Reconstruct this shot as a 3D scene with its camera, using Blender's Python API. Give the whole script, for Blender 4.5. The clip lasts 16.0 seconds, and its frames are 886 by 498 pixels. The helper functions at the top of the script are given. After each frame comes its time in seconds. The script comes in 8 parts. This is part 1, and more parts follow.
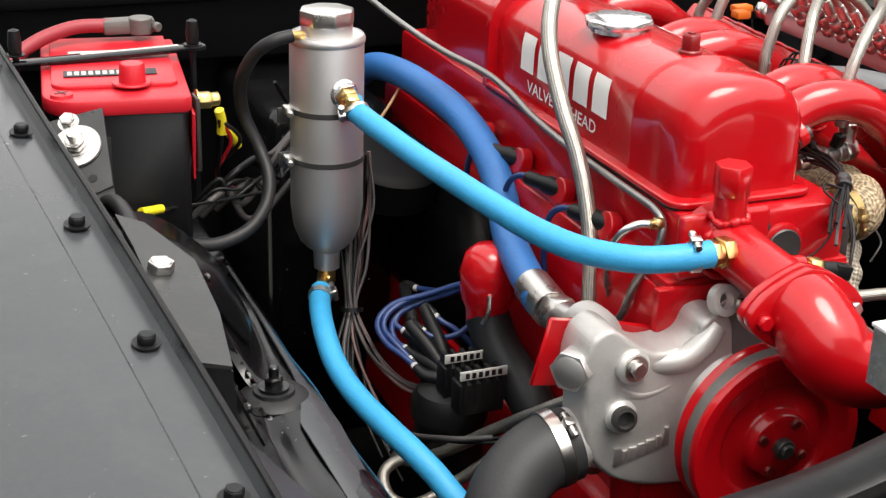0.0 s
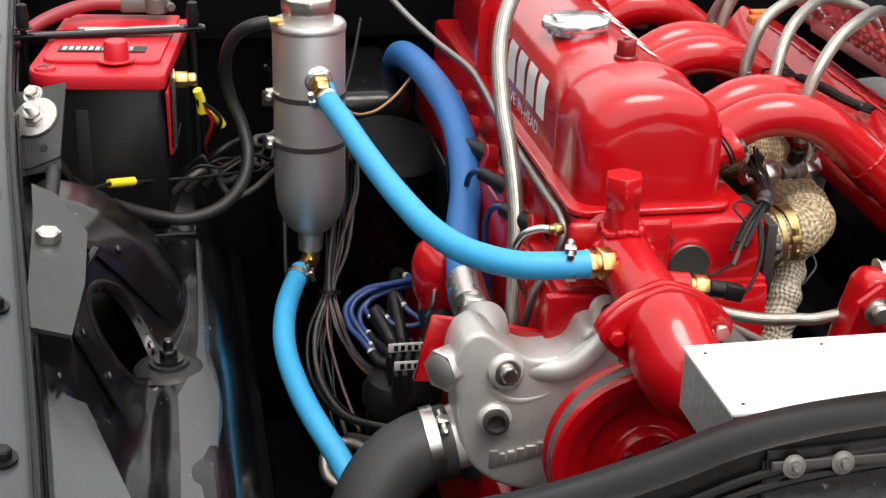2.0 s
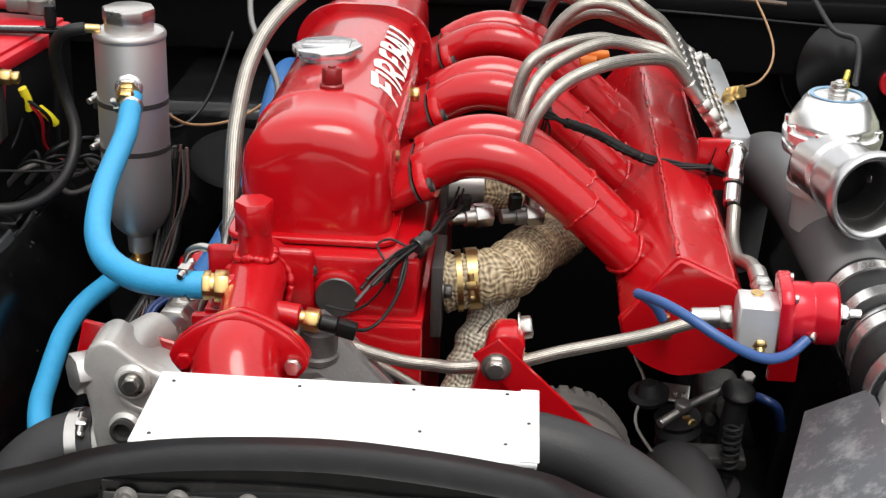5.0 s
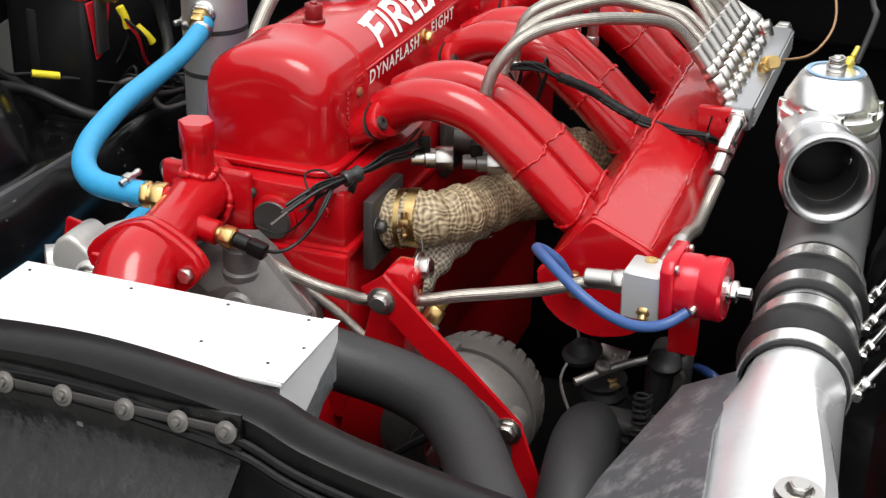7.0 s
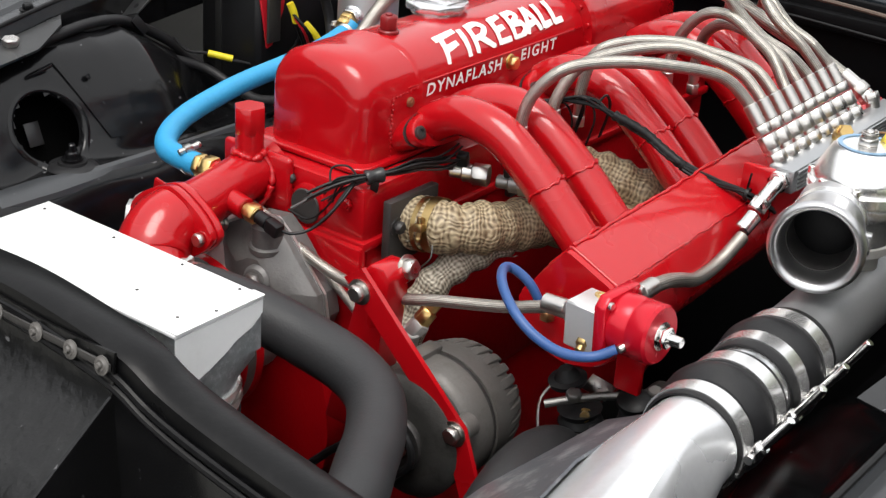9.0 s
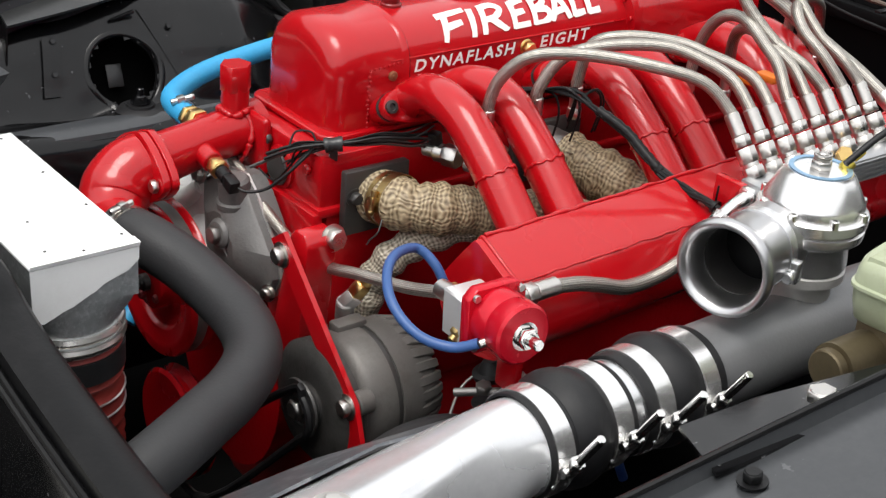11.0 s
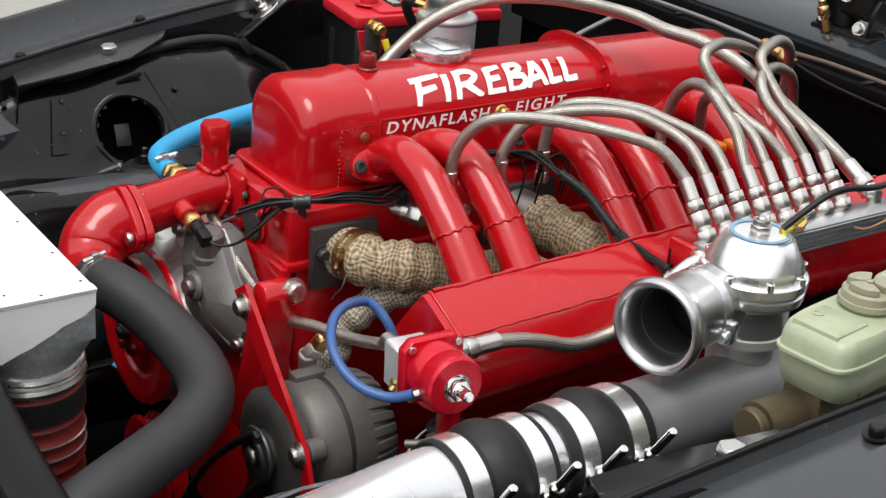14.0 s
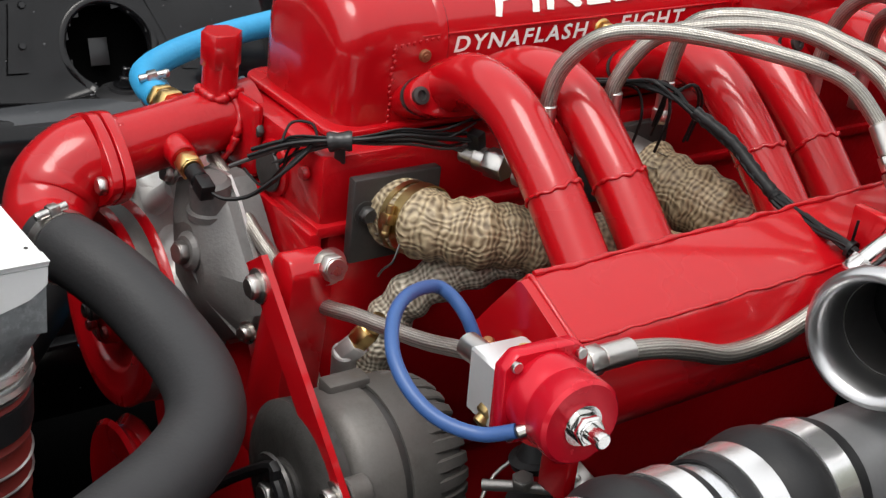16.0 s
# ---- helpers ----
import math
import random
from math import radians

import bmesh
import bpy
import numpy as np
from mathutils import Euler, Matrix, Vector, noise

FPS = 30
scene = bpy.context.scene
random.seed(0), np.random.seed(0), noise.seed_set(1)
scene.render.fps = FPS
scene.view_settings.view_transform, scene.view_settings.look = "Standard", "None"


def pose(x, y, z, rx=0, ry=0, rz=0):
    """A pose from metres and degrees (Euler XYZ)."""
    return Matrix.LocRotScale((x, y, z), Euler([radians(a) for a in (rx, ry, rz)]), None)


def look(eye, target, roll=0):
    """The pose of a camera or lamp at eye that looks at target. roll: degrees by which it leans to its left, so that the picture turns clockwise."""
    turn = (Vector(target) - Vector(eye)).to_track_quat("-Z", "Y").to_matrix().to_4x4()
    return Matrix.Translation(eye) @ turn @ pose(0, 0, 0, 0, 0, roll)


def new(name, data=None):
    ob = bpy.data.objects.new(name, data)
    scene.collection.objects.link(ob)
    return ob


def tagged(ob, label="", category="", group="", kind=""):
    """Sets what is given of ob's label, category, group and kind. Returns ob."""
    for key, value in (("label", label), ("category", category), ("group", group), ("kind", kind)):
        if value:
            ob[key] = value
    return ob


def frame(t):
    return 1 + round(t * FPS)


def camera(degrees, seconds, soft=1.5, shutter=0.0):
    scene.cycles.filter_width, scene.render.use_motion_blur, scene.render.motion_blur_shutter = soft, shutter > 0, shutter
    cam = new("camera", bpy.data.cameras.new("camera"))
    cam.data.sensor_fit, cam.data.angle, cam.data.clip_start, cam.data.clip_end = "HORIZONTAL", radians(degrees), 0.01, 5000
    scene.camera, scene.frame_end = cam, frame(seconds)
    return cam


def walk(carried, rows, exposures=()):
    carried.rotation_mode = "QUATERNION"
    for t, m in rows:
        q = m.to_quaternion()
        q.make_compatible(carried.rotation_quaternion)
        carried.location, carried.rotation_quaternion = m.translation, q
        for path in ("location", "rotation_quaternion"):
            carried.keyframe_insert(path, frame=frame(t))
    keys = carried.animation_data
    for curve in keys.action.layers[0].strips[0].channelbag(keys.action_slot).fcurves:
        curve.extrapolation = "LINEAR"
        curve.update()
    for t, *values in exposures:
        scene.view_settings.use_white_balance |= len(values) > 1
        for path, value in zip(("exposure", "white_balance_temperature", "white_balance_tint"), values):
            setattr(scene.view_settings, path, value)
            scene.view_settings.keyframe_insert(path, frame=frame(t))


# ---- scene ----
cam = camera(33.6, 16.0, soft=1.35)
PATH = [
    (0, (-0.878, -1.184, 1.46), (-0.159, 0.52, 0.7), 1.9),
    (0.5, (-0.797, -1.206, 1.453), (-0.156, 0.526, 0.684), 2.3),
    (1, (-0.723, -1.25, 1.473), (-0.16, 0.502, 0.69), 2.3),
    (1.5, (-0.594, -1.281, 1.476), (-0.155, 0.505, 0.691), 1.8),
    (2, (-0.499, -1.307, 1.491), (-0.142, 0.493, 0.696), 1.6),
    (2.5, (-0.395, -1.336, 1.497), (-0.115, 0.478, 0.703), 1.5),
    (3, (-0.253, -1.354, 1.516), (-0.071, 0.466, 0.707), 0.9),
    (3.5, (-0.127, -1.369, 1.521), (-0.01, 0.457, 0.714), 1.0),
    (4, (-0.016, -1.383, 1.511), (0.058, 0.455, 0.726), 1.5),
    (4.2, (0.022, -1.379, 1.508), (0.085, 0.462, 0.729), 1.8),
    (6.3, (0.535, -1.305, 1.54), (0.069, 0.455, 0.714), 0.7),
    (6.5, (0.584, -1.303, 1.537), (0.074, 0.44, 0.699), 0.7),
    (7, (0.689, -1.297, 1.536), (0.092, 0.409, 0.68), 1.5),
    (7.5, (0.789, -1.271, 1.532), (0.095, 0.404, 0.688), 2.7),
    (8, (0.893, -1.225, 1.535), (0.064, 0.391, 0.697), 3.3),
    (8.2, (0.933, -1.219, 1.542), (0.051, 0.368, 0.705), 3.4),
    (10.3, (1.333, -1.001, 1.593), (0.052, 0.268, 0.728), 5.0),
    (10.5, (1.359, -0.957, 1.592), (0.045, 0.274, 0.722), 5.0),
    (11, (1.413, -0.856, 1.594), (0.037, 0.287, 0.7), 4.9),
    (11.5, (1.445, -0.806, 1.599), (0.048, 0.299, 0.689), 5.5),
    (12, (1.469, -0.778, 1.605), (0.052, 0.313, 0.71), 5.6),
    (12.5, (1.493, -0.759, 1.616), (0.049, 0.314, 0.741), 5.0),
    (13, (1.526, -0.775, 1.62), (0.066, 0.305, 0.782), 4.8),
    (13.5, (1.58, -0.803, 1.635), (0.107, 0.284, 0.83), 4.7),
    (14, (1.536, -0.776, 1.611), (0.059, 0.3, 0.796), 4.6),
    (14.5, (1.339, -0.667, 1.515), (-0.132, 0.407, 0.689), 4.8),
    (15, (1.195, -0.603, 1.449), (-0.245, 0.504, 0.612), 5.6),
    (15.5, (1.132, -0.591, 1.424), (-0.281, 0.541, 0.574), 6.5),
    (16, (1.124, -0.592, 1.42), (-0.31, 0.49, 0.54), 6.5),
]
walk(cam, [(t, look(eye, target, roll)) for t, eye, target, roll in PATH],
     exposures=[(0, 1.0, 6750, 10), (2.5, 0.7, 6700, 10), (7, 0.48, 6550, 10), (10.5, 0.46, 6500, 10), (12.5, 0.32, 6500, 10), (16, 0.34, 6500, 10)])

# ---- world and light ----
world = bpy.data.worlds.new("sky")
scene.world = world
world.use_nodes = True
_wn = world.node_tree.nodes
_sky = _wn.new("ShaderNodeTexSky")
_sky.sky_type = "NISHITA"
_sky.sun_disc = False
_sky.sun_elevation = radians(62)
_sky.sun_rotation = radians(160)
_sky.dust_density = 4.0
_sky.ozone_density = 1.0
_haze = _wn.new("ShaderNodeHueSaturation")
_haze.inputs["Saturation"].default_value = 0.3
world.node_tree.links.new(_sky.outputs[0], _haze.inputs["Color"])
_cloud = _wn.new("ShaderNodeMix")
_cloud.data_type = "RGBA"
_cloud.inputs[0].default_value = 0.5
_cloud.inputs[7].default_value = (16.0, 16.1, 16.2, 1)
world.node_tree.links.new(_haze.outputs[0], _cloud.inputs[6])
world.node_tree.links.new(_cloud.outputs[2], _wn["Background"].inputs[0])
_wn["Background"].inputs[1].default_value = 0.1
sun_data = bpy.data.lights.new("sun", "SUN")
sun_data.energy, sun_data.angle, sun_data.color = 1.5, radians(30), (1.0, 0.97, 0.92)
sun = new("sun", sun_data)
sun.matrix_world = look((0.6, -1.4, 5), (0, 0, 0.5))


# ---- materials ----
def mat(name, color, rough=0.5, metal=0.0, var=0.15, scale=8.0, fine=120.0, bump=0.05, coat=0.0, dirt=None, dirt_amount=0.0, rvar=0.1, spec=0.5, waves=0.0, chips=0.0):
    """A surface with coarse stains and fine grain, in object space (metres)."""
    m = bpy.data.materials.new(name)
    m.use_nodes = True
    nt = m.node_tree
    n, l = nt.nodes, nt.links
    p = n["Principled BSDF"]
    co = n.new("ShaderNodeTexCoord")
    info = n.new("ShaderNodeObjectInfo")
    shift = n.new("ShaderNodeVectorMath")
    shift.operation = "MULTIPLY_ADD"
    shift.inputs[1].default_value = (1, 1, 1)
    l.new(co.outputs["Object"], shift.inputs[0])
    l.new(info.outputs["Random"], shift.inputs[2])
    a = n.new("ShaderNodeTexNoise")
    a.inputs["Scale"].default_value, a.inputs["Detail"].default_value = scale, 5
    b = n.new("ShaderNodeTexNoise")
    b.inputs["Scale"].default_value, b.inputs["Detail"].default_value = fine, 3
    l.new(shift.outputs[0], a.inputs["Vector"])
    l.new(shift.outputs[0], b.inputs["Vector"])
    ramp = n.new("ShaderNodeMix")
    ramp.data_type = "RGBA"
    lo = [max(0, c * (1 - var)) for c in color]
    hi = [min(1, c * (1 + var)) for c in color]
    ramp.inputs[6].default_value, ramp.inputs[7].default_value = (*lo, 1), (*hi, 1)
    mixf = n.new("ShaderNodeMath")
    mixf.operation = "MULTIPLY_ADD"
    mixf.inputs[1].default_value, mixf.inputs[2].default_value = 0.4, 0.0
    l.new(b.outputs[0], mixf.inputs[0])
    addf = n.new("ShaderNodeMath")
    addf.operation = "MULTIPLY_ADD"
    addf.inputs[1].default_value = 0.6
    l.new(a.outputs[0], addf.inputs[0])
    l.new(mixf.outputs[0], addf.inputs[2])
    l.new(addf.outputs[0], ramp.inputs[0])
    col = ramp.outputs[2]
    if dirt:
        d = n.new("ShaderNodeTexNoise")
        d.inputs["Scale"].default_value, d.inputs["Detail"].default_value = scale * 2.3, 9
        d.inputs["Roughness"].default_value = 0.7
        l.new(shift.outputs[0], d.inputs["Vector"])
        mr = n.new("ShaderNodeMapRange")
        mr.inputs[1].default_value, mr.inputs[2].default_value, mr.inputs[4].default_value = 0.5, 0.72, dirt_amount
        l.new(d.outputs[0], mr.inputs[0])
        mx = n.new("ShaderNodeMix")
        mx.data_type = "RGBA"
        mx.inputs[7].default_value = (*dirt, 1)
        l.new(mr.outputs[0], mx.inputs[0])
        l.new(col, mx.inputs[6])
        col = mx.outputs[2]
    if chips:
        ch = n.new("ShaderNodeTexNoise")
        ch.inputs["Scale"].default_value, ch.inputs["Detail"].default_value = 85, 3
        l.new(shift.outputs[0], ch.inputs["Vector"])
        cr = n.new("ShaderNodeMapRange")
        cr.inputs[1].default_value, cr.inputs[2].default_value, cr.inputs[4].default_value = 0.71, 0.75, chips
        l.new(ch.outputs[0], cr.inputs[0])
        cx = n.new("ShaderNodeMix")
        cx.data_type = "RGBA"
        cx.inputs[7].default_value = (0.22, 0.22, 0.23, 1)
        l.new(cr.outputs[0], cx.inputs[0])
        l.new(col, cx.inputs[6])
        col = cx.outputs[2]
    l.new(col, p.inputs["Base Color"])
    rr = n.new("ShaderNodeMath")
    rr.operation = "MULTIPLY_ADD"
    rr.inputs[1].default_value, rr.inputs[2].default_value = rvar * 2, rough - rvar
    l.new(a.outputs[0], rr.inputs[0])
    l.new(rr.outputs[0], p.inputs["Roughness"])
    p.inputs["Metallic"].default_value = metal
    p.inputs["Coat Weight"].default_value = coat
    p.inputs["Coat Roughness"].default_value = 0.06
    p.inputs["Specular IOR Level"].default_value = spec
    if bump:
        bp = n.new("ShaderNodeBump")
        bp.inputs["Strength"].default_value, bp.inputs["Distance"].default_value = bump, 0.002
        l.new(b.outputs[0], bp.inputs["Height"])
        l.new(bp.outputs[0], p.inputs["Normal"])
        if waves:
            wv = n.new("ShaderNodeBump")
            wv.inputs["Strength"].default_value, wv.inputs["Distance"].default_value = waves, 0.02
            wz = n.new("ShaderNodeTexNoise")
            wz.inputs["Scale"].default_value, wz.inputs["Detail"].default_value = scale * 0.9, 1.5
            l.new(shift.outputs[0], wz.inputs["Vector"])
            l.new(wz.outputs[0], wv.inputs["Height"])
            l.new(wv.outputs[0], bp.inputs["Normal"])
    return m


def braid_mat(name, light, dark, around=14.0, along=160.0, metal=1.0, rough=0.35, depth=0.6, wobble=0.0):
    """Woven sleeve: two crossing sets of strands, laid out by the tube's own UV (turns, metres)."""
    m = bpy.data.materials.new(name)
    m.use_nodes = True
    n, l = m.node_tree.nodes, m.node_tree.links
    p = n["Principled BSDF"]
    uv = n.new("ShaderNodeUVMap")
    sep = n.new("ShaderNodeSeparateXYZ")
    way = uv.outputs[0]
    if wobble:
        wn = n.new("ShaderNodeTexNoise")
        wn.inputs["Scale"].default_value, wn.inputs["Detail"].default_value = 45, 2
        wco = n.new("ShaderNodeTexCoord")
        l.new(wco.outputs["Object"], wn.inputs["Vector"])
        wm = n.new("ShaderNodeVectorMath")
        wm.operation = "MULTIPLY_ADD"
        wm.inputs[1].default_value = (wobble, wobble * 0.12, 0)
        l.new(wn.outputs["Color"], wm.inputs[0])
        l.new(way, wm.inputs[2])
        way = wm.outputs[0]
    l.new(way, sep.inputs[0])

    def wave(sign):
        a = n.new("ShaderNodeMath")
        a.operation = "MULTIPLY"
        a.inputs[1].default_value = around
        l.new(sep.outputs[0], a.inputs[0])
        b = n.new("ShaderNodeMath")
        b.operation = "MULTIPLY_ADD"
        b.inputs[1].default_value = along * sign
        l.new(sep.outputs[1], b.inputs[0])
        l.new(a.outputs[0], b.inputs[2])
        c = n.new("ShaderNodeMath")
        c.operation = "MULTIPLY"
        c.inputs[1].default_value = 2 * math.pi
        l.new(b.outputs[0], c.inputs[0])
        d = n.new("ShaderNodeMath")
        d.operation = "SINE"
        l.new(c.outputs[0], d.inputs[0])
        return d.outputs[0]

    mul = n.new("ShaderNodeMath")
    mul.operation = "MULTIPLY_ADD"
    mul.inputs[2].default_value = 0.5
    s1, s2 = wave(1), wave(-1)
    half = n.new("ShaderNodeMath")
    half.operation = "MULTIPLY"
    half.inputs[1].default_value = 0.5
    l.new(s2, half.inputs[0])
    l.new(s1, mul.inputs[0])
    l.new(half.outputs[0], mul.inputs[1])
    noi = n.new("ShaderNodeTexNoise")
    noi.inputs["Scale"].default_value = 30
    mx = n.new("ShaderNodeMix")
    mx.data_type = "RGBA"
    mx.inputs[6].default_value, mx.inputs[7].default_value = (*dark, 1), (*light, 1)
    l.new(mul.outputs[0], mx.inputs[0])
    mx2 = n.new("ShaderNodeMix")
    mx2.data_type, mx2.blend_type = "RGBA", "MULTIPLY"
    mx2.inputs[0].default_value = 0.45
    l.new(mx.outputs[2], mx2.inputs[6])
    l.new(noi.outputs[0], mx2.inputs[7])
    l.new(mx2.outputs[2], p.inputs["Base Color"])
    p.inputs["Metallic"].default_value, p.inputs["Roughness"].default_value = metal, rough
    bp = n.new("ShaderNodeBump")
    bp.inputs["Strength"].default_value, bp.inputs["Distance"].default_value = depth, 0.001
    l.new(mul.outputs[0], bp.inputs["Height"])
    l.new(bp.outputs[0], p.inputs["Normal"])
    return m


RED = mat("red_enamel", (0.43, 0.003, 0.007), 0.27, 0, 0.08, 5, 45, 0.06, coat=0.62, rvar=0.07, spec=0.28, waves=0.02)
RED_ROUGH = mat("red_enamel_on_casting", (0.41, 0.002, 0.006), 0.34, 0, 0.12, 9, 160, 0.3, coat=0.6, spec=0.22)
RED_ANO = mat("red_anodised", (0.55, 0.006, 0.02), 0.25, 0.25, 0.08, 20, 200, 0.02)
RED_PLASTIC = mat("red_plastic", (0.5, 0.01, 0.02), 0.4, 0, 0.08, 20, 200, 0.06)
WHITE = mat("white_brush_paint", (0.82, 0.8, 0.76), 0.45, 0, 0.05, 30, 300, 0.05)
BLACK = mat("black_gloss_enamel", (0.004, 0.004, 0.0045), 0.18, 0, 0.3, 8, 90, 0.05, dirt=(0.024, 0.024, 0.025), dirt_amount=0.3, rvar=0.1, spec=0.36, waves=0.06, chips=0.5)
BLACK_GLOSS = mat("black_gloss_paint", (0.005, 0.005, 0.006), 0.18, 0, 0.3, 6, 90, 0.03, dirt=(0.02, 0.02, 0.02), dirt_amount=0.2, spec=0.5)
GREY_SATIN = mat("black_satin_coachwork", (0.042, 0.0445, 0.048), 0.24, 0, 0.22, 3, 150, 0.05, dirt=(0.07, 0.073, 0.077), dirt_amount=0.35, rvar=0.09, waves=0.03, chips=0.25)
GREY_PLATE = mat("dark_painted_plate", (0.02, 0.0205, 0.021), 0.3, 0, 0.2, 10, 150, 0.06, dirt=(0.05, 0.05, 0.05), dirt_amount=0.4, rvar=0.1)
BLACK_PLASTIC = mat("black_plastic", (0.006, 0.006, 0.0065), 0.42, 0, 0.2, 20, 250, 0.12, spec=0.3)
RUBBER = mat("black_rubber", (0.011, 0.011, 0.012), 0.5, 0, 0.2, 12, 200, 0.12, dirt=(0.035, 0.034, 0.033), dirt_amount=0.35, spec=0.35)
HOSE_RUBBER = mat("grey_rubber_hose", (0.026, 0.026, 0.0275), 0.52, 0, 0.15, 10, 260, 0.15, dirt=(0.04, 0.04, 0.041), dirt_amount=0.3, spec=0.4)
BLUE_LIGHT = mat("light_blue_hose", (0.03, 0.31, 0.58), 0.5, 0, 0.1, 25, 300, 0.2, dirt=(0.02, 0.2, 0.42), dirt_amount=0.35)
BLUE_DARK = mat("dark_blue_hose", (0.02, 0.125, 0.36), 0.5, 0, 0.15, 25, 300, 0.2, dirt=(0.02, 0.07, 0.24), dirt_amount=0.4)
BLUE_VAC = mat("blue_vacuum_hose", (0.035, 0.095, 0.27), 0.4, 0, 0.1, 25, 300, 0.08)
BLUE_WIRE = mat("blue_wire", (0.012, 0.034, 0.13), 0.4, 0, 0.1, 40, 300, 0.05)
BLUE_TINT = mat("blue_tinted_ring", (0.25, 0.42, 0.6), 0.3, 0.5, 0.1, 40, 300, 0.02)
ALU_CAST = mat("cast_aluminium", (0.56, 0.55, 0.53), 0.4, 0.45, 0.1, 18, 420, 0.1, dirt=(0.36, 0.35, 0.33), dirt_amount=0.4, rvar=0.08)
ALU_DULL = mat("dull_aluminium", (0.135, 0.128, 0.12), 0.5, 0.3, 0.2, 18, 320, 0.15, dirt=(0.08, 0.072, 0.062), dirt_amount=0.5)
ALU_BRUSHED = mat("brushed_aluminium", (0.66, 0.645, 0.635), 0.48, 0.95, 0.08, 12, 260, 0.06, rvar=0.06)
ALU_POLISHED = mat("polished_aluminium", (0.8, 0.805, 0.815), 0.26, 0.93, 0.08, 14, 200, 0.03, rvar=0.1, waves=0.05)
STEEL = mat("zinc_plated_steel", (0.62, 0.6, 0.57), 0.3, 1.0, 0.12, 40, 260, 0.05)
CHROME = mat("bright_steel", (0.8, 0.79, 0.77), 0.14, 1.0, 0.06, 40, 260, 0.02, rvar=0.05)
DARK_STEEL = mat("dark_steel", (0.075, 0.072, 0.07), 0.42, 0.6, 0.2, 25, 200, 0.15)
GALV = mat("galvanised_sheet", (0.42, 0.445, 0.455), 0.34, 0.75, 0.5, 60, 130, 0.06, dirt=(0.74, 0.77, 0.79), dirt_amount=0.7, rvar=0.12)
WHITE_SHEET = mat("white_coated_sheet", (0.82, 0.83, 0.83), 0.4, 0, 0.03, 10, 200, 0.03, dirt=(0.6, 0.6, 0.58), dirt_amount=0.25)
SEAL_RUBBER = mat("glossy_black_rubber", (0.004, 0.004, 0.0045), 0.32, 0, 0.25, 14, 200, 0.08, dirt=(0.016, 0.016, 0.016), dirt_amount=0.4, spec=0.2)
FIREWALL = mat("dull_black_bulkhead", (0.003, 0.003, 0.0034), 0.6, 0, 0.3, 8, 90, 0.1, spec=0.1)
ALU_SATIN = mat("satin_aluminium", (0.78, 0.78, 0.78), 0.3, 0.55, 0.06, 14, 200, 0.03, rvar=0.08)
DUCT_ALU = mat("handled_aluminium_sheet", (0.74, 0.75, 0.765), 0.25, 0.6, 0.1, 9, 200, 0.03, dirt=(0.56, 0.57, 0.59), dirt_amount=0.4, rvar=0.12, waves=0.05)
RAIL_ALU = mat("grey_extruded_aluminium", (0.42, 0.43, 0.44), 0.34, 0.8, 0.1, 20, 300, 0.05)
GUIDE_BLACK = mat("mottled_black_sheet", (0.004, 0.004, 0.0042), 0.34, 0, 0.3, 22, 75, 0.7, dirt=(0.02, 0.02, 0.02), dirt_amount=0.5, rvar=0.16, spec=0.4, chips=0.4)
COWL_TOP = mat("blue_black_cowl_enamel", (0.014, 0.018, 0.022), 0.15, 0, 0.2, 5, 90, 0.03, dirt=(0.04, 0.045, 0.05), dirt_amount=0.3, rvar=0.06)
AGED_BRASS = mat("aged_brass", (0.42, 0.3, 0.13), 0.32, 1.0, 0.2, 40, 260, 0.08)
CAST_GREY = mat("grey_casting", (0.165, 0.16, 0.156), 0.48, 0.3, 0.15, 25, 300, 0.2, dirt=(0.08, 0.077, 0.073), dirt_amount=0.5)
OILY_GREY = mat("oily_grey_casting", (0.06, 0.058, 0.055), 0.5, 0.3, 0.3, 30, 250, 0.25, dirt=(0.02, 0.018, 0.016), dirt_amount=0.7)
DARK_WALL = mat("added_dark_wall", (0.05, 0.053, 0.05), 0.9, 0, 0.5, 0.6, 6, 0.3)
STEEL_DULL = mat("dull_steel", (0.28, 0.27, 0.26), 0.42, 0.9, 0.15, 40, 260, 0.05)
MIRROR_ALU = mat("buffed_aluminium", (0.86, 0.855, 0.85), 0.23, 0.88, 0.05, 14, 200, 0.02, rvar=0.06)
BRASS = mat("brass", (0.72, 0.5, 0.2), 0.3, 1.0, 0.15, 40, 260, 0.05)
PIPE_GREY = mat("grey_coated_pipe", (0.19, 0.192, 0.197), 0.42, 0.35, 0.12, 10, 300, 0.1)
YELLOW = mat("yellow_plastic", (0.75, 0.62, 0.02), 0.4, 0, 0.08, 40, 300, 0.05)
ORANGE = mat("orange_plastic", (0.8, 0.2, 0.02), 0.4, 0, 0.08, 40, 300, 0.05)
RED_RUBBER = mat("red_silicone_hose", (0.2, 0.02, 0.015), 0.5, 0, 0.15, 20, 200, 0.1)
RESERVOIR = mat("yellowed_translucent_plastic", (0.37, 0.41, 0.28), 0.3, 0, 0.12, 12, 150, 0.05, dirt=(0.24, 0.25, 0.12), dirt_amount=0.55)
COPPER = mat("wire_tan", (0.35, 0.2, 0.1), 0.5, 0, 0.15, 40, 200, 0.05)
WIRE_GREY = mat("grey_brown_wire", (0.05, 0.044, 0.043), 0.5, 0, 0.25, 40, 200, 0.05)
WIRE_PINK = mat("pink_wire", (0.13, 0.07, 0.065), 0.5, 0, 0.15, 40, 200, 0.05)
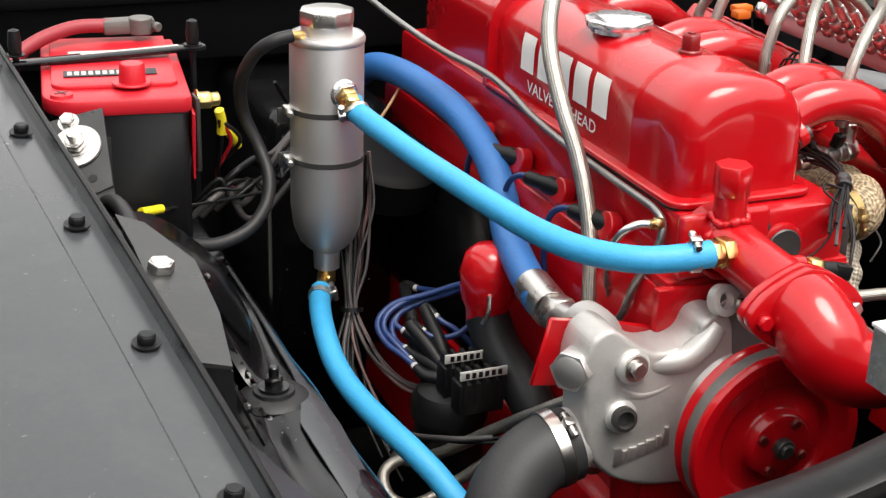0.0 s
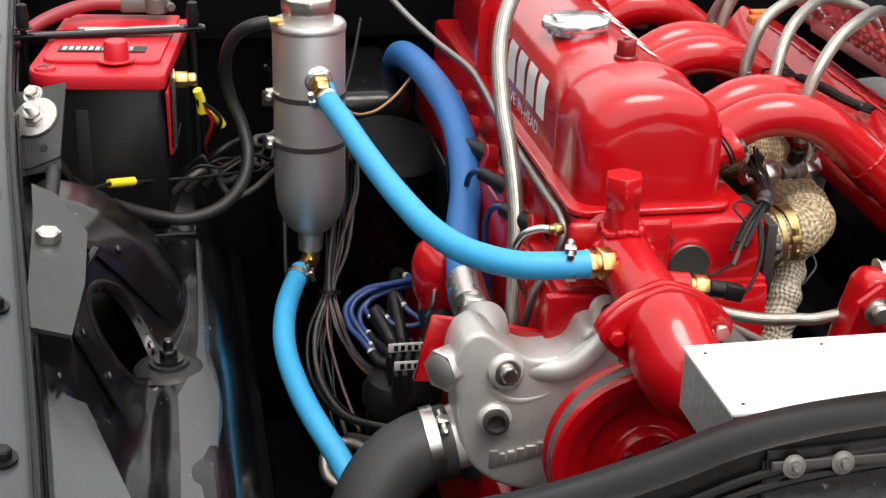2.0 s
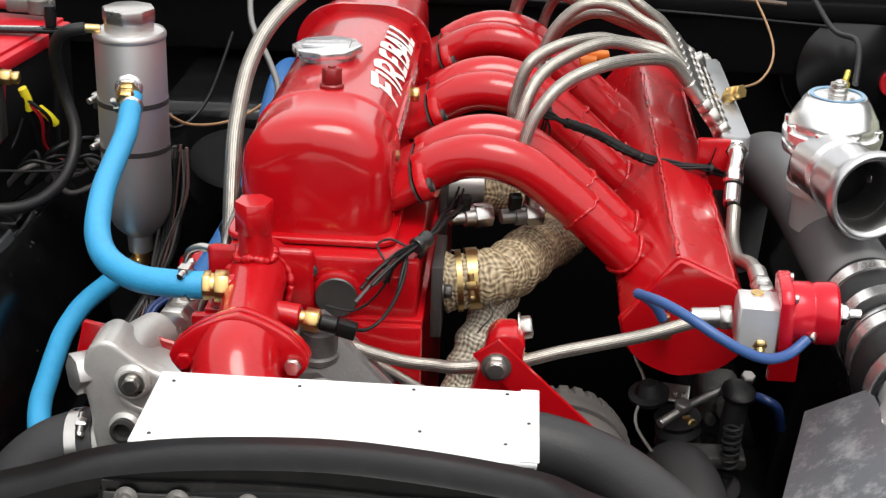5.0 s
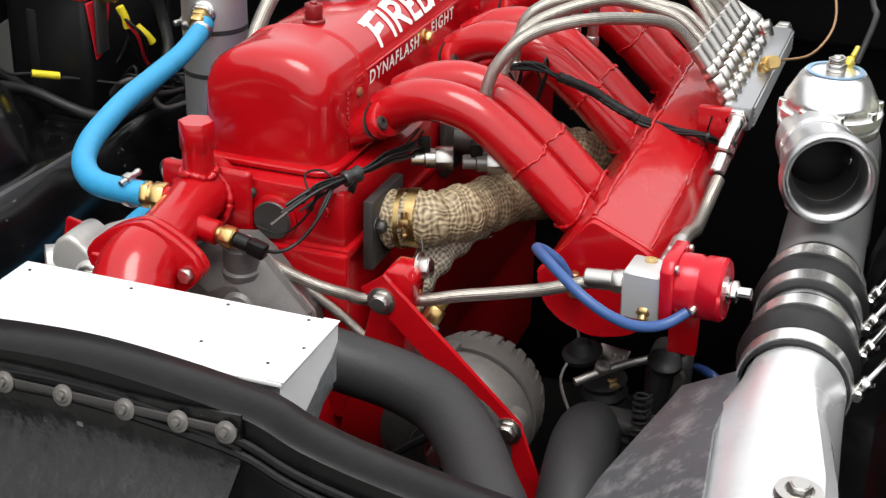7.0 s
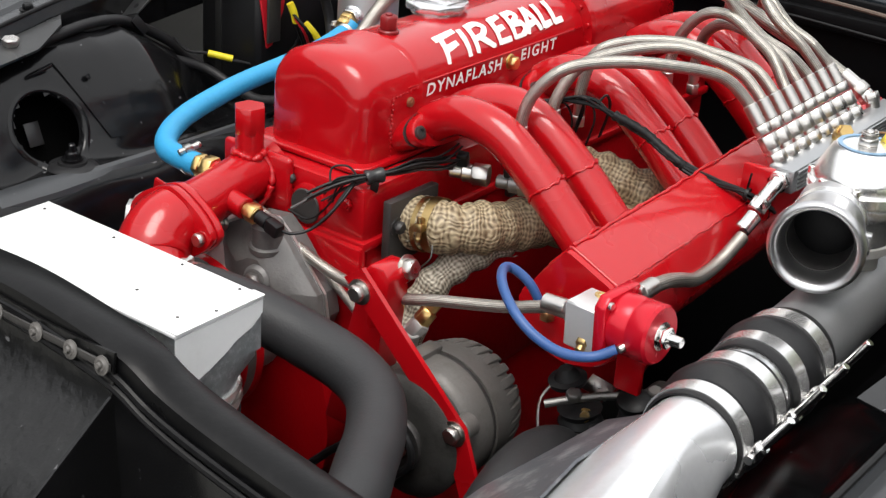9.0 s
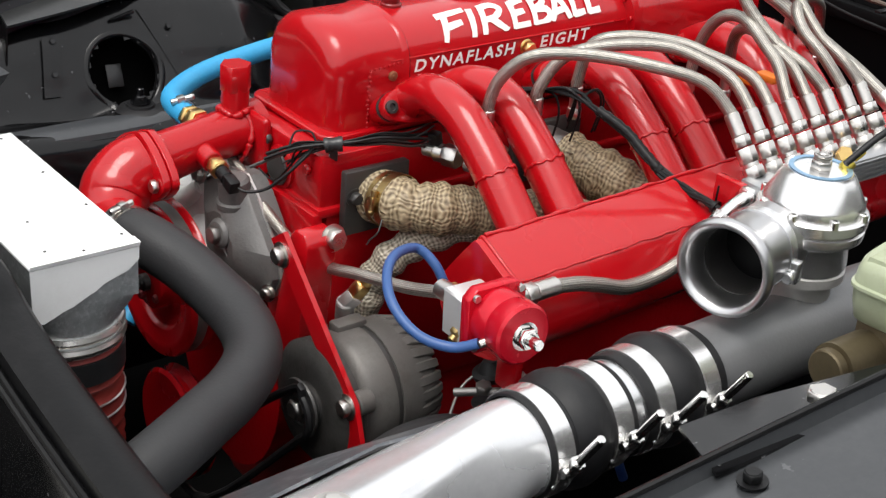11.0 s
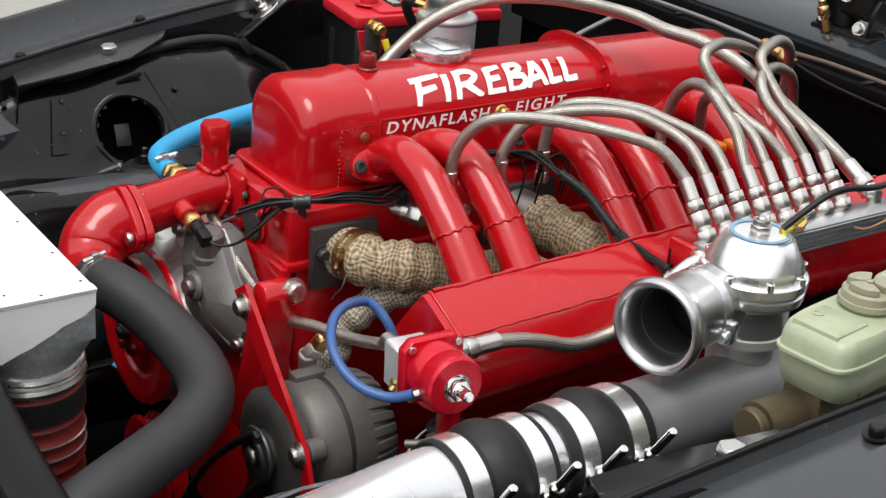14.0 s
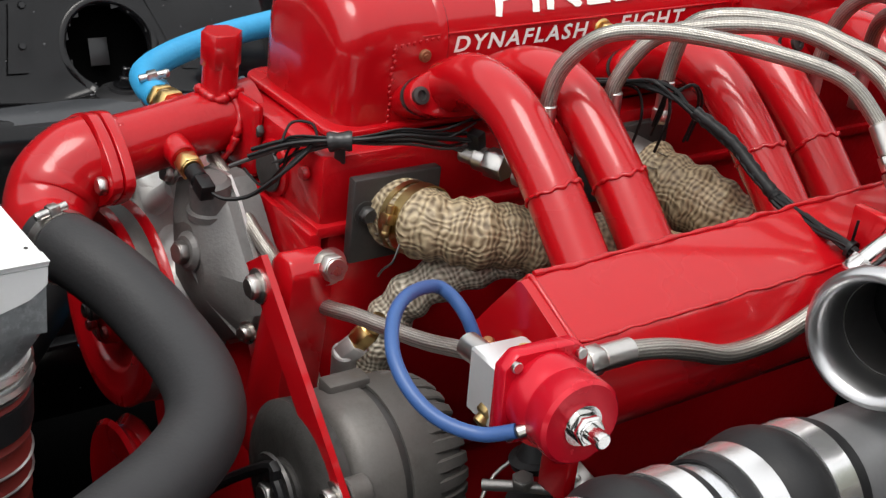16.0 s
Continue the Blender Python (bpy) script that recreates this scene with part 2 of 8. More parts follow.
LABEL = mat("label_grey", (0.45, 0.44, 0.42), 0.5, 0, 0.3, 90, 300, 0.02)
WRAP = braid_mat("woven_glass_wrap", (0.64, 0.52, 0.33), (0.13, 0.085, 0.042), 14, 105, 0.0, 0.5, 1.0, 0.13)
WRAP_PALE = braid_mat("pale_woven_wrap", (0.8, 0.73, 0.59), (0.16, 0.13, 0.09), 12, 105, 0.1, 0.45, 1.0, 0.13)
BRAID = braid_mat("braided_steel", (0.82, 0.78, 0.71), (0.22, 0.2, 0.17), 10, 420, 0.85, 0.3, 0.4)
CONCRETE = mat("pale_concrete", (0.36, 0.355, 0.33), 0.9, 0, 0.2, 2, 60, 0.4)

# ---- shapes ----
HOME = {}


def thing(name, label, category, base=(0, 0, 0), group="", kind="", shift=(0, 0, 0)):
    """An Empty at its base; shift moves it with all its parts."""
    ob = new(name)
    ob.location = Vector(base) + Vector(shift)
    ob.empty_display_size = 0.02
    HOME[ob] = Vector(base)
    return tagged(ob, label, category, group, kind)


def finish(bm, angle=38):
    bm.normal_update()
    for f in bm.faces:
        f.smooth = True
    lim = radians(angle)
    for e in bm.edges:
        e.smooth = len(e.link_faces) == 2 and e.calc_face_angle(0) < lim
    return bm


def part(name, bm, material, parent, label="", angle=38):
    finish(bm, angle)
    base = HOME[parent]
    bmesh.ops.translate(bm, verts=bm.verts, vec=-base)
    me = bpy.data.meshes.new(name)
    bm.to_mesh(me)
    bm.free()
    me.materials.append(material)
    ob = new(name, me)
    ob.parent = parent
    HOME[ob] = base
    if label:
        ob["label"] = label
    return ob


def solo(name, bm, material, label, category, group="", kind="", angle=38):
    """A thing of one mesh, with its origin at the middle of its base."""
    finish(bm, angle)
    xs = [v.co for v in bm.verts]
    base = Vector(((min(v.x for v in xs) + max(v.x for v in xs)) / 2, (min(v.y for v in xs) + max(v.y for v in xs)) / 2, min(v.z for v in xs)))
    bmesh.ops.translate(bm, verts=bm.verts, vec=-base)
    me = bpy.data.meshes.new(name)
    bm.to_mesh(me)
    bm.free()
    me.materials.append(material)
    ob = new(name, me)
    ob.location = base
    HOME[ob] = base
    return tagged(ob, label, category, group, kind)


def join(*bms):
    out = bmesh.new()
    for b in bms:
        me = bpy.data.meshes.new("tmp")
        b.to_mesh(me)
        b.free()
        out.from_mesh(me)
        bpy.data.meshes.remove(me)
    return out


def aim(p, d, up=(0, 0, 1)):
    """A pose at p whose z axis points along d."""
    z = Vector(d).normalized()
    u = Vector(up)
    if abs(z.dot(u)) > 0.98:
        u = Vector((0, 1, 0))
    x = u.cross(z).normalized()
    y = z.cross(x)
    return Matrix.Translation(p) @ Matrix((x, y, z)).transposed().to_4x4()


def smooth_path(pts, per=6):
    p = [Vector(q) for q in pts]
    if len(p) < 3:
        return p
    out = []
    for i in range(len(p) - 1):
        a, b, c, d = p[max(i - 1, 0)], p[i], p[i + 1], p[min(i + 2, len(p) - 1)]
        for k in range(per):
            t = k / per
            out.append(0.5 * (2 * b + (c - a) * t + (2 * a - 5 * b + 4 * c - d) * t * t + (3 * b - a - 3 * c + d) * t ** 3))
    return out + [p[-1]]


def tube(pts, r, seg=14, per=6, caps=True, section=None):
    """A tube along a smoothed path; r is a number or a function of the way along (0 to 1). section: (x, y) points in place of a circle."""
    path = smooth_path(pts, per)
    n = len(path)
    bm = bmesh.new()
    uvl = bm.loops.layers.uv.new("UVMap")
    tang = [(path[min(i + 1, n - 1)] - path[max(i - 1, 0)]).normalized() for i in range(n)]
    ref = Vector((0, 0, 1)) if abs(tang[0].z) < 0.9 else Vector((0, 1, 0))
    x = ref.cross(tang[0]).normalized()
    rings, length, lens = [], 0.0, []
    for i in range(n):
        if i:
            length += (path[i] - path[i - 1]).length
            x = (x - tang[i] * x.dot(tang[i])).normalized()
        y = tang[i].cross(x)
        rad = r(i / (n - 1)) if callable(r) else r
        if section:
            ring = [bm.verts.new(path[i] + x * a * rad + y * b * rad) for a, b in section]
        else:
            ring = [bm.verts.new(path[i] + (x * math.cos(2 * math.pi * k / seg) + y * math.sin(2 * math.pi * k / seg)) * rad) for k in range(seg)]
        rings.append(ring)
        lens.append(length)
    m = len(rings[0])
    for i in range(n - 1):
        for k in range(m):
            f = bm.faces.new((rings[i][k], rings[i][(k + 1) % m], rings[i + 1][(k + 1) % m], rings[i + 1][k]))
            for lp, (u, v) in zip(f.loops, ((k, i), (k + 1, i), (k + 1, i + 1), (k, i + 1))):
                lp[uvl].uv = (u / m, lens[v])
    if caps:
        bm.faces.new(rings[0][::-1])
        bm.faces.new(rings[-1])
    bmesh.ops.recalc_face_normals(bm, faces=bm.faces)
    return bm


def lathe(profile, m, seg=24, closed=False):
    """A turned shape: (radius, height) pairs round the z axis of the pose m."""
    bm = bmesh.new()
    rings = []
    for r, h in profile:
        rings.append([bm.verts.new((r * math.cos(2 * math.pi * k / seg), r * math.sin(2 * math.pi * k / seg), h)) for k in range(seg)] if r > 1e-6 else [bm.verts.new((0, 0, h))])
    pairs = list(zip(rings, rings[1:])) + ([(rings[-1], rings[0])] if closed else [])
    for a, b in pairs:
        for k in range(seg):
            vs = [a[k % len(a)], a[(k + 1) % len(a)], b[(k + 1) % len(b)], b[k % len(b)]]
            vs = list(dict.fromkeys(vs))
            if len(vs) > 2:
                bm.faces.new(vs)
    if not closed:
        for r in (rings[0], rings[-1]):
            if len(r) > 2:
                bm.faces.new(r)
    bmesh.ops.recalc_face_normals(bm, faces=bm.faces)
    bmesh.ops.transform(bm, matrix=m, verts=bm.verts)
    return bm


def rbox(x0, x1, y0, y1, z0, z1, bev=0.003, seg=2, m=None):
    bm = bmesh.new()
    bmesh.ops.create_cube(bm, size=1)
    for v in bm.verts:
        v.co = Vector(((x0 + x1) / 2 + v.co.x * (x1 - x0), (y0 + y1) / 2 + v.co.y * (y1 - y0), (z0 + z1) / 2 + v.co.z * (z1 - z0)))
    if bev:
        bmesh.ops.bevel(bm, geom=bm.edges[:], offset=bev, segments=seg, affect="EDGES", profile=0.5)
    if m:
        bmesh.ops.transform(bm, matrix=m, verts=bm.verts)
    return bm


def prism(outline, depth, m, bev=0.0015, seg=1):
    """An outline in the pose's xy plane, raised along its z axis."""
    bm = bmesh.new()
    a = [bm.verts.new((x, y, 0)) for x, y in outline]
    b = [bm.verts.new((x, y, depth)) for x, y in outline]
    bm.faces.new(a[::-1])
    bm.faces.new(b)
    for i in range(len(a)):
        j = (i + 1) % len(a)
        bm.faces.new((a[i], a[j], b[j], b[i]))
    bmesh.ops.recalc_face_normals(bm, faces=bm.faces)
    if bev:
        bmesh.ops.bevel(bm, geom=bm.edges[:], offset=bev, segments=seg, affect="EDGES", profile=0.5)
    bmesh.ops.transform(bm, matrix=m, verts=bm.verts)
    return bm


def loft(rings, caps=True):
    bm = bmesh.new()
    vs = [[bm.verts.new(p) for p in ring] for ring in rings]
    for a, b in zip(vs, vs[1:]):
        for k in range(len(a)):
            j = (k + 1) % len(a)
            bm.faces.new((a[k], a[j], b[j], b[k]))
    if caps:
        bm.faces.new(vs[0][::-1])
        bm.faces.new(vs[-1])
    bmesh.ops.recalc_face_normals(bm, faces=bm.faces)
    return bm


def sheet(rows, thick=0.003):
    """A bent sheet through rows of points, with a thickness."""
    bm = bmesh.new()
    vs = [[bm.verts.new(p) for p in row] for row in rows]
    for a, b in zip(vs, vs[1:]):
        for k in range(len(a) - 1):
            bm.faces.new((a[k], a[k + 1], b[k + 1], b[k]))
    bmesh.ops.recalc_face_normals(bm, faces=bm.faces)
    bmesh.ops.solidify(bm, geom=bm.faces[:], thickness=thick)
    bmesh.ops.recalc_face_normals(bm, faces=bm.faces)
    return bm


def hexhead(p, d, r=0.008, h=0.006, washer=0.0, shank=0.0):
    """A bolt head with a rounded crown, its washer and, where wanted, the shank's end."""
    m = aim(p, d)
    out = []
    z = 0.0
    if washer:
        out.append(lathe([(0, 0), (washer, 0), (washer, 0.0016), (0, 0.0016)], m, 20))
        z = 0.0016
    hexa = [(r * math.cos(math.pi * k / 3), r * math.sin(math.pi * k / 3)) for k in range(6)]
    out.append(prism(hexa, h, m @ Matrix.Translation((0, 0, z)), 0.0008))
    out.append(lathe([(0, z + h - 0.0005), (r * 0.8, z + h - 0.0005), (r * 0.72, z + h + 0.0008), (0, z + h + 0.0008)], m, 14))
    if shank:
        out.append(lathe([(0, z), (r * 0.5, z), (r * 0.5, z + h + shank), (r * 0.4, z + h + shank + 0.001), (0, z + h + shank + 0.001)], m, 12))
    return join(*out)


def cyl(p, d, r, h, bev=0.0015, seg=24):
    return lathe([(0, 0), (r - bev, 0), (r, bev), (r, h - bev), (r - bev, h), (0, h)], aim(p, d), seg)


def hexnut(p, d, r, h):
    """A plain six-sided nut with sharp flats."""
    return prism([(r * math.cos(math.pi * k / 3), r * math.sin(math.pi * k / 3)) for k in range(6)], h, aim(p, d), 0.0004)


def lettering(text, height, place, parent, material, label, width=None, shear=0.0, bold=0.0, spread=1.0):
    """Raised letters of the built-in font, laid on a surface by place(u, v, w)."""
    cu = bpy.data.curves.new("letters", "FONT")
    cu.body, cu.size, cu.extrude, cu.offset, cu.shear = text, 1.0, 0.0, bold, shear
    cu.resolution_u = 3
    cu.space_character = spread
    ob = new("letters", cu)
    bpy.context.view_layer.update()
    me = bpy.data.meshes.new_from_object(ob)
    bpy.data.objects.remove(ob)
    bm = bmesh.new()
    bm.from_mesh(me)
    bpy.data.meshes.remove(me)
    bmesh.ops.triangulate(bm, faces=bm.faces[:])
    for _ in range(2):
        bmesh.ops.subdivide_edges(bm, edges=[e for e in bm.edges if e.calc_length() > 0.12], cuts=1)
        bmesh.ops.triangulate(bm, faces=bm.faces[:])
    xs, ys = [v.co.x for v in bm.verts], [v.co.y for v in bm.verts]
    x0, x1, y0, y1 = min(xs), max(xs), min(ys), max(ys)
    k = height / (y1 - y0)
    kx = width / (x1 - x0) if width else k
    for v in bm.verts:
        v.co = Vector(place((v.co.x - x0) * kx, (v.co.y - y0) * k, 0.0009))
    return part("lettering", bm, material, parent, label)


def band(path_pts, r, width, material, parent, name="clamp", screw=None):
    """A worm-drive clamp round a hose at a point: (point, direction)."""
    p, d = Vector(path_pts[0]), Vector(path_pts[1]).normalized()
    m = aim(p - d * width / 2, d)
    prof = [(r, 0), (r + 0.0014, 0), (r + 0.0014, width), (r, width)]
    ob = part(name, lathe(prof, m, 28, closed=True), material, parent)
    if screw is not None:
        s = Vector(screw).normalized()
        c = p + s * (r + 0.004)
        t = d.cross(s).normalized()
        part("screw_housing", join(rbox(-0.006, 0.006, -0.005, 0.005, -0.005, 0.005, 0.0015, m=aim(c, s, t)), cyl(c - t * 0.013, t, 0.0038, 0.026, 0.0006, 10), hexhead(c + t * 0.011, t, 0.0045, 0.005)), material, ob)
    return ob

# ---- ground and car body ----
g = bmesh.new()
bmesh.ops.create_grid(g, x_segments=40, y_segments=40, size=400)
ground = solo("ground", g, CONCRETE, "pale concrete ground under the car", "ground", kind="structure")

# added unseen wall round the car; its heights block sky light and darken reflections
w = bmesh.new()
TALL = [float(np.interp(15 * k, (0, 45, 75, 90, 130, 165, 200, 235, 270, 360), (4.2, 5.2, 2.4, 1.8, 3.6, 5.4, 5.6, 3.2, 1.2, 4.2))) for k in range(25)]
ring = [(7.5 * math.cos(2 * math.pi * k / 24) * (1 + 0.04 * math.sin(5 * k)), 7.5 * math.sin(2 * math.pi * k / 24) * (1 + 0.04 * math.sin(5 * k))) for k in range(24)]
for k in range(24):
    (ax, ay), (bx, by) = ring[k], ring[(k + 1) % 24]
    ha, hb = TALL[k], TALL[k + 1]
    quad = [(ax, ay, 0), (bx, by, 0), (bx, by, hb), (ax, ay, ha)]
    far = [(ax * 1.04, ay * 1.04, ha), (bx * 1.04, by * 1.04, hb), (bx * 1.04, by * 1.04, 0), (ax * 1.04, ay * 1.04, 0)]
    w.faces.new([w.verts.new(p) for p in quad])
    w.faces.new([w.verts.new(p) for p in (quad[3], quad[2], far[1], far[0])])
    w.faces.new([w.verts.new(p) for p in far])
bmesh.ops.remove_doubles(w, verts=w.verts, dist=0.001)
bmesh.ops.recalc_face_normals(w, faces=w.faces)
solo("backdrop", w, DARK_WALL, "added dark wall round the car that shapes sky light and reflections", "wall", kind="structure")


def rail_line(y):
    """The line of bolts along the top of the left wing: x and z at y."""
    ys, xs, zs = (-0.9, -0.45, -0.241, -0.025, 0.188, 0.424, 0.95, 1.7), (-0.60, -0.63, -0.646, -0.667, -0.69, -0.711, -0.745, -0.78), (0.76, 0.825, 0.858, 0.892, 0.926, 0.950, 0.985, 1.02)
    return float(np.interp(y, ys, xs)), float(np.interp(y, ys, zs))


RIGHT = 0.159
WING = ((0.031, -0.014), (0.0285, 0.006), (0.0255, 0.0065), (0.0215, -0.008), (0.010, -0.006), (-0.022, -0.003), (-0.026, 0.003), (-0.09, 0.008), (-0.17, 0.004), (-0.25, -0.018), (-0.31, -0.06), (-0.345, -0.13), (-0.36, -0.28), (-0.36, -0.45))


car = thing("car_body", "black satin car front with its hood off", "car", (0.07, 0.4, 0.0))


def wing(side):
    rows = []
    for i in range(27):
        y = -0.9 + i * 0.1
        x, z = rail_line(y)
        rows.append([((x + dx) if side < 0 else (RIGHT - x - dx), y, z + dz + (0 if side < 0 else 0.037)) for dx, dz in WING])
    return part("front_wing", sheet(rows, 0.003), GREY_SATIN, car, "black satin front wing", angle=25)


def drop(side, parent):
    """The black gutter wall below the wing's inner edge."""
    rows = []
    for i in range(27):
        y = -0.9 + i * 0.1
        x, z = rail_line(y)
        rows.append([((x + dx) if side < 0 else (RIGHT - x - dx), y, z + dz + (0 if side < 0 else 0.037)) for dx, dz in ((0.041, -0.085), (0.036, -0.04), (0.0325, -0.0145))])
    return part("gutter_wall", sheet(rows, 0.003), BLACK, parent, "black gutter wall", angle=25)


wing_left = wing(-1)
wing_right = wing(1)
drop(-1, wing_left)
drop(1, wing_right)
for y in (0.66, 0.424, 0.188, -0.025, -0.241, -0.46):
    x, z = rail_line(y)
    part("bolt", hexhead((x, y, z - 0.003), (0.05, -0.1, 1), 0.0085, 0.008, 0.013), BLACK_PLASTIC, wing_left, "black flange bolt")
for y in (0.445, 0.205, -0.035, -0.275):
    x, z = rail_line(y)
    part("bolt", hexhead((RIGHT - x + 0.008, y, z + 0.036), (-0.05, -0.1, 1), 0.0085, 0.008, 0.013), BLACK_PLASTIC, wing_right, "black flange bolt")
# rubber bead along each gutter
for w, s in ((wing_left, -1), (wing_right, 1)):
    line = []
    for i in range(14):
        y = -0.6 + i * 0.17
        x, z = rail_line(y)
        line.append((x + 0.027, y, z + 0.0075) if s < 0 else (RIGHT - x - 0.027, y, z + 0.0445))
    part("edge_bead", tube(line, 0.0035, 8, 3), BLACK_PLASTIC, w, "black gutter edge bead")

# inner panels of the bay
INNER = ((0.066, -0.05), (0.088, -0.10), (0.112, -0.16), (0.125, -0.185), (0.165, -0.20), (0.20, -0.215), (0.235, -0.27), (0.26, -0.36), (0.275, -0.50))


def inner(side):
    rows = []
    for i in range(31):
        y = -0.5 + i * 0.051
        x, z = rail_line(y)
        z = 0.9 + (z - 0.9) * 0.4
        bulge = 0.045 * math.exp(-((y - 0.2) / 0.22) ** 2)
        row = []
        for k, (dx, dz) in enumerate(INNER):
            w = min(1, k / 4)
            row.append(((x + dx + bulge * w) if side < 0 else (RIGHT - x - dx - bulge * w), y, z + dz + bulge * w * 0.7 + 0.004 * math.sin(y * 31 + k) * (0.6 < w)))
        rows.append(row)
    return part("inner_wing", sheet(rows, 0.003), BLACK, car, "black painted inner wing", angle=30)


# left wheelhouse: an arch under the wing that swells toward the battery, with a round access hole
HOLE, HOLE_WAY = Vector((-0.559, 0.112, 0.787)), Vector((1, -0.08, 0.5)).normalized()


def house_top(y):
    return float(np.interp(y, (-0.5, -0.1, 0.05, 0.15, 0.24, 0.31, 0.36, 0.42, 0.5, 0.7), (0.80, 0.838, 0.868, 0.888, 0.897, 0.89, 0.865, 0.828, 0.785, 0.755)))


def house_row(y):
    top = house_top(y)
    swell = 0.05 * math.exp(-((y - 0.31) / 0.13) ** 2)
    pts = [(-0.66, top - 0.012), (-0.635, top - 0.002), (-0.606 + swell * 0.5, top - 0.018), (-0.581 + swell, top - 0.062), (-0.561 + swell, top - 0.10), (-0.538 + swell * 0.9, top - 0.136), (-0.51 + swell * 0.4, 0.738), (-0.47, 0.733), (-0.447, 0.70), (-0.425, 0.62), (-0.405, 0.45)]
    flat = [0.95, 0.93, 0.9, 0.86, 0.82, 0.78, 0.738, 0.733, 0.70, 0.62, 0.45]
    line = smooth_path([(x, y, max(min(z, f), 0.741 - 0.002 * k) if k < 6 else min(z, f)) for k, ((x, z), f) in enumerate(zip(pts, flat))], 5)
    return [(p.x, p.y, p.z + 0.0025 * math.sin(p.y * 29 + p.z * 40)) for p in line]


bm = sheet([house_row(-0.5 + 0.006 * i) for i in range(201)], 0.002)
HU = HOLE_WAY.cross(Vector((0, 0, 1))).normalized()
HV = HU.cross(HOLE_WAY)


def off_hole(p):
    d = p - HOLE
    return math.hypot(d.dot(HU), d.dot(HV)) if abs(d.dot(HOLE_WAY)) < 0.05 else 1.0


bmesh.ops.delete(bm, geom=[f for f in bm.faces if off_hole(f.calc_center_median()) < 0.054], context="FACES")
inner_left = part("inner_wing", bm, BLACK, car, "black painted wheelhouse panel with an access hole", angle=40)
inner(1)
# near-black plate set behind the hole to paint the shade inside it
part("hole_back", rbox(-0.11, 0.11, -0.09, 0.09, -0.062, -0.058, 0.001, m=aim(HOLE, HOLE_WAY)), mat("hole_shade_black", (0.002, 0.002, 0.002), 0.9, spec=0.05), inner_left)
part("backing_sheet", rbox(-0.013, 0.012, -0.02, 0.016, -0.045, -0.043, 0.0005, m=aim(HOLE, HOLE_WAY)), GREY_PLATE, inner_left, "dark sheet seen through the access hole")


def on_house(y, z, out=0.0):
    """A point of the wheelhouse face at a height."""
    row = house_row(y)[8:32]
    x = float(np.interp(-z, [-p[2] for p in row], [p[0] for p in row]))
    return Vector((x + out, y, z + out * 0.5))


rim = []
for k in range(49):
    a = 2 * math.pi * k / 48
    q = HU * math.cos(a) + HV * math.sin(a)
    rim.append([on_house((HOLE + q * r).y, (HOLE + q * r).z, o) for r, o in ((0.0505, -0.007), (0.0525, 0.0), (0.0545, 0.0022), (0.0575, 0.0024), (0.062, 0.0006))])
part("access_hole", sheet(rim, 0.002), BLACK, inner_left, "pressed rim of the access hole", angle=60)
# pressed straps, seam edge, clip and screws on the wheelhouse
for y0, y1, wd in ((0.01, -0.005, 0.013), (0.16, 0.205, 0.009)):
    zs = [house_top(y0) - 0.02 - k * (house_top(y0) - 0.78) / 9 for k in range(10)]
    part("strap", sheet([[on_house(y0 + (y1 - y0) * k / 9 + d, z, 0.004) for d in (-wd, wd)] for k, z in enumerate(zs)], 0.003), BLACK, inner_left, "black pressed strap", angle=40)
for y, z in ((0.012, 0.835), (0.004, 0.79), (0.19, 0.845), (-0.075, 0.835), (-0.09, 0.79)):
    part("screw", hexhead(on_house(y, z, 0.005), (1, -0.1, 0.5), 0.0055, 0.005), BLACK_GLOSS, inner_left, "black panel screw")
part("clip", rbox(-0.022, 0.022, -0.004, 0.004, 0, 0.005, 0.001, m=Matrix.Translation(on_house(0.125, 0.858, 0.006)) @ Matrix.Rotation(radians(60), 4, "Z") @ Matrix.Rotation(radians(-25), 4, "Y")), BLACK_GLOSS, inner_left, "small black clip")
EDGE = ((0.46, -0.469, 0.005), (0.31, -0.468, 0.008), (0.16, -0.469, 0.012), (0.11, -0.464, 0.022), (0.05, -0.463, 0.042), (-0.08, -0.471, 0.034), (-0.17, -0.477, 0.03), (-0.34, -0.487, 0.03))
part("panel_edge", sheet([[(x - w, y, 0.742), (x - w * 0.4, y, 0.7395), (x, y, 0.733), (x + 0.003, y, 0.725)] for y, x, w in EDGE], 0.002), GREY_SATIN, inner_left, "grey worn folded edge", angle=25)
part("front_filler", sheet([[(-0.655, 0.06, 0.865), (-0.64, 0.055, 0.835), (-0.622, 0.05, 0.80), (-0.62, 0.05, 0.70)], [(-0.65, -0.05, 0.855), (-0.62, -0.05, 0.83), (-0.592, -0.05, 0.80), (-0.59, -0.05, 0.70)], [(-0.645, -0.25, 0.83), (-0.59, -0.25, 0.81), (-0.54, -0.25, 0.795), (-0.535, -0.25, 0.70)], [(-0.635, -0.41, 0.82), (-0.57, -0.41, 0.80), (-0.5, -0.41, 0.785), (-0.495, -0.41, 0.70)]], 0.003), GREY_SATIN, inner_left, "grey filler panel ahead of the inner wing", angle=30)

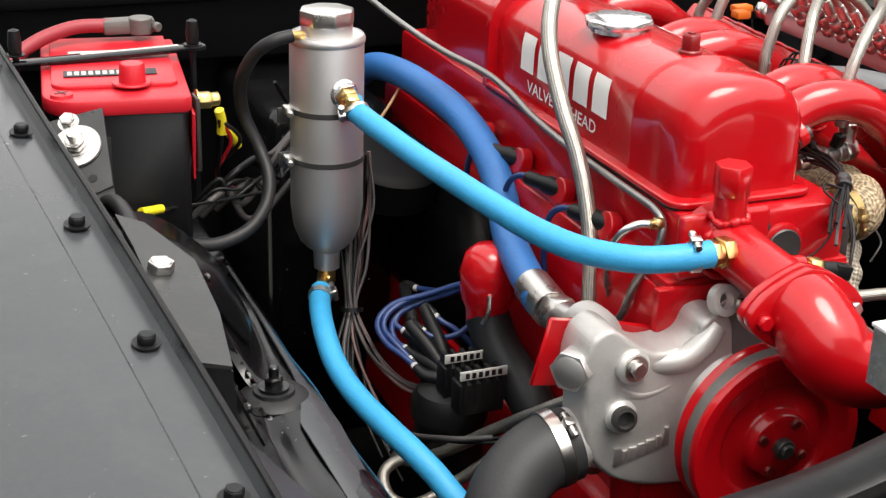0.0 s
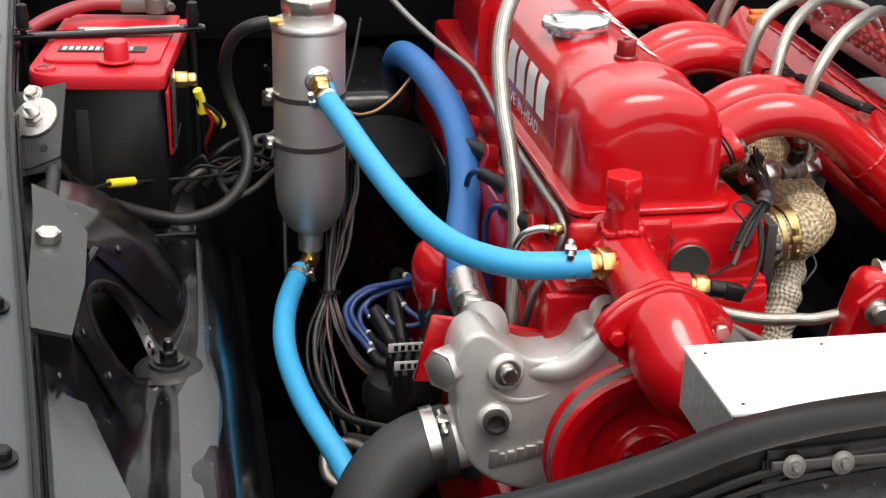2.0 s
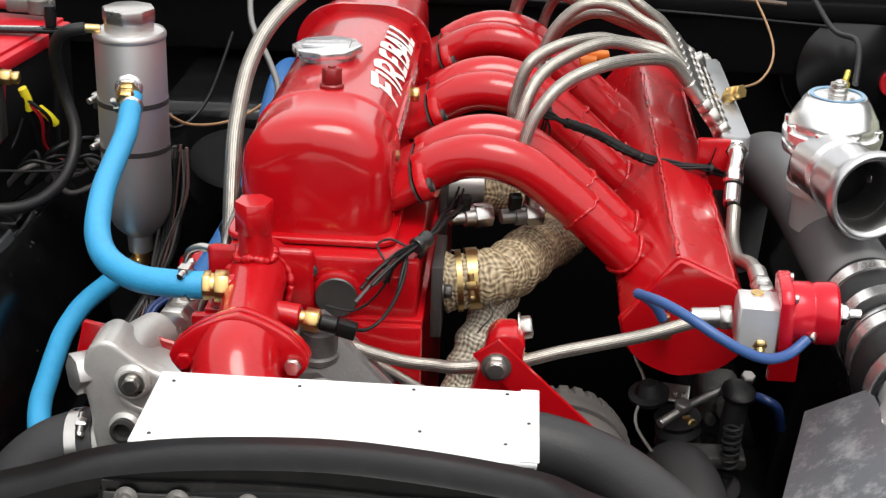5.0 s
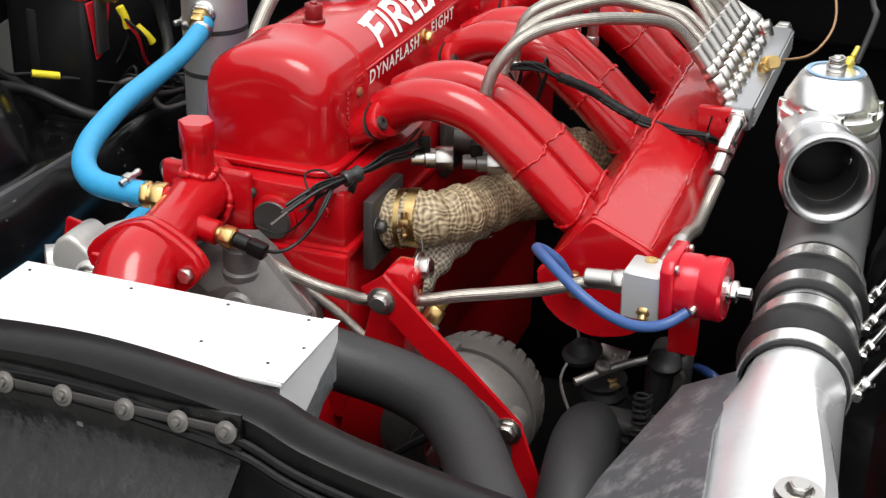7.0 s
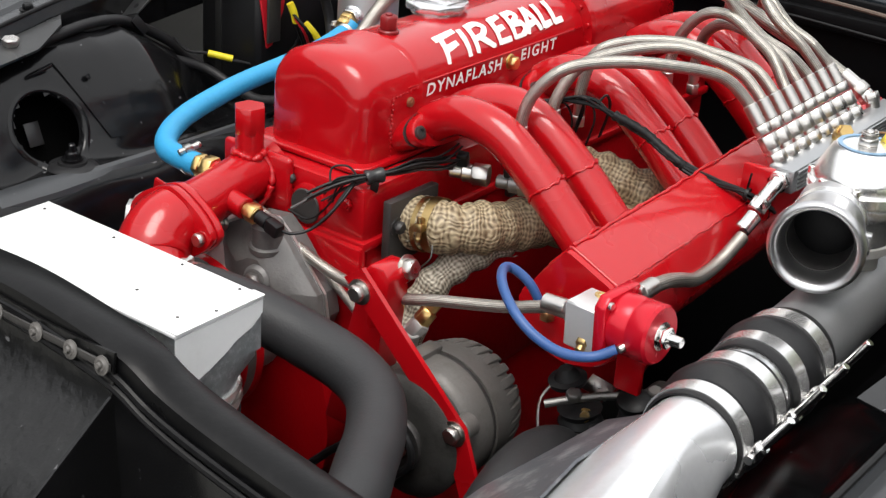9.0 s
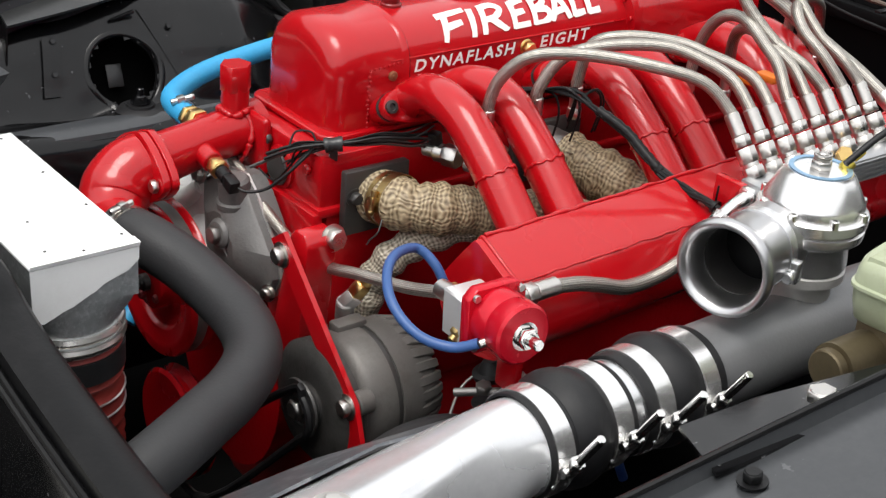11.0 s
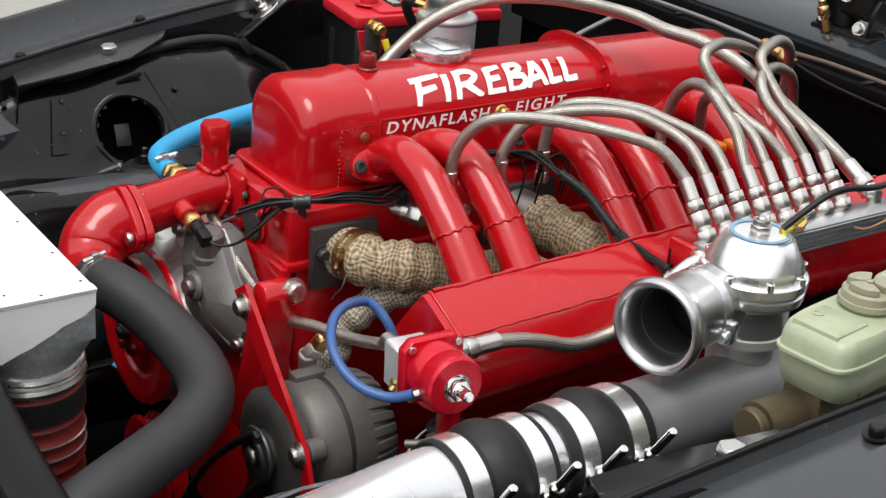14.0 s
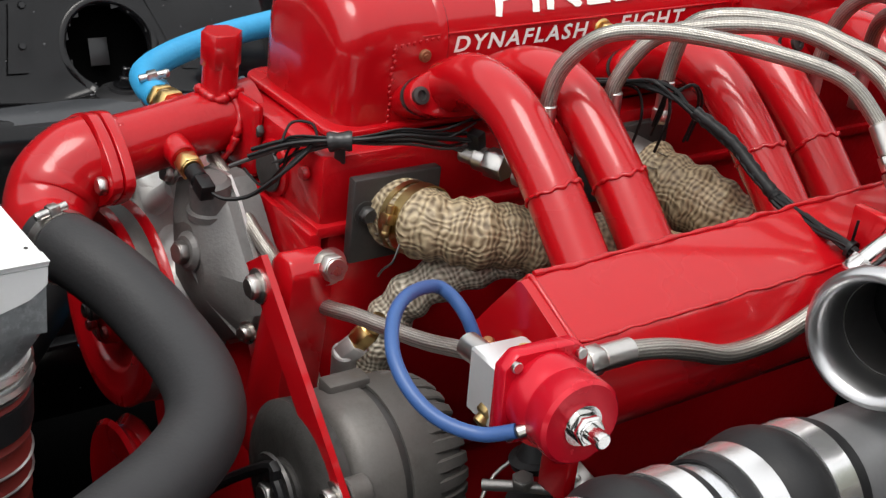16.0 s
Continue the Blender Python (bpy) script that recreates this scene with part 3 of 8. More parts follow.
# firewall, cowl, frame rails and front crossmember close the bay
firewall = solo("firewall", rbox(-0.78, 0.92, 1.06, 1.10, 0.121, 1.02, 0.01), FIREWALL, "black painted firewall behind the engine", "firewall", kind="structure")
cowl_rows = [[(-0.85 + 1.85 * i / 12, y, z - 0.03 * ((i - 6) / 6) ** 2 + (0.0)) for i in range(13)] for y, z in ((1.001, 1.0), (1.002, 1.012), (1.012, 1.02), (1.1, 1.035), (1.25, 1.06), (1.45, 1.075), (1.8, 1.12))]
cowl = part("cowl", sheet(cowl_rows, 0.003), COWL_TOP, car, "glossy blue-black cowl panel", angle=30)
part("cowl_front", rbox(-0.72, 0.86, 0.985, 0.999, 0.86, 1.008, 0.005), FIREWALL, cowl, "black front lip of the cowl")
part("cowl_rail", rbox(-0.72, 0.86, 0.965, 0.985, 0.955, 0.985, 0.006), FIREWALL, cowl, "black rail under the cowl edge")
for s, x0 in ((-1, -0.44), (1, 0.52)):
    solo("frame_rail", rbox(x0 - 0.05, x0 + 0.05, -0.6, 1.06, 0.36, 0.47, 0.01), BLACK, "black chassis rail beside the engine", "chassis rail", "chassis rails")
solo("crossmember", rbox(-0.72, 0.87, -0.36, -0.30, 0.121, 0.55, 0.015), BLACK, "black front crossmember under the radiator", "crossmember")
# added floor sheet, coloured near black so the deep bay stays dark
solo("splash_tray", rbox(-0.95, 1.1, -0.9, 1.3, 0.10, 0.12, 0.004), mat("near_black_floor", (0.004, 0.004, 0.004), 0.9, 0, 0.3, 10, 90, 0.1, spec=0.1), "added near-black sheet keeping the bay dark from below", "undertray")

# ---- front panel with its rubber seal ----
SEAL = ((-0.62, 0.836), (-0.5, 0.862), (-0.32, 0.884), (-0.23, 0.897), (-0.15, 0.919), (-0.096, 0.938), (-0.04, 0.949), (0.03, 0.955), (0.09, 0.956), (0.153, 0.951), (0.206, 0.944), (0.24, 0.937), (0.275, 0.922), (0.33, 0.908), (0.43, 0.891), (0.56, 0.876), (0.72, 0.871), (0.82, 0.876))


rows = []
for dy, dz in ((-0.415, -0.03), (-0.45, -0.035), (-0.452, -0.055), (-0.44, -0.3), (-0.44, -0.6)):
    rows.append([(x, dy, max(z + dz, 0.25)) for x, z in SEAL])
front = part("radiator_support", sheet(rows, 0.004), BLACK, car, "black radiator support panel")
fat = [(-1.0, -0.7), (-0.7, -1.0), (0.6, -1.0), (1.0, -0.6), (1.05, 0.5), (0.75, 1.0), (-0.7, 1.0), (-1.0, 0.75)]
part("seal", tube([(x, -0.422, z - 0.015) for x, z in SEAL], 0.0175, per=5, section=[(a * 1.35, b * 0.9) for a, b in fat]), SEAL_RUBBER, front, "black rubber hood seal", angle=50)
part("seal_lip", tube([(x, -0.449, z - 0.022) for x, z in SEAL], 0.004, 8, 4), SEAL_RUBBER, front, "thin rubber lip of the seal")
part("seal_lip", tube([(x, -0.451, z - 0.032) for x, z in SEAL], 0.004, 8, 4), BLACK_PLASTIC, front)
guide = thing("air_guide", "scuffed black sheet air guide fixed by a row of studs", "air guide", (0.07, -0.5, 0.7))
GUIDE = ((-0.449, 0.94), (-0.452, 0.912), (-0.456, 0.896), (-0.48, 0.874), (-0.515, 0.852), (-0.55, 0.83), (-0.556, 0.822), (-0.56, 0.70), (-0.56, 0.6))
part("guide_sheet", sheet([[(-0.084 + 0.317 * k / 12, y, z + 0.002 * math.sin(7 * k + 60 * y)) for k in range(13)] for y, z in GUIDE], 0.003), GUIDE_BLACK, guide, angle=50)
part("front_lip", rbox(-0.085, 0.234, -0.563, -0.553, 0.817, 0.829, 0.002), BLACK, guide, "folded black front lip")
part("side_plate", sheet([[(0.234, -0.448, 0.93), (0.234, -0.455, 0.9), (0.236, -0.565, 0.824)], [(0.234, -0.448, 0.6), (0.234, -0.455, 0.6), (0.236, -0.565, 0.6)]], 0.003), BLACK, guide)
part("side_plate", sheet([[(-0.087, -0.448, 0.93), (-0.087, -0.455, 0.9), (-0.088, -0.565, 0.824)], [(-0.087, -0.448, 0.6), (-0.087, -0.455, 0.6), (-0.088, -0.565, 0.6)]], 0.003), BLACK, guide)
part("clamp_strip", rbox(-0.082, 0.232, -0.4545, -0.4515, 0.9235, 0.9315, 0.0012), DARK_STEEL, guide, "dull clamping strip")
for x in (-0.065, -0.027, 0.0245, 0.079, 0.135, 0.182, 0.223):
    part("stud", join(lathe([(0, 0), (0.009, 0), (0.009, 0.0012), (0.0062, 0.002), (0.0052, 0.0032), (0, 0.0032)], aim((x, -0.4545, 0.9275), (0, -1, 0.25)), 18), hexhead((x, -0.457, 0.928), (0, -1, 0.25), 0.0036, 0.0028)), ALU_DULL, guide, "steel stud with washer")
for x in (-0.05, 0.03, 0.11, 0.19):
    part("rivet", lathe([(0, 0), (0.004, 0), (0.003, 0.002), (0, 0.0025)], aim((x, -0.5625, 0.823), (0, -0.9, 0.3)), 12), STEEL_DULL, guide)

# ---- coated sheet metal box with its red hose ----
sbox = thing("sheet_metal_box", "galvanised air box with a white coated lid", "air box", (0.07, -0.33, 0.74))
part("lid", rbox(-0.084, 0.233, -0.379, -0.263, 0.926, 0.930, 0.0012), WHITE_SHEET, sbox, "white coated lid, lightly scuffed")
top = [(-0.082, -0.377), (0.231, -0.377), (0.231, -0.265), (-0.082, -0.265)]
part("body", loft([[(x, y, 0.9265) for x, y in top], [(x, y, 0.872) for x, y in top]]), GALV, sbox, "bare galvanised sides", angle=20)
OC = Vector((0.174, -0.321, 0.0))
square, round_ = [], []
for k in range(36):
    a = 2 * math.pi * k / 36
    c, s_ = math.cos(a), math.sin(a)
    f = min(0.0572 / max(abs(c), 1e-6), 0.056 / max(abs(s_), 1e-6))
    square.append((OC.x + c * f, OC.y + s_ * f))
    round_.append((OC.x + c * 0.058, OC.y + s_ * 0.058))
part("taper", loft([[(x, y, 0.8745) for x, y in square], [(x, y, 0.868) for x, y in square], [(x, y, 0.842) for x, y in round_], [(x, y, 0.825) for x, y in round_]], caps=False), GALV, sbox, "galvanised square-to-round outlet", angle=35)
part("corner_angle", rbox(0.219, 0.2345, -0.378, -0.263, 0.930, 0.9315, 0.0006), WHITE_SHEET, sbox)
# white film still clinging to the outlet side, torn along a slant
random.seed(12)
torn = [(-0.378, 0.9255), (-0.264, 0.9255), (-0.2645, 0.912)] + [(-0.268 - 0.011 * k + random.uniform(-0.002, 0.002), 0.908 - 0.0052 * k + random.uniform(-0.0022, 0.0022)) for k in range(8)] + [(-0.366, 0.8655), (-0.377, 0.866)]
part("torn_film", prism(torn, 0.0012, Matrix(((0, 0, 1, 0.2312), (1, 0, 0, 0), (0, 1, 0, 0), (0, 0, 0, 1))), 0.0), WHITE_SHEET, sbox, "torn white coating on bare sheet")
for p in ((-0.07, -0.366), (-0.07, -0.28), (0.035, -0.277), (0.13, -0.272), (0.14, -0.34), (0.208, -0.271), (0.208, -0.352), (0.226, -0.32)):
    part("rivet", lathe([(0, 0), (0.0018, 0), (0.0014, 0.0007), (0, 0.0009)], aim((p[0], p[1], 0.9302 if p[0] < 0.215 else 0.9315), (0, 0, 1)), 10), DARK_STEEL, sbox)
for z, r in ((0.834, 0.0605), (0.822, 0.0615)):
    part("outlet_ring", lathe([(0.057, -0.004), (r, -0.004), (r + 0.002, 0), (r, 0.004), (0.057, 0.004)], aim((OC.x, OC.y, z), (0, 0, 1)), 36, closed=True), STEEL, sbox, "bright rolled ring")
rh = thing("red_hose", "dark red ribbed silicone hose with clamps", "hose", (OC.x, OC.y, 0.55))
prof = [(0, 0), (0.056, 0)]
for i in range(15):
    prof += [(0.0565, 0.018 * i + 0.004), (0.0595, 0.018 * i + 0.009), (0.0565, 0.018 * i + 0.014)]
prof += [(0.057, 0.272), (0, 0.272)]
part("hose_body", lathe(prof, aim((OC.x, OC.y, 0.548), (0, 0, 1)), 36), RED_RUBBER, rh, angle=60)
part("black_band", lathe([(0.0575, 0), (0.0615, 0), (0.0615, 0.026), (0.0575, 0.026)], aim((OC.x, OC.y, 0.782), (0, 0, 1)), 36, closed=True), RUBBER, rh)
for z in (0.815, 0.752, 0.735):
    part("wire_ring", lathe([(0.0585, 0), (0.0612, 0.0008), (0.0612, 0.0018), (0.0585, 0.0026)], aim((OC.x, OC.y, z), (0, 0, 1)), 36, closed=True), STEEL, rh, "thin wire ring")

# ---- engine ----
block = thing("engine_block", "red enamelled straight-eight engine block and head", "engine", (0, 0.5, 0.3))
part("cylinder_head", join(rbox(-0.089, 0.112, 0.03, 0.88, 0.845, 0.915, 0.006), rbox(-0.112, 0.118, 0.025, 0.88, 0.838, 0.85, 0.003)), RED_ROUGH, block)
part("crankcase", join(rbox(-0.118, 0.112, 0.04, 0.88, 0.55, 0.842, 0.012), rbox(-0.15, 0.10, 0.05, 0.88, 0.32, 0.56, 0.03)), RED_ROUGH, block)
part("timing_cover", loft([[(0.125 * math.cos(a) - 0.02, y, 0.60 + 0.165 * math.sin(a)) for a in [2 * math.pi * k / 32 for k in range(32)]] for y in (0.05, 0.0, -0.012)]), RED_ROUGH, block)
part("front_plate", rbox(-0.125, 0.118, 0.018, 0.032, 0.64, 0.845, 0.004), RED_ROUGH, block)
part("core_plug", lathe([(0, 0), (0.021, 0), (0.0225, 0.002), (0.021, 0.0035), (0.016, 0.0025), (0, 0.002)], aim((0.028, 0.0245, 0.872), (0, -1, 0)), 24), DARK_STEEL, block, "dark steel core plug")
part("head_boss", lathe([(0, 0), (0.028, 0), (0.027, 0.01), (0.022, 0.012), (0, 0.012)], aim((0.028, 0.0365, 0.872), (0, -1, 0)), 24), RED_ROUGH, block)
for x in (0.002, 0.09, -0.09):
    part("head_bolt", hexhead((x, 0.028, 0.893 if x > 0.05 else 0.90), (0, -1, 0), 0.007, 0.006), RED if x != 0.002 else DARK_STEEL, block)
for y in [0.17 + 0.118 * k for k in range(5)]:
    part("plug_boss", cyl((-0.095, y, 0.856), (-1, 0, 0.25), 0.017, 0.016), RED_ROUGH, block)


def cover_x(z, base=0.985, h=0.061, a=0.0765, n=2.35):
    if z <= base:
        return a + 0.001 * (base - z) / 0.06
    return a * max(0.0, 1 - ((z - base) / h) ** n) ** (1 / n)


def cover_ring(y, shrink=0.0, drop=0.0):
    ring = []
    zs = [0.915 + 0.07 * k / 4 for k in range(5)] + [0.985 + 0.061 * math.sin(math.pi / 2 * k / 12) for k in range(1, 13)]
    right = [(max(cover_x(z) - shrink, 0.0), max(z - drop * (z - 0.915) / 0.131, 0.915)) for z in zs]
    for x, z in right:
        ring.append((x, y, z))
    for x, z in right[-2::-1]:
        ring.append((-x - 0.004, y, z))
    return ring


cover = thing("valve_cover", "glossy red valve cover with white painted lettering", "valve cover", (0, 0.3, 0.915))
rings = [cover_ring(0.066 + d, s, s) for d, s in ((0.0, 0.03), (0.0015, 0.02), (0.005, 0.011), (0.012, 0.004), (0.022, 0.0))]
rings += [cover_ring(y) for y in (0.12, 0.168)] + [cover_ring(0.171, -0.0015, -0.0015), cover_ring(0.176, -0.0018, -0.0018), cover_ring(0.18, 0.0012, 0.0012)] + [cover_ring(y, 0.0014, 0.0014) for y in (0.25, 0.35, 0.45, 0.545)]
part("cover_shell", loft(rings), RED, cover, angle=30)
lip = [(0.086, 0.56)] + [(0.064 + 0.022 * math.cos(a), 0.075 - 0.022 * math.sin(a)) for a in [math.pi / 2 * k / 7 for k in range(8)]] + [(-0.072 - 0.022 * math.sin(a), 0.075 - 0.022 * math.cos(a)) for a in [math.pi / 2 * k / 7 for k in range(8)]] + [(-0.094, 0.56)]
part("base_rail", prism(lip[::-1], 0.0075, Matrix.Translation((0, 0, 0.9165)), 0.0028, 3), RED, cover, "rolled lip round the cover", angle=60)
# gasket, coloured black to draw the shadow line below the lip too
part("gasket", prism([(x * 0.985, 0.3 + (y - 0.3) * 0.985) for x, y in lip[::-1]], 0.003, Matrix.Translation((0, 0, 0.914)), 0.0), BLACK_PLASTIC, cover, "gasket edge, black as the shadow line under the lip")
part("side_seam", rbox(0.0705, 0.0755, 0.15, 0.54, 1.002, 1.0035, 0.0006), RED, cover)
random.seed(3)
for i in range(13):
    part("weld_bead", lathe([(0, 0), (0.0024, 0.0003), (0.0016, 0.0012), (0, 0.0014)], aim((0.0772, 0.118 + random.uniform(-0.0015, 0.0015), 0.924 + i * 0.0058), (1, 0, 0)), 8), RED, cover)
for i in range(8):
    part("weld_bead", lathe([(0, 0), (0.002, 0.0003), (0.0014, 0.001), (0, 0.0012)], aim((0.0764, 0.12 + i * 0.0066, 0.996 + i * 0.0006), (1, 0, 0)), 8), RED, cover)
for y, z in ((0.152, 0.985), (0.136, 0.945)):
    part("side_screw", join(cyl((0.075, y, z), (1, 0, 0), 0.0062, 0.005, 0.001, 14), cyl((0.079, y, z), (1, 0, 0), 0.0028, 0.002, 0.0004, 10)), mat("rusty_screw", (0.3, 0.12, 0.06), 0.5, 0.5) if z > 0.95 else DARK_STEEL, cover)
part("wing_nut", join(cyl((0, 0.2, 1.043), (0, 0, 1), 0.0135, 0.006), hexhead((0, 0.2, 1.049), (0, 0, 1), 0.0115, 0.017), cyl((0, 0.2, 1.066), (0, 0, 1), 0.0045, 0.003, 0.0005, 12)), mat("dark_red_nut", (0.22, 0.01, 0.012), 0.35), cover, "dark red cover nut")
lobes = [((0.0405 + 0.0014 * math.cos(8 * math.pi * k / 30)) * math.cos(math.pi * k / 30), (0.0405 + 0.0014 * math.cos(8 * math.pi * k / 30)) * math.sin(math.pi * k / 30)) for k in range(60)]
cap = part("oil_cap", join(lathe([(0, 0), (0.03, 0), (0.034, 0.002), (0.034, 0.009), (0, 0.009)], aim((-0.022, 0.328, 1.04), (-0.03, 0, 1)), 36), prism(lobes, 0.009, aim((-0.022, 0.328, 1.048), (-0.03, 0, 1)), 0.002, 2)), ALU_POLISHED, cover, "bright steel oil filler cap")
part("grip", rbox(-0.05, 0.006, 0.312, 0.344, 1.0565, 1.0605, 0.0018, 2), ALU_POLISHED, cap)
part("rear_flange", loft([cover_ring(0.545, -0.012, -0.008), cover_ring(0.556, -0.012, -0.008)]), RED, cover)
part("rear_shell", loft([cover_ring(y, s, s) for y, s in ((0.556, 0.004), (0.65, 0.005), (0.75, 0.006), (0.82, 0.01), (0.838, 0.02), (0.844, 0.035))]), RED, cover, angle=30)
for z in (0.93, 0.955, 0.98, 1.005, 1.028):
    part("flange_screw", hexhead((cover_x(z) + 0.006, 0.545, z), (0, -1, 0), 0.004, 0.003), RED, cover)
part("brass_nut", join(cyl((0.072, 0.366, 0.989), (1, 0, 0), 0.011, 0.004), hexhead((0.076, 0.366, 0.989), (1, 0, 0), 0.0095, 0.009)), BRASS, cover, "brass fitting on the cover side")


def on_cover(y0, z0, sign, lean=0.0, rise=0.0):
    """Lays lettering on the curved flank: along the cover and up round its curve."""
    def place(u, v, w):
        z, left = z0, v + rise * u
        while left > 0:
            step = min(0.001, left)
            x0, x1 = cover_x(z), cover_x(min(z + 0.0004, 1.0455))
            slope = math.hypot(0.0004, x0 - x1) / 0.0004
            z = min(z + step / slope, 1.0455)
            left -= step
        x = cover_x(z) - 0.0014
        zz = z - 0.0014 * (z - 0.915) / 0.131
        nx, nz = (1.0, 0.0) if z < 0.985 else (max(0.05, x / 0.0765) ** 1.35, ((z - 0.985) / 0.061) ** 1.35)
        k = w / math.hypot(nx, nz)
        y = y0 + sign * (u + lean * v)
        return (sign * (x + nx * k) - (0.004 if sign < 0 else 0), y, zz + nz * k)
    return place


BRUSH = {
    "F": (((0.3, 1), (0.16, 0)), ((0.02, 0.92), (1, 1.02)), ((0.22, 0.48), (0.8, 0.56))),
    "I": (((0.6, 1), (0.4, 0)),),
    "R": (((0.22, 1), (0.1, 0)), ((0.1, 0.95), (0.62, 1.0), (0.86, 0.78), (0.6, 0.53), (0.2, 0.46)), ((0.4, 0.5), (0.98, 0))),
    "E": (((0.26, 1), (0.14, 0)), ((0.2, 0.93), (0.98, 0.98)), ((0.2, 0.5), (0.82, 0.54)), ((0.12, 0.07), (0.98, 0.1))),
    "B": (((0.22, 1), (0.12, 0)), ((0.1, 0.95), (0.68, 0.97), (0.8, 0.74), (0.25, 0.54)), ((0.25, 0.54), (0.84, 0.46), (0.9, 0.2), (0.55, 0.04), (0.08, 0.06))),
    "A": (((0.56, 1), (0.04, 0)), ((0.56, 1), (0.94, 0)), ((0.25, 0.3), (0.8, 0.34))),
    "L": (((0.3, 1), (0.16, 0.04)), ((0.1, 0.07), (1, 0.13))),
}


def brush_word(word, starts, ends, length, height, place, parent, material, label):
    """Brush strokes with blunt, tapering ends, laid on a surface by place(u, v, w)."""
    random.seed(17)
    bm = bmesh.new()
    n = 0
    for ch, a, b in zip(word, starts, ends):
        for stroke in BRUSH[ch]:
            path = smooth_path([((a + (b - a) * x) * length, (y + random.uniform(-0.02, 0.02)) * height, 0) for x, y in stroke], 5)
            if len(path) == 2:
                path = [path[0].lerp(path[1], k / 6) for k in range(7)]
            rows = []
            for i, p in enumerate(path):
                d = (path[min(i + 1, len(path) - 1)] - path[max(i - 1, 0)]).normalized()
                wide = height * (0.13 - 0.03 * i / (len(path) - 1) + random.uniform(-0.008, 0.008))
                side = Vector((-d.y, d.x, 0)) * wide
                rows.append([bm.verts.new(place(q.x, max(q.y, 0.0), 0.0007 + 0.00008 * n)) for q in (p - side, p, p + side)])
            for r, t in zip(rows, rows[1:]):
                for k in range(2):
                    bm.faces.new((r[k], r[k + 1], t[k + 1], t[k]))
            n += 1
    bmesh.ops.recalc_face_normals(bm, faces=bm.faces)
    return part("lettering", bm, material, parent, label)


brush_word("FIREBALL", (0.0, 0.165, 0.245, 0.43, 0.56, 0.68, 0.815, 0.912), (0.18, 0.24, 0.405, 0.545, 0.68, 0.805, 0.9, 1.0), 0.268, 0.0405, on_cover(0.23, 1.0125, 1, 0.12, 0.02), cover, WHITE, "word in bold white brush lettering")
lettering("DYNAFLASH", 0.0155, on_cover(0.185, 0.9845, 1, 0.25), cover, WHITE, "word in small white capitals", 0.158, bold=0.022, spread=1.22)
lettering("EIGHT", 0.0155, on_cover(0.388, 0.9865, 1, 0.25), cover, WHITE, "word in small white capitals", 0.084, bold=0.022, spread=1.25)
lettering("VALVE", 0.0155, on_cover(0.448, 0.937, -1), cover, WHITE, "word in small white capitals", 0.076, bold=0.012)
lettering("IN-HEAD", 0.0155, on_cover(0.358, 0.937, -1), cover, WHITE, "word in small white capitals", 0.098, bold=0.012)
# maker's name as plain upright blocks
for i in range(5):
    put = on_cover(0.47 - i * 0.049, 0.962, -1)
    bm = bmesh.new()
    grid = [[bm.verts.new(put(0.037 * a / 3, 0.048 * b / 6, 0.0009)) for a in range(4)] for b in range(7)]
    for b in range(6):
        for a in range(3):
            bm.faces.new((grid[b][a], grid[b][a + 1], grid[b + 1][a + 1], grid[b + 1][a]))
    part("white_block", bm, WHITE, cover, "plain white painted block")

# ---- intake: runners, flanges, plenum ----
def weld(name, pts, parent, r, material=None):
    """A run of weld with small overlapping ripples."""
    n = len(pts)
    return part(name, tube(pts, lambda t: r * (0.85 + 0.22 * abs(math.sin(t * n * 2.9)) + 0.2 * math.sin(t * 47) + 0.15 * math.sin(t * 131 + n)), 8, 6), material or RED, parent, angle=60)


plenum = thing("intake_plenum", "red welded intake plenum with runner tubes", "intake manifold", (0.38, 0.5, 0.75))


PLENUM = ((0.463, 0.855), (0.441, 0.898), (0.38, 0.925), (0.351, 0.889), (0.324, 0.852), (0.332, 0.822), (0.352, 0.803), (0.388, 0.790), (0.43, 0.800), (0.456, 0.824))


def plenum_ring(y, k=1.0):
    """The welded log in section: a ridge on top, a flat slope for the runners and a round belly."""
    corners = [Vector((x, z)) for x, z in PLENUM]
    pts = []
    for i, c in enumerate(corners):
        before, after = corners[i - 1], corners[(i + 1) % len(corners)]
        f = 0.1 if i in (1, 2, 4) else 0.3
        for q in (c.lerp(before, f), c.lerp(c.lerp(before, f).lerp(c.lerp(after, f), 0.5), 0.55), c.lerp(after, f)):
            pts.append((0.392 + (q.x - 0.392) * k, y, 0.857 + (q.y - 0.857) * k + 0.03 * (y - 0.05)))
    return pts


part("log", loft([plenum_ring(0.052), plenum_ring(0.056), plenum_ring(0.5), plenum_ring(0.80), plenum_ring(0.806, 0.9)]), RED, plenum, angle=30)
part("end_cap", loft([plenum_ring(0.044, 0.985), plenum_ring(0.0465, 1.0), plenum_ring(0.0525, 1.0)]), RED, plenum, angle=30)
random.seed(5)
weld("weld_seam", plenum_ring(0.054) + [plenum_ring(0.054)[0]], plenum, 0.0022)
random.seed(8)
for x, z, r in ((0.3795, 0.924, 0.0024), (0.4405, 0.8975, 0.0014)):
    weld("long_weld", [(x + random.uniform(-0.0012, 0.0012), 0.058 + 0.0124 * k, z + 0.03 * 0.0124 * k + random.uniform(-0.0008, 0.0008)) for k in range(58)], plenum, r)
RUN_Y = (0.154, 0.226, 0.397, 0.469, 0.640, 0.712)


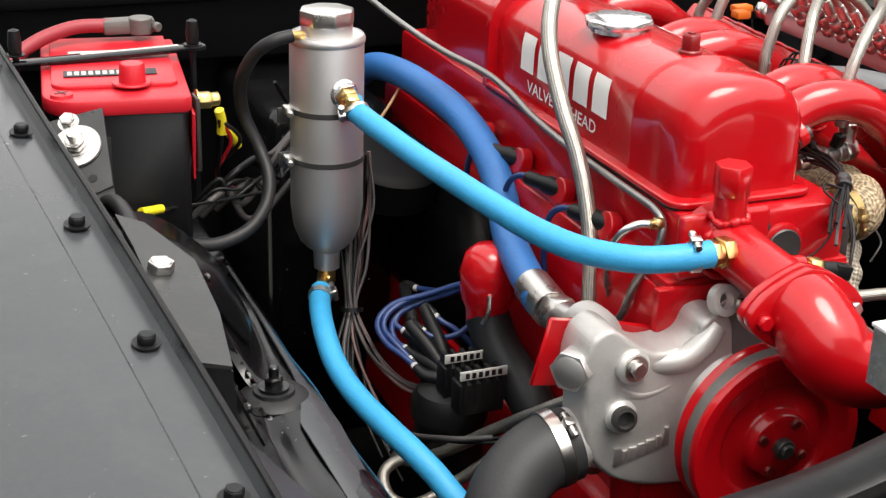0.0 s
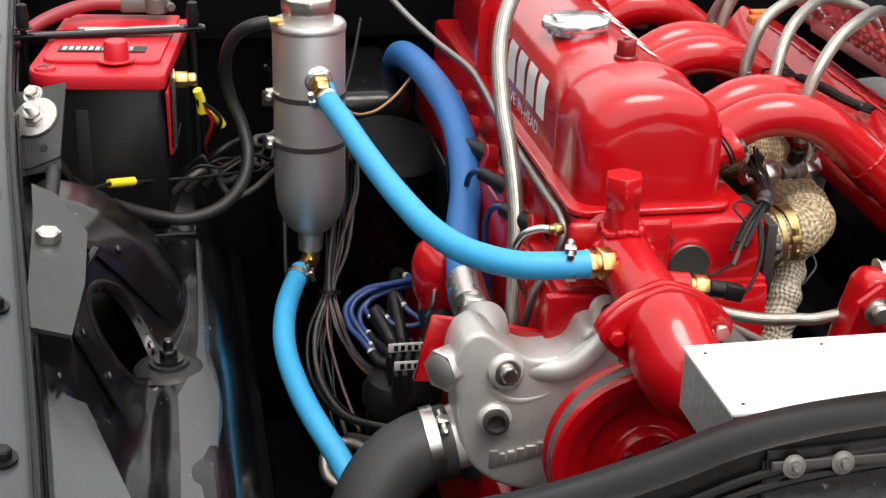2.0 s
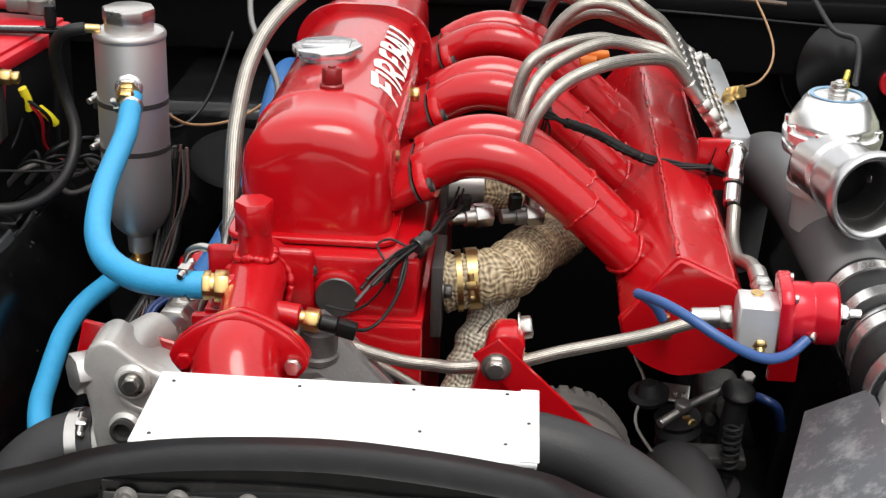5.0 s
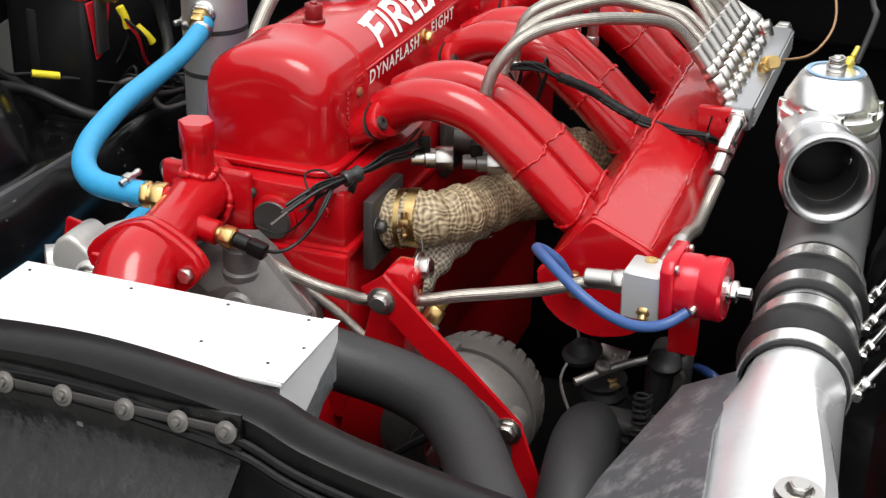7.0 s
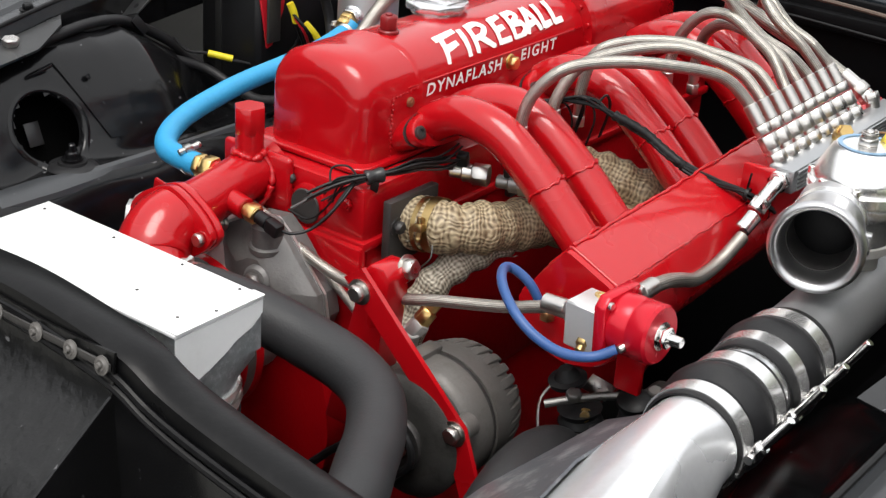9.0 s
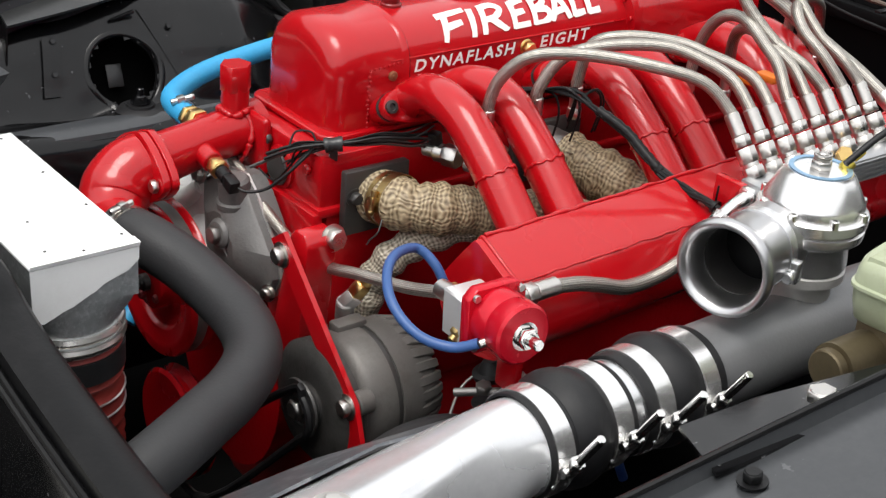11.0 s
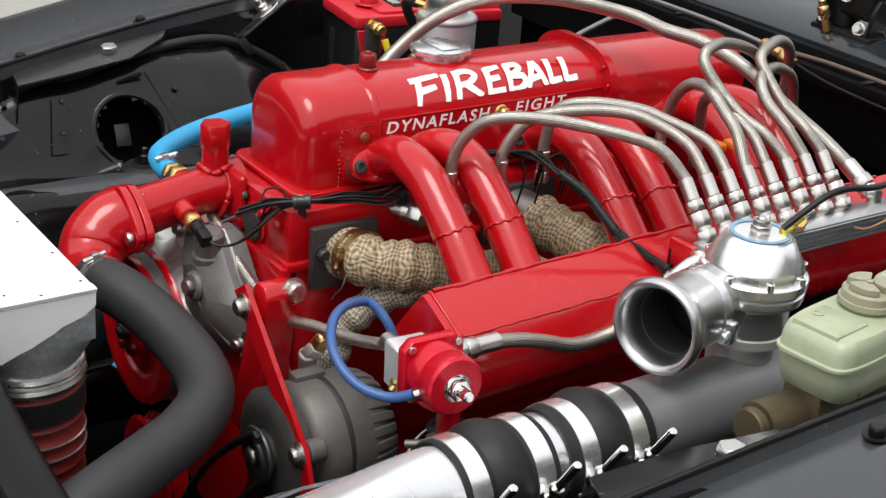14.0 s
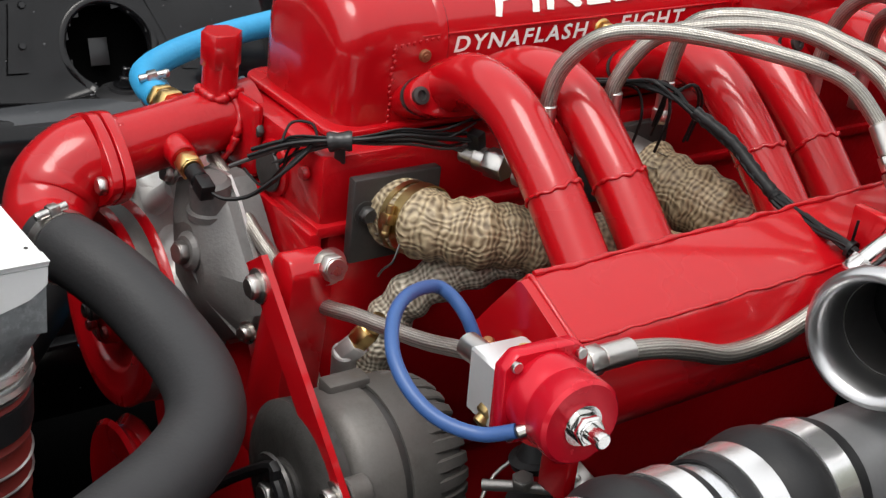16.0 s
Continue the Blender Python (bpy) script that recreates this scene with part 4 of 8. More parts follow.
def runner(y, flange_y):
    pts = [(0.105, flange_y, 0.963), (0.122, flange_y, 0.974), (0.147, flange_y + (y - flange_y) * 0.4, 0.985), (0.18, y, 0.988), (0.216, y, 0.978), (0.25, y, 0.955), (0.288, y, 0.924), (0.328, y, 0.887), (0.358, y, 0.86)]
    part("runner", tube(pts, 0.0245, 20, 5, caps=False), RED, plenum)
    at = aim((0.28, y, 0.9315), (0.7, 0, -0.65))
    weld("weld_seam", [at @ Vector((0.0245 * math.cos(a), 0.0245 * math.sin(a), 0.0016 * math.sin(3 * a + 9 * y) + 0.0012 * math.sin(11 * a))) for a in [2 * math.pi * k / 24 for k in range(25)]], plenum, 0.0018)
    at = aim((0.338, y, 0.879), (0.7, 0, -0.65))
    weld("weld_seam", [at @ Vector((0.0255 * math.cos(a), 0.0255 * math.sin(a), -0.004 + 0.005 * math.cos(2 * a))) for a in [2 * math.pi * k / 16 for k in range(17)]], plenum, 0.0022)


for i, y in enumerate(RUN_Y):
    runner(y, y + (0.006 if i % 2 == 0 else -0.006))
for i in range(3):
    yc = (RUN_Y[2 * i] + RUN_Y[2 * i + 1]) / 2
    oval = []
    for k in range(28):
        a = 2 * math.pi * k / 28
        c, s = math.cos(a), math.sin(a)
        oval.append((0.076 * math.copysign(abs(c) ** 0.7, c), 0.0235 * math.copysign(abs(s) ** 0.9, s)))
    m = aim((0.103, yc, 0.957), (1, 0, 0.5), (0, 0, 1))
    part("flange", prism([(x, z * 1.06) for x, z in oval], 0.013, m, 0.002, 2), RED, plenum)
    part("port_boss", prism([(x * 0.93, z * 0.95) for x, z in oval], 0.034, aim((0.07, yc, 0.9405), (1, 0, 0.5), (0, 0, 1)), 0.002), RED_ROUGH, plenum)
    part("gasket", prism([(x * 1.01, z * 1.02) for x, z in oval], 0.002, aim((0.1, yc, 0.9555), (1, 0, 0.5), (0, 0, 1)), 0), DARK_STEEL, plenum, "thin dark gasket")
    for dy in (-0.066, 0.066):
        part("flange_bolt", lathe([(0, 0), (0.0082, 0), (0.0082, 0.006), (0.0048, 0.0066), (0.0044, 0.003), (0, 0.003)], aim((0.113, yc + dy, 0.962), (1, 0, 0.5)), 18), DARK_STEEL, plenum, "black socket head bolt")

# ---- exhaust flange and wrapped pipes ----
exh = thing("exhaust_pipe", "exhaust pipes wrapped in woven glass cloth on a steel flange", "exhaust", (0.25, 0.2, 0.7))
part("flange_plate", rbox(0.124, 0.136, 0.05, 0.142, 0.818, 0.9, 0.002), DARK_STEEL, exh, "dark steel flange plate")
part("flange_bolt", hexhead((0.136, 0.062, 0.868), (1, 0, 0), 0.008, 0.008, 0.011), DARK_STEEL, exh)
part("flange_bolt", hexhead((0.136, 0.132, 0.83), (1, 0, 0), 0.008, 0.008, 0.011), DARK_STEEL, exh)
random.seed(9)
w1 = [(0.136, 0.098, 0.862), (0.165, 0.098, 0.866), (0.189, 0.108, 0.868), (0.207, 0.134, 0.866), (0.221, 0.175, 0.861), (0.235, 0.225, 0.853), (0.256, 0.29, 0.838), (0.275, 0.38, 0.81)]
part("wrapped_pipe", tube(w1, lambda t: 0.0305 + 0.0016 * math.sin(75 * t) + 0.0018 * math.sin(31 * t + 1), 28, 12), WRAP, exh, "tan woven wrap", angle=80)
w2 = [(0.165, 0.372, 0.868), (0.195, 0.378, 0.866), (0.225, 0.39, 0.86), (0.255, 0.405, 0.85), (0.28, 0.43, 0.835), (0.3, 0.47, 0.81)]
part("wrapped_pipe", tube(w2, lambda t: 0.0335 + 0.002 * math.sin(40 * t) + 0.0015 * math.sin(17 * t + 1), 28, 12), WRAP, exh, "tan woven wrap", angle=80)
part("port_collar", tube([(0.118, 0.366, 0.87), (0.172, 0.373, 0.868)], 0.03, 24), STEEL_DULL, exh, "dull grey pipe collar")
part("flange_plate", rbox(0.116, 0.127, 0.315, 0.43, 0.825, 0.905, 0.003), DARK_STEEL, exh, "dark steel flange plate")
band(((0.166, 0.103, 0.866), (1, 0.15, 0.08)), 0.0325, 0.013, AGED_BRASS, exh, "wrap_clamp", screw=(0, -0.9, 0.2))
band(((0.152, 0.1, 0.864), (1, 0.1, 0.08)), 0.0325, 0.006, AGED_BRASS, exh, "wrap_clamp")
w3 = [(0.216, 0.18, 0.842), (0.2, 0.15, 0.83), (0.185, 0.12, 0.815), (0.172, 0.096, 0.795), (0.163, 0.082, 0.77), (0.158, 0.072, 0.74), (0.155, 0.066, 0.69)]
part("wrapped_pipe", tube(w3, lambda t: 0.0205 + 0.002 * math.sin(40 * t), 20, 10), WRAP_PALE, exh, "pale woven wrap", angle=80)
random.seed(77)
for at, way, r in (((0.146, 0.099, 0.864), (1, 0.05, 0.05), 0.031), ((0.214, 0.178, 0.841), (-0.45, -0.8, -0.3), 0.023), ((0.186, 0.375, 0.867), (1, 0.2, 0), 0.034)):
    am = aim(at, way)
    for k in range(9):
        a = random.uniform(0, 6.28)
        q = [am @ Vector(((r + h) * math.cos(a + 0.1 * h / 0.004), (r + h) * math.sin(a + 0.1 * h / 0.004), z)) for h, z in ((-0.001, 0.006), (0.002, 0.0), (random.uniform(0.001, 0.003), -random.uniform(0.002, 0.006)))]
        part("frayed_strand", tube(q, 0.0008, 5, 3), WRAP_PALE, exh, "frayed strand of wrap")
part("wire_tie", tube([(0.186, 0.068, 0.858), (0.19, 0.06, 0.845), (0.182, 0.056, 0.834), (0.175, 0.056, 0.824)], 0.0011, 6, 4), DARK_STEEL, exh, "twisted wire tie")
part("pipe_fitting", join(cyl((0.162, 0.068, 0.715), (0, -0.1, -1), 0.02, 0.03), hexhead((0.162, 0.068, 0.70), (0, -0.1, -1), 0.024, 0.014)), STEEL, exh)

# ---- thermostat housing, neck and radiator hose ----
neck = thing("thermostat_housing", "red painted thermostat housing with a hex plug", "thermostat housing", (-0.05, -0.05, 0.83))
part("housing_tube", tube([(-0.052, 0.045, 0.895), (-0.052, 0.0, 0.892), (-0.048, -0.06, 0.884), (-0.045, -0.11, 0.876)], lambda t: 0.034 - 0.004 * math.sin(t * 3.1), 24, 6), RED_ROUGH, neck)
part("rear_flange", rbox(-0.105, 0.005, 0.018, 0.03, 0.852, 0.925, 0.006, 3), RED_ROUGH, neck)
part("plug_stem", tube([(-0.052, 0.01, 0.90), (-0.054, 0.012, 0.955)], 0.0172, 20), RED_ROUGH, neck)
hexa = [(0.0198 * math.cos(math.pi * k / 3 + 0.3), 0.0198 * math.sin(math.pi * k / 3 + 0.3)) for k in range(6)]
part("hex_plug", prism(hexa, 0.033, Matrix.Translation((-0.054, 0.012, 0.947)), 0.0007), RED, neck, "red hexagon plug")
fl = []
for k in range(30):
    a = 2 * math.pi * k / 30
    c, s = math.cos(a), math.sin(a)
    fl.append((0.067 * math.copysign(abs(c) ** 1.5, c), 0.045 * math.copysign(abs(s) ** 1.25, s)))
for y0, d in ((-0.1035, 0.0105), (-0.1155, 0.0105)):
    part("neck_flange", prism(fl, d, aim((-0.046, y0, 0.872), (0, -1, 0.06)), 0.002, 2), RED, neck)
for x in (-0.097, 0.006):
    part("flange_bolt", hexhead((x, -0.1275, 0.87), (0, -1, 0.06), 0.0088, 0.007), RED if x < 0 else STEEL, neck)
part("elbow", tube([(-0.046, -0.116, 0.874), (-0.047, -0.135, 0.868), (-0.043, -0.153, 0.853), (-0.03, -0.167, 0.837), (-0.004, -0.179, 0.828), (0.03, -0.184, 0.834), (0.062, -0.181, 0.842)], lambda t: float(np.interp(t, [0, 0.35, 0.7, 1], [0.041, 0.043, 0.036, 0.029])), 28, 7), RED, neck, angle=60)
for y, r in ((0.012, 0.034), (-0.1, 0.03)):
    weld("weld_seam", [(-0.051 + r * math.cos(a), y + 0.006 * math.sin(2 * a), 0.887 + 0.08 * y + r * math.sin(a)) for a in [2 * math.pi * k / 16 for k in range(17)]], neck, 0.0035, RED_ROUGH)
weld("weld_seam", [(-0.053 + 0.0195 * math.cos(a), 0.011 + 0.0195 * math.sin(a), 0.922 + 0.003 * math.sin(3 * a)) for a in [2 * math.pi * k / 12 for k in range(13)]], neck, 0.004, RED_ROUGH)
part("side_stub", cyl((-0.045, -0.022, 0.9), (-1, -0.12, 0.03), 0.0125, 0.035), RED_ROUGH, neck)
part("brass_fitting", join(hexnut((-0.074, -0.0255, 0.901), (-1, -0.12, 0.03), 0.0165, 0.014), cyl((-0.087, -0.027, 0.9015), (-1, -0.12, 0.03), 0.013, 0.014), hexnut((-0.092, -0.0275, 0.902), (-1, -0.12, 0.03), 0.015, 0.008)), BRASS, neck, "brass hose fitting")
part("sensor_boss", cyl((-0.025, -0.048, 0.885), (1, -0.05, -0.12), 0.0135, 0.026), RED_ROUGH, neck)
sn = part("sensor", join(cyl((0.0, -0.0495, 0.882), (1, -0.05, -0.12), 0.0085, 0.01), hexhead((0.006, -0.05, 0.8815), (1, -0.05, -0.12), 0.0125, 0.014)), BRASS, neck, "brass temperature sensor")
part("sensor_plug", join(cyl((0.021, -0.0505, 0.8795), (1, -0.05, -0.2), 0.0085, 0.018), rbox(-0.007, 0.007, -0.008, 0.008, 0, 0.02, 0.002, m=aim((0.038, -0.0515, 0.876), (1, -0.05, -0.25)))), BLACK_PLASTIC, sn, "black sensor connector")

rad = thing("radiator_hose", "thick dark grey rubber radiator hose", "hose", (0.3, -0.25, 0.78))
RADP = [(0.03, -0.187, 0.838), (0.075, -0.178, 0.843), (0.13, -0.160, 0.833), (0.19, -0.150, 0.82), (0.25, -0.152, 0.812), (0.30, -0.172, 0.806), (0.34, -0.216, 0.802), (0.372, -0.27, 0.802), (0.402, -0.325, 0.802), (0.42, -0.40, 0.78), (0.42, -0.47, 0.74)]
part("hose_body", tube(RADP, 0.0305, 28, 8), HOSE_RUBBER, rad, angle=60)
band(((0.05, -0.1835, 0.8405), (0.97, 0.12, 0.1)), 0.031, 0.012, STEEL, rad, screw=(-0.1, -0.2, 1))

# ---- water pump and pulley ----
pump = thing("water_pump", "cast aluminium water pump with raised maker's mark", "water pump", (-0.13, -0.02, 0.65))
part("pump_nose", lathe([(0, 0.02), (0.074, 0.02), (0.078, 0.012), (0.074, 0.0), (0.062, -0.012), (0.05, -0.03), (0.046, -0.06), (0, -0.06)], aim((-0.046, -0.018, 0.718), (0, 1, 0)), 36), ALU_CAST, pump, "cast bearing nose behind the pulley", angle=60)
vol = [(-0.224, 0.722), (-0.226, 0.755), (-0.232, 0.785), (-0.226, 0.815), (-0.214, 0.829), (-0.198, 0.831), (-0.18, 0.816), (-0.15, 0.797), (-0.117, 0.798), (-0.102, 0.806), (-0.097, 0.822), (-0.082, 0.829), (-0.063, 0.825), (-0.05, 0.806), (-0.02, 0.785), (0.0, 0.75), (0.0, 0.66), (-0.06, 0.636), (-0.133, 0.637), (-0.186, 0.656), (-0.216, 0.688)]
vol = [(a[0], a[1]) for a in smooth_path([(x, z, 0) for x, z in vol] + [(vol[0][0], vol[0][1], 0)], 5)][:-1]
even = [vol[0]]
for q in vol[1:]:
    if math.dist(q, even[-1]) > 0.0075 and math.dist(q, even[0]) > 0.005:
        even.append(q)
vol = even
part("volute", prism([(x, -z) for x, z in vol][::-1], 0.058, Matrix.Translation((0, -0.026, 0)) @ Matrix.Rotation(radians(-90), 4, "X"), 0.006, 3), ALU_CAST, pump, angle=60)
part("top_arm", tube([(-0.19, -0.004, 0.80), (-0.165, -0.008, 0.787), (-0.14, -0.014, 0.781), (-0.115, -0.022, 0.784), (-0.095, -0.024, 0.797), (-0.076, -0.02, 0.815)], lambda t: 0.0165 - 0.004 * t, 18), ALU_CAST, pump, angle=60)
part("web", tube([(-0.2, -0.018, 0.775), (-0.182, -0.022, 0.757), (-0.16, -0.022, 0.75), (-0.135, -0.022, 0.754), (-0.112, -0.021, 0.766), (-0.09, -0.02, 0.782)], lambda t: 0.0065 - 0.003 * t, 14), ALU_CAST, pump, angle=60)
part("upper_port", tube([(-0.192, 0.012, 0.792), (-0.185, 0.035, 0.797), (-0.178, 0.075, 0.79)], 0.026, 28), ALU_CAST, pump, angle=60)
part("inlet_neck", tube([(-0.165, 0.01, 0.698), (-0.205, 0.01, 0.695), (-0.24, 0.006, 0.688)], 0.0345, 26), ALU_CAST, pump)
part("boss", cyl((-0.177, -0.02, 0.787), (0.05, -1, 0.12), 0.019, 0.015, 0.004), ALU_CAST, pump)
part("boss_bolt", hexhead((-0.1765, -0.0345, 0.7885), (0.05, -1, 0.12), 0.0095, 0.007, 0.0135), STEEL, pump, "bright bolt with washer")
part("boss", cyl((-0.186, -0.02, 0.732), (-0.05, -1, 0.12), 0.018, 0.015, 0.004), ALU_CAST, pump)
part("threaded_plug", lathe([(0, 0), (0.0135, 0), (0.0135, 0.008), (0.0095, 0.009), (0.0085, 0.002), (0, 0.002)], aim((-0.187, -0.034, 0.734), (-0.05, -1, 0.12)), 20), DARK_STEEL, pump, "dark threaded plug")
part("big_hex_plug", join(cyl((-0.216, 0.004, 0.785), (-1, -0.45, 0.05), 0.021, 0.01), hexhead((-0.224, -0.002, 0.785), (-1, -0.75, 0.05), 0.0225, 0.024)), ALU_BRUSHED, pump, "large steel hex plug")
RL = [(-0.066, 0.831), (-0.02, 0.858), (0.017, 0.863), (0.038, 0.847), (0.062, 0.82), (0.09, 0.79), (0.096, 0.76), (0.085, 0.734), (0.034, 0.70), (-0.052, 0.714)]


def lobe_ring(y, k):
    """The casting's outline drawn in towards its boss."""
    return [(0.02 + (x - 0.02) * k, y, 0.795 + (z - 0.795) * k) for x, z in RL]


part("right_lobe", loft([lobe_ring(0.012, 1.0), lobe_ring(-0.022, 1.0), lobe_ring(-0.026, 0.96), lobe_ring(-0.045, 0.58), lobe_ring(-0.05, 0.4)]), CAST_GREY, pump, "grey faceted casting beside the pulley", angle=20)
part("joint_face", loft([lobe_ring(-0.009, 1.045), lobe_ring(-0.0125, 1.045)]), ALU_BRUSHED, pump, "bright machined joint edge", angle=20)
part("casting_ridge", loft([[(x - w, y, z - 0.3 * w), (x, y - h, z), (x + w, y, z + 0.6 * w)] for x, y, z, w, h in ((0.026, -0.046, 0.785, 0.007, 0.008), (0.05, -0.036, 0.757, 0.006, 0.01), (0.078, -0.024, 0.732, 0.003, 0.005))]), CAST_GREY, pump, "raised casting ridge", angle=20)
part("top_boss", join(cyl((0.016, -0.026, 0.815), (0.03, -0.1, 1), 0.0195, 0.052, 0.004), cyl((0.016, -0.028, 0.828), (0.03, -0.1, 1), 0.0225, 0.01, 0.002)), CAST_GREY, pump)
part("boss", cyl((0.021, -0.044, 0.797), (0.12, -1, 0.12), 0.019, 0.014, 0.004), CAST_GREY, pump)
part("boss_bolt", hexhead((0.0225, -0.057, 0.7985), (0.12, -1, 0.12), 0.0115, 0.009), STEEL_DULL, pump, "dull steel bolt")
part("cover_bolt", hexhead((0.092, -0.025, 0.742), (0.3, -1, 0.1), 0.008, 0.007, 0.011), STEEL, pump)
part("lug", lathe([(0.009, 0), (0.017, 0), (0.017, 0.012), (0.009, 0.012)], aim((-0.075, -0.02, 0.845), (0.1, -1, 0.3)), 20, closed=True), ALU_CAST, pump)
part("lug_bolt", hexhead((-0.055, -0.035, 0.842), (0.1, -1, 0.3), 0.009, 0.008, 0.012), STEEL, pump)
for k, (dx, w) in enumerate(((0.0, 0.009), (0.011, 0.006), (0.019, 0.008), (0.029, 0.008), (0.039, 0.01), (0.051, 0.006), (0.059, 0.006))):
    part("raised_mark", rbox(-0.19 + dx, -0.19 + dx + w, -0.0285, -0.022, 0.673 + dx * 0.25, (0.694 if k in (0, 6) else 0.687) + dx * 0.25, 0.0008), ALU_BRUSHED, pump, "plain raised bar")
pul = thing("pump_pulley", "red painted pump pulley with four bolts", "pulley", (-0.048, -0.11, 0.62), shift=(0, 0.01, -0.005))
part("pulley_dish", lathe([(0, 0.013), (0.033, 0.013), (0.0355, 0.011), (0.0365, 0.0), (0.039, -0.003), (0.06, -0.005), (0.0625, -0.003), (0.0645, 0.001), (0.067, 0.0025), (0.08, 0.003), (0.083, 0.0055), (0.09, 0.0065), (0.098, 0.006), (0.1, 0.002), (0.099, -0.004), (0.086, -0.010), (0.086, -0.016), (0.099, -0.024), (0.1, -0.03), (0.09, -0.034), (0, -0.034)], aim((-0.046, -0.112, 0.722), (0, -1, 0)), 56), RED, pul, angle=50)
part("groove", lathe([(0.084, 0), (0.0975, 0.0), (0.0985, 0.002), (0.0985, 0.015), (0.0975, 0.017), (0.084, 0.017)], aim((-0.046, -0.092, 0.722), (0, -1, 0)), 56, closed=True), ALU_DULL, pul, "bare worn belt groove")
part("hub_bolt", join(cyl((-0.046, -0.122, 0.722), (0, -1, 0), 0.011, 0.012), cyl((-0.046, -0.132, 0.722), (0, -1, 0), 0.0075, 0.006)), DARK_STEEL, pul)
for k in range(4):
    a = math.pi / 4 + k * math.pi / 2 + 0.3
    part("bolt", hexhead((-0.046 + 0.028 * math.cos(a), -0.1235, 0.722 + 0.028 * math.sin(a)), (0, -1, 0), 0.0062, 0.005), mat("dark_red_bolt", (0.16, 0.012, 0.012), 0.4, 0.2) if k == 0 else bpy.data.materials["dark_red_bolt"], pul)
lh = thing("lower_hose", "black rubber lower radiator hose with clamp", "hose", (-0.3, -0.05, 0.55))
part("hose_body", tube([(-0.225, 0.006, 0.69), (-0.255, 0.004, 0.684), (-0.283, -0.002, 0.671), (-0.308, -0.016, 0.647), (-0.328, -0.04, 0.607), (-0.34, -0.075, 0.555), (-0.345, -0.12, 0.48)], 0.04, 28, 7), HOSE_RUBBER, lh, angle=60)
band(((-0.243, 0.005, 0.687), (1, 0, 0.22)), 0.0408, 0.013, STEEL, lh, screw=(0.1, -0.45, 0.9))
plate = solo("red_bracket_plate", prism([(-0.262, -0.75), (-0.243, -0.826), (-0.17, -0.812), (-0.09, -0.79), (-0.09, -0.745), (-0.2, -0.742)][::-1], 0.006, Matrix.Translation((0, 0.03, 0)) @ Matrix.Rotation(radians(-90), 4, "X"), 0.002), RED, "red painted bracket plate behind the pump", "bracket")

# ---- blue hoses ----
def hose(name, pts, r, material, label, seg=18, per=6, cat="hose"):
    return solo(name, tube(pts, r, seg, per), material, label, cat, angle=70)


lb = thing("blue_heater_hose", "light blue coolant hose with clamps and brass ends", "hose", (-0.25, 0.2, 0.85))
part("hose_body", tube([(-0.303, 0.488, 0.93), (-0.3, 0.468, 0.920), (-0.287, 0.394, 0.912), (-0.277, 0.306, 0.909), (-0.267, 0.224, 0.908), (-0.255, 0.155, 0.905), (-0.238, 0.085, 0.901), (-0.212, 0.03, 0.898), (-0.172, -0.012, 0.899), (-0.13, -0.026, 0.901), (-0.098, -0.0285, 0.902)], 0.0142, 20, 7), BLUE_LIGHT, lb, angle=70)
band(((-0.115, -0.025, 0.8995), (-1, 0.3, -0.1)), 0.0146, 0.01, STEEL, lb, screw=(-0.1, -0.2, 1))
band(((-0.301, 0.474, 0.921), (0, 0.8, 0.6)), 0.0146, 0.009, STEEL, lb, screw=(-1, 0.2, -0.2))
ll = thing("lower_blue_hose", "light blue drain hose below the tank", "hose", (-0.35, 0.3, 0.55))
part("hose_body", tube([(-0.334, 0.516, 0.665), (-0.346, 0.485, 0.66), (-0.363, 0.415, 0.658), (-0.371, 0.354, 0.648), (-0.370, 0.305, 0.638), (-0.364, 0.252, 0.632), (-0.356, 0.198, 0.63), (-0.345, 0.154, 0.624), (-0.331, 0.120, 0.611), (-0.320, 0.088, 0.597), (-0.30, 0.03, 0.57), (-0.28, -0.03, 0.52)], 0.0142, 20, 7), BLUE_LIGHT, ll, angle=70)
band(((-0.340, 0.502, 0.663), (-0.4, -0.8, -0.3)), 0.0146, 0.008, STEEL, ll, screw=(1, -0.3, 0.3))
db = thing("dark_blue_hose", "thick dark blue coolant hose with a bright end sleeve", "hose", (-0.15, 0.5, 0.74))
part("hose_body", tube([(-0.14, 0.98, 0.80), (-0.146, 0.86, 0.865), (-0.142, 0.74, 0.887), (-0.132, 0.610, 0.886), (-0.126, 0.529, 0.873), (-0.127, 0.454, 0.851), (-0.134, 0.395, 0.821), (-0.150, 0.335, 0.790), (-0.163, 0.262, 0.774), (-0.174, 0.19, 0.767)], 0.0205, 22, 7), BLUE_DARK, db, angle=70)
part("end_sleeve", join(tube([(-0.168, 0.225, 0.77), (-0.172, 0.165, 0.766)], 0.023, 22), hexhead((-0.173, 0.16, 0.768), (-0.03, -1, 0.15), 0.0225, 0.03), cyl((-0.174, 0.135, 0.77), (-0.03, -1, 0.2), 0.02, 0.06)), STEEL, db, "bright crimped hose end")

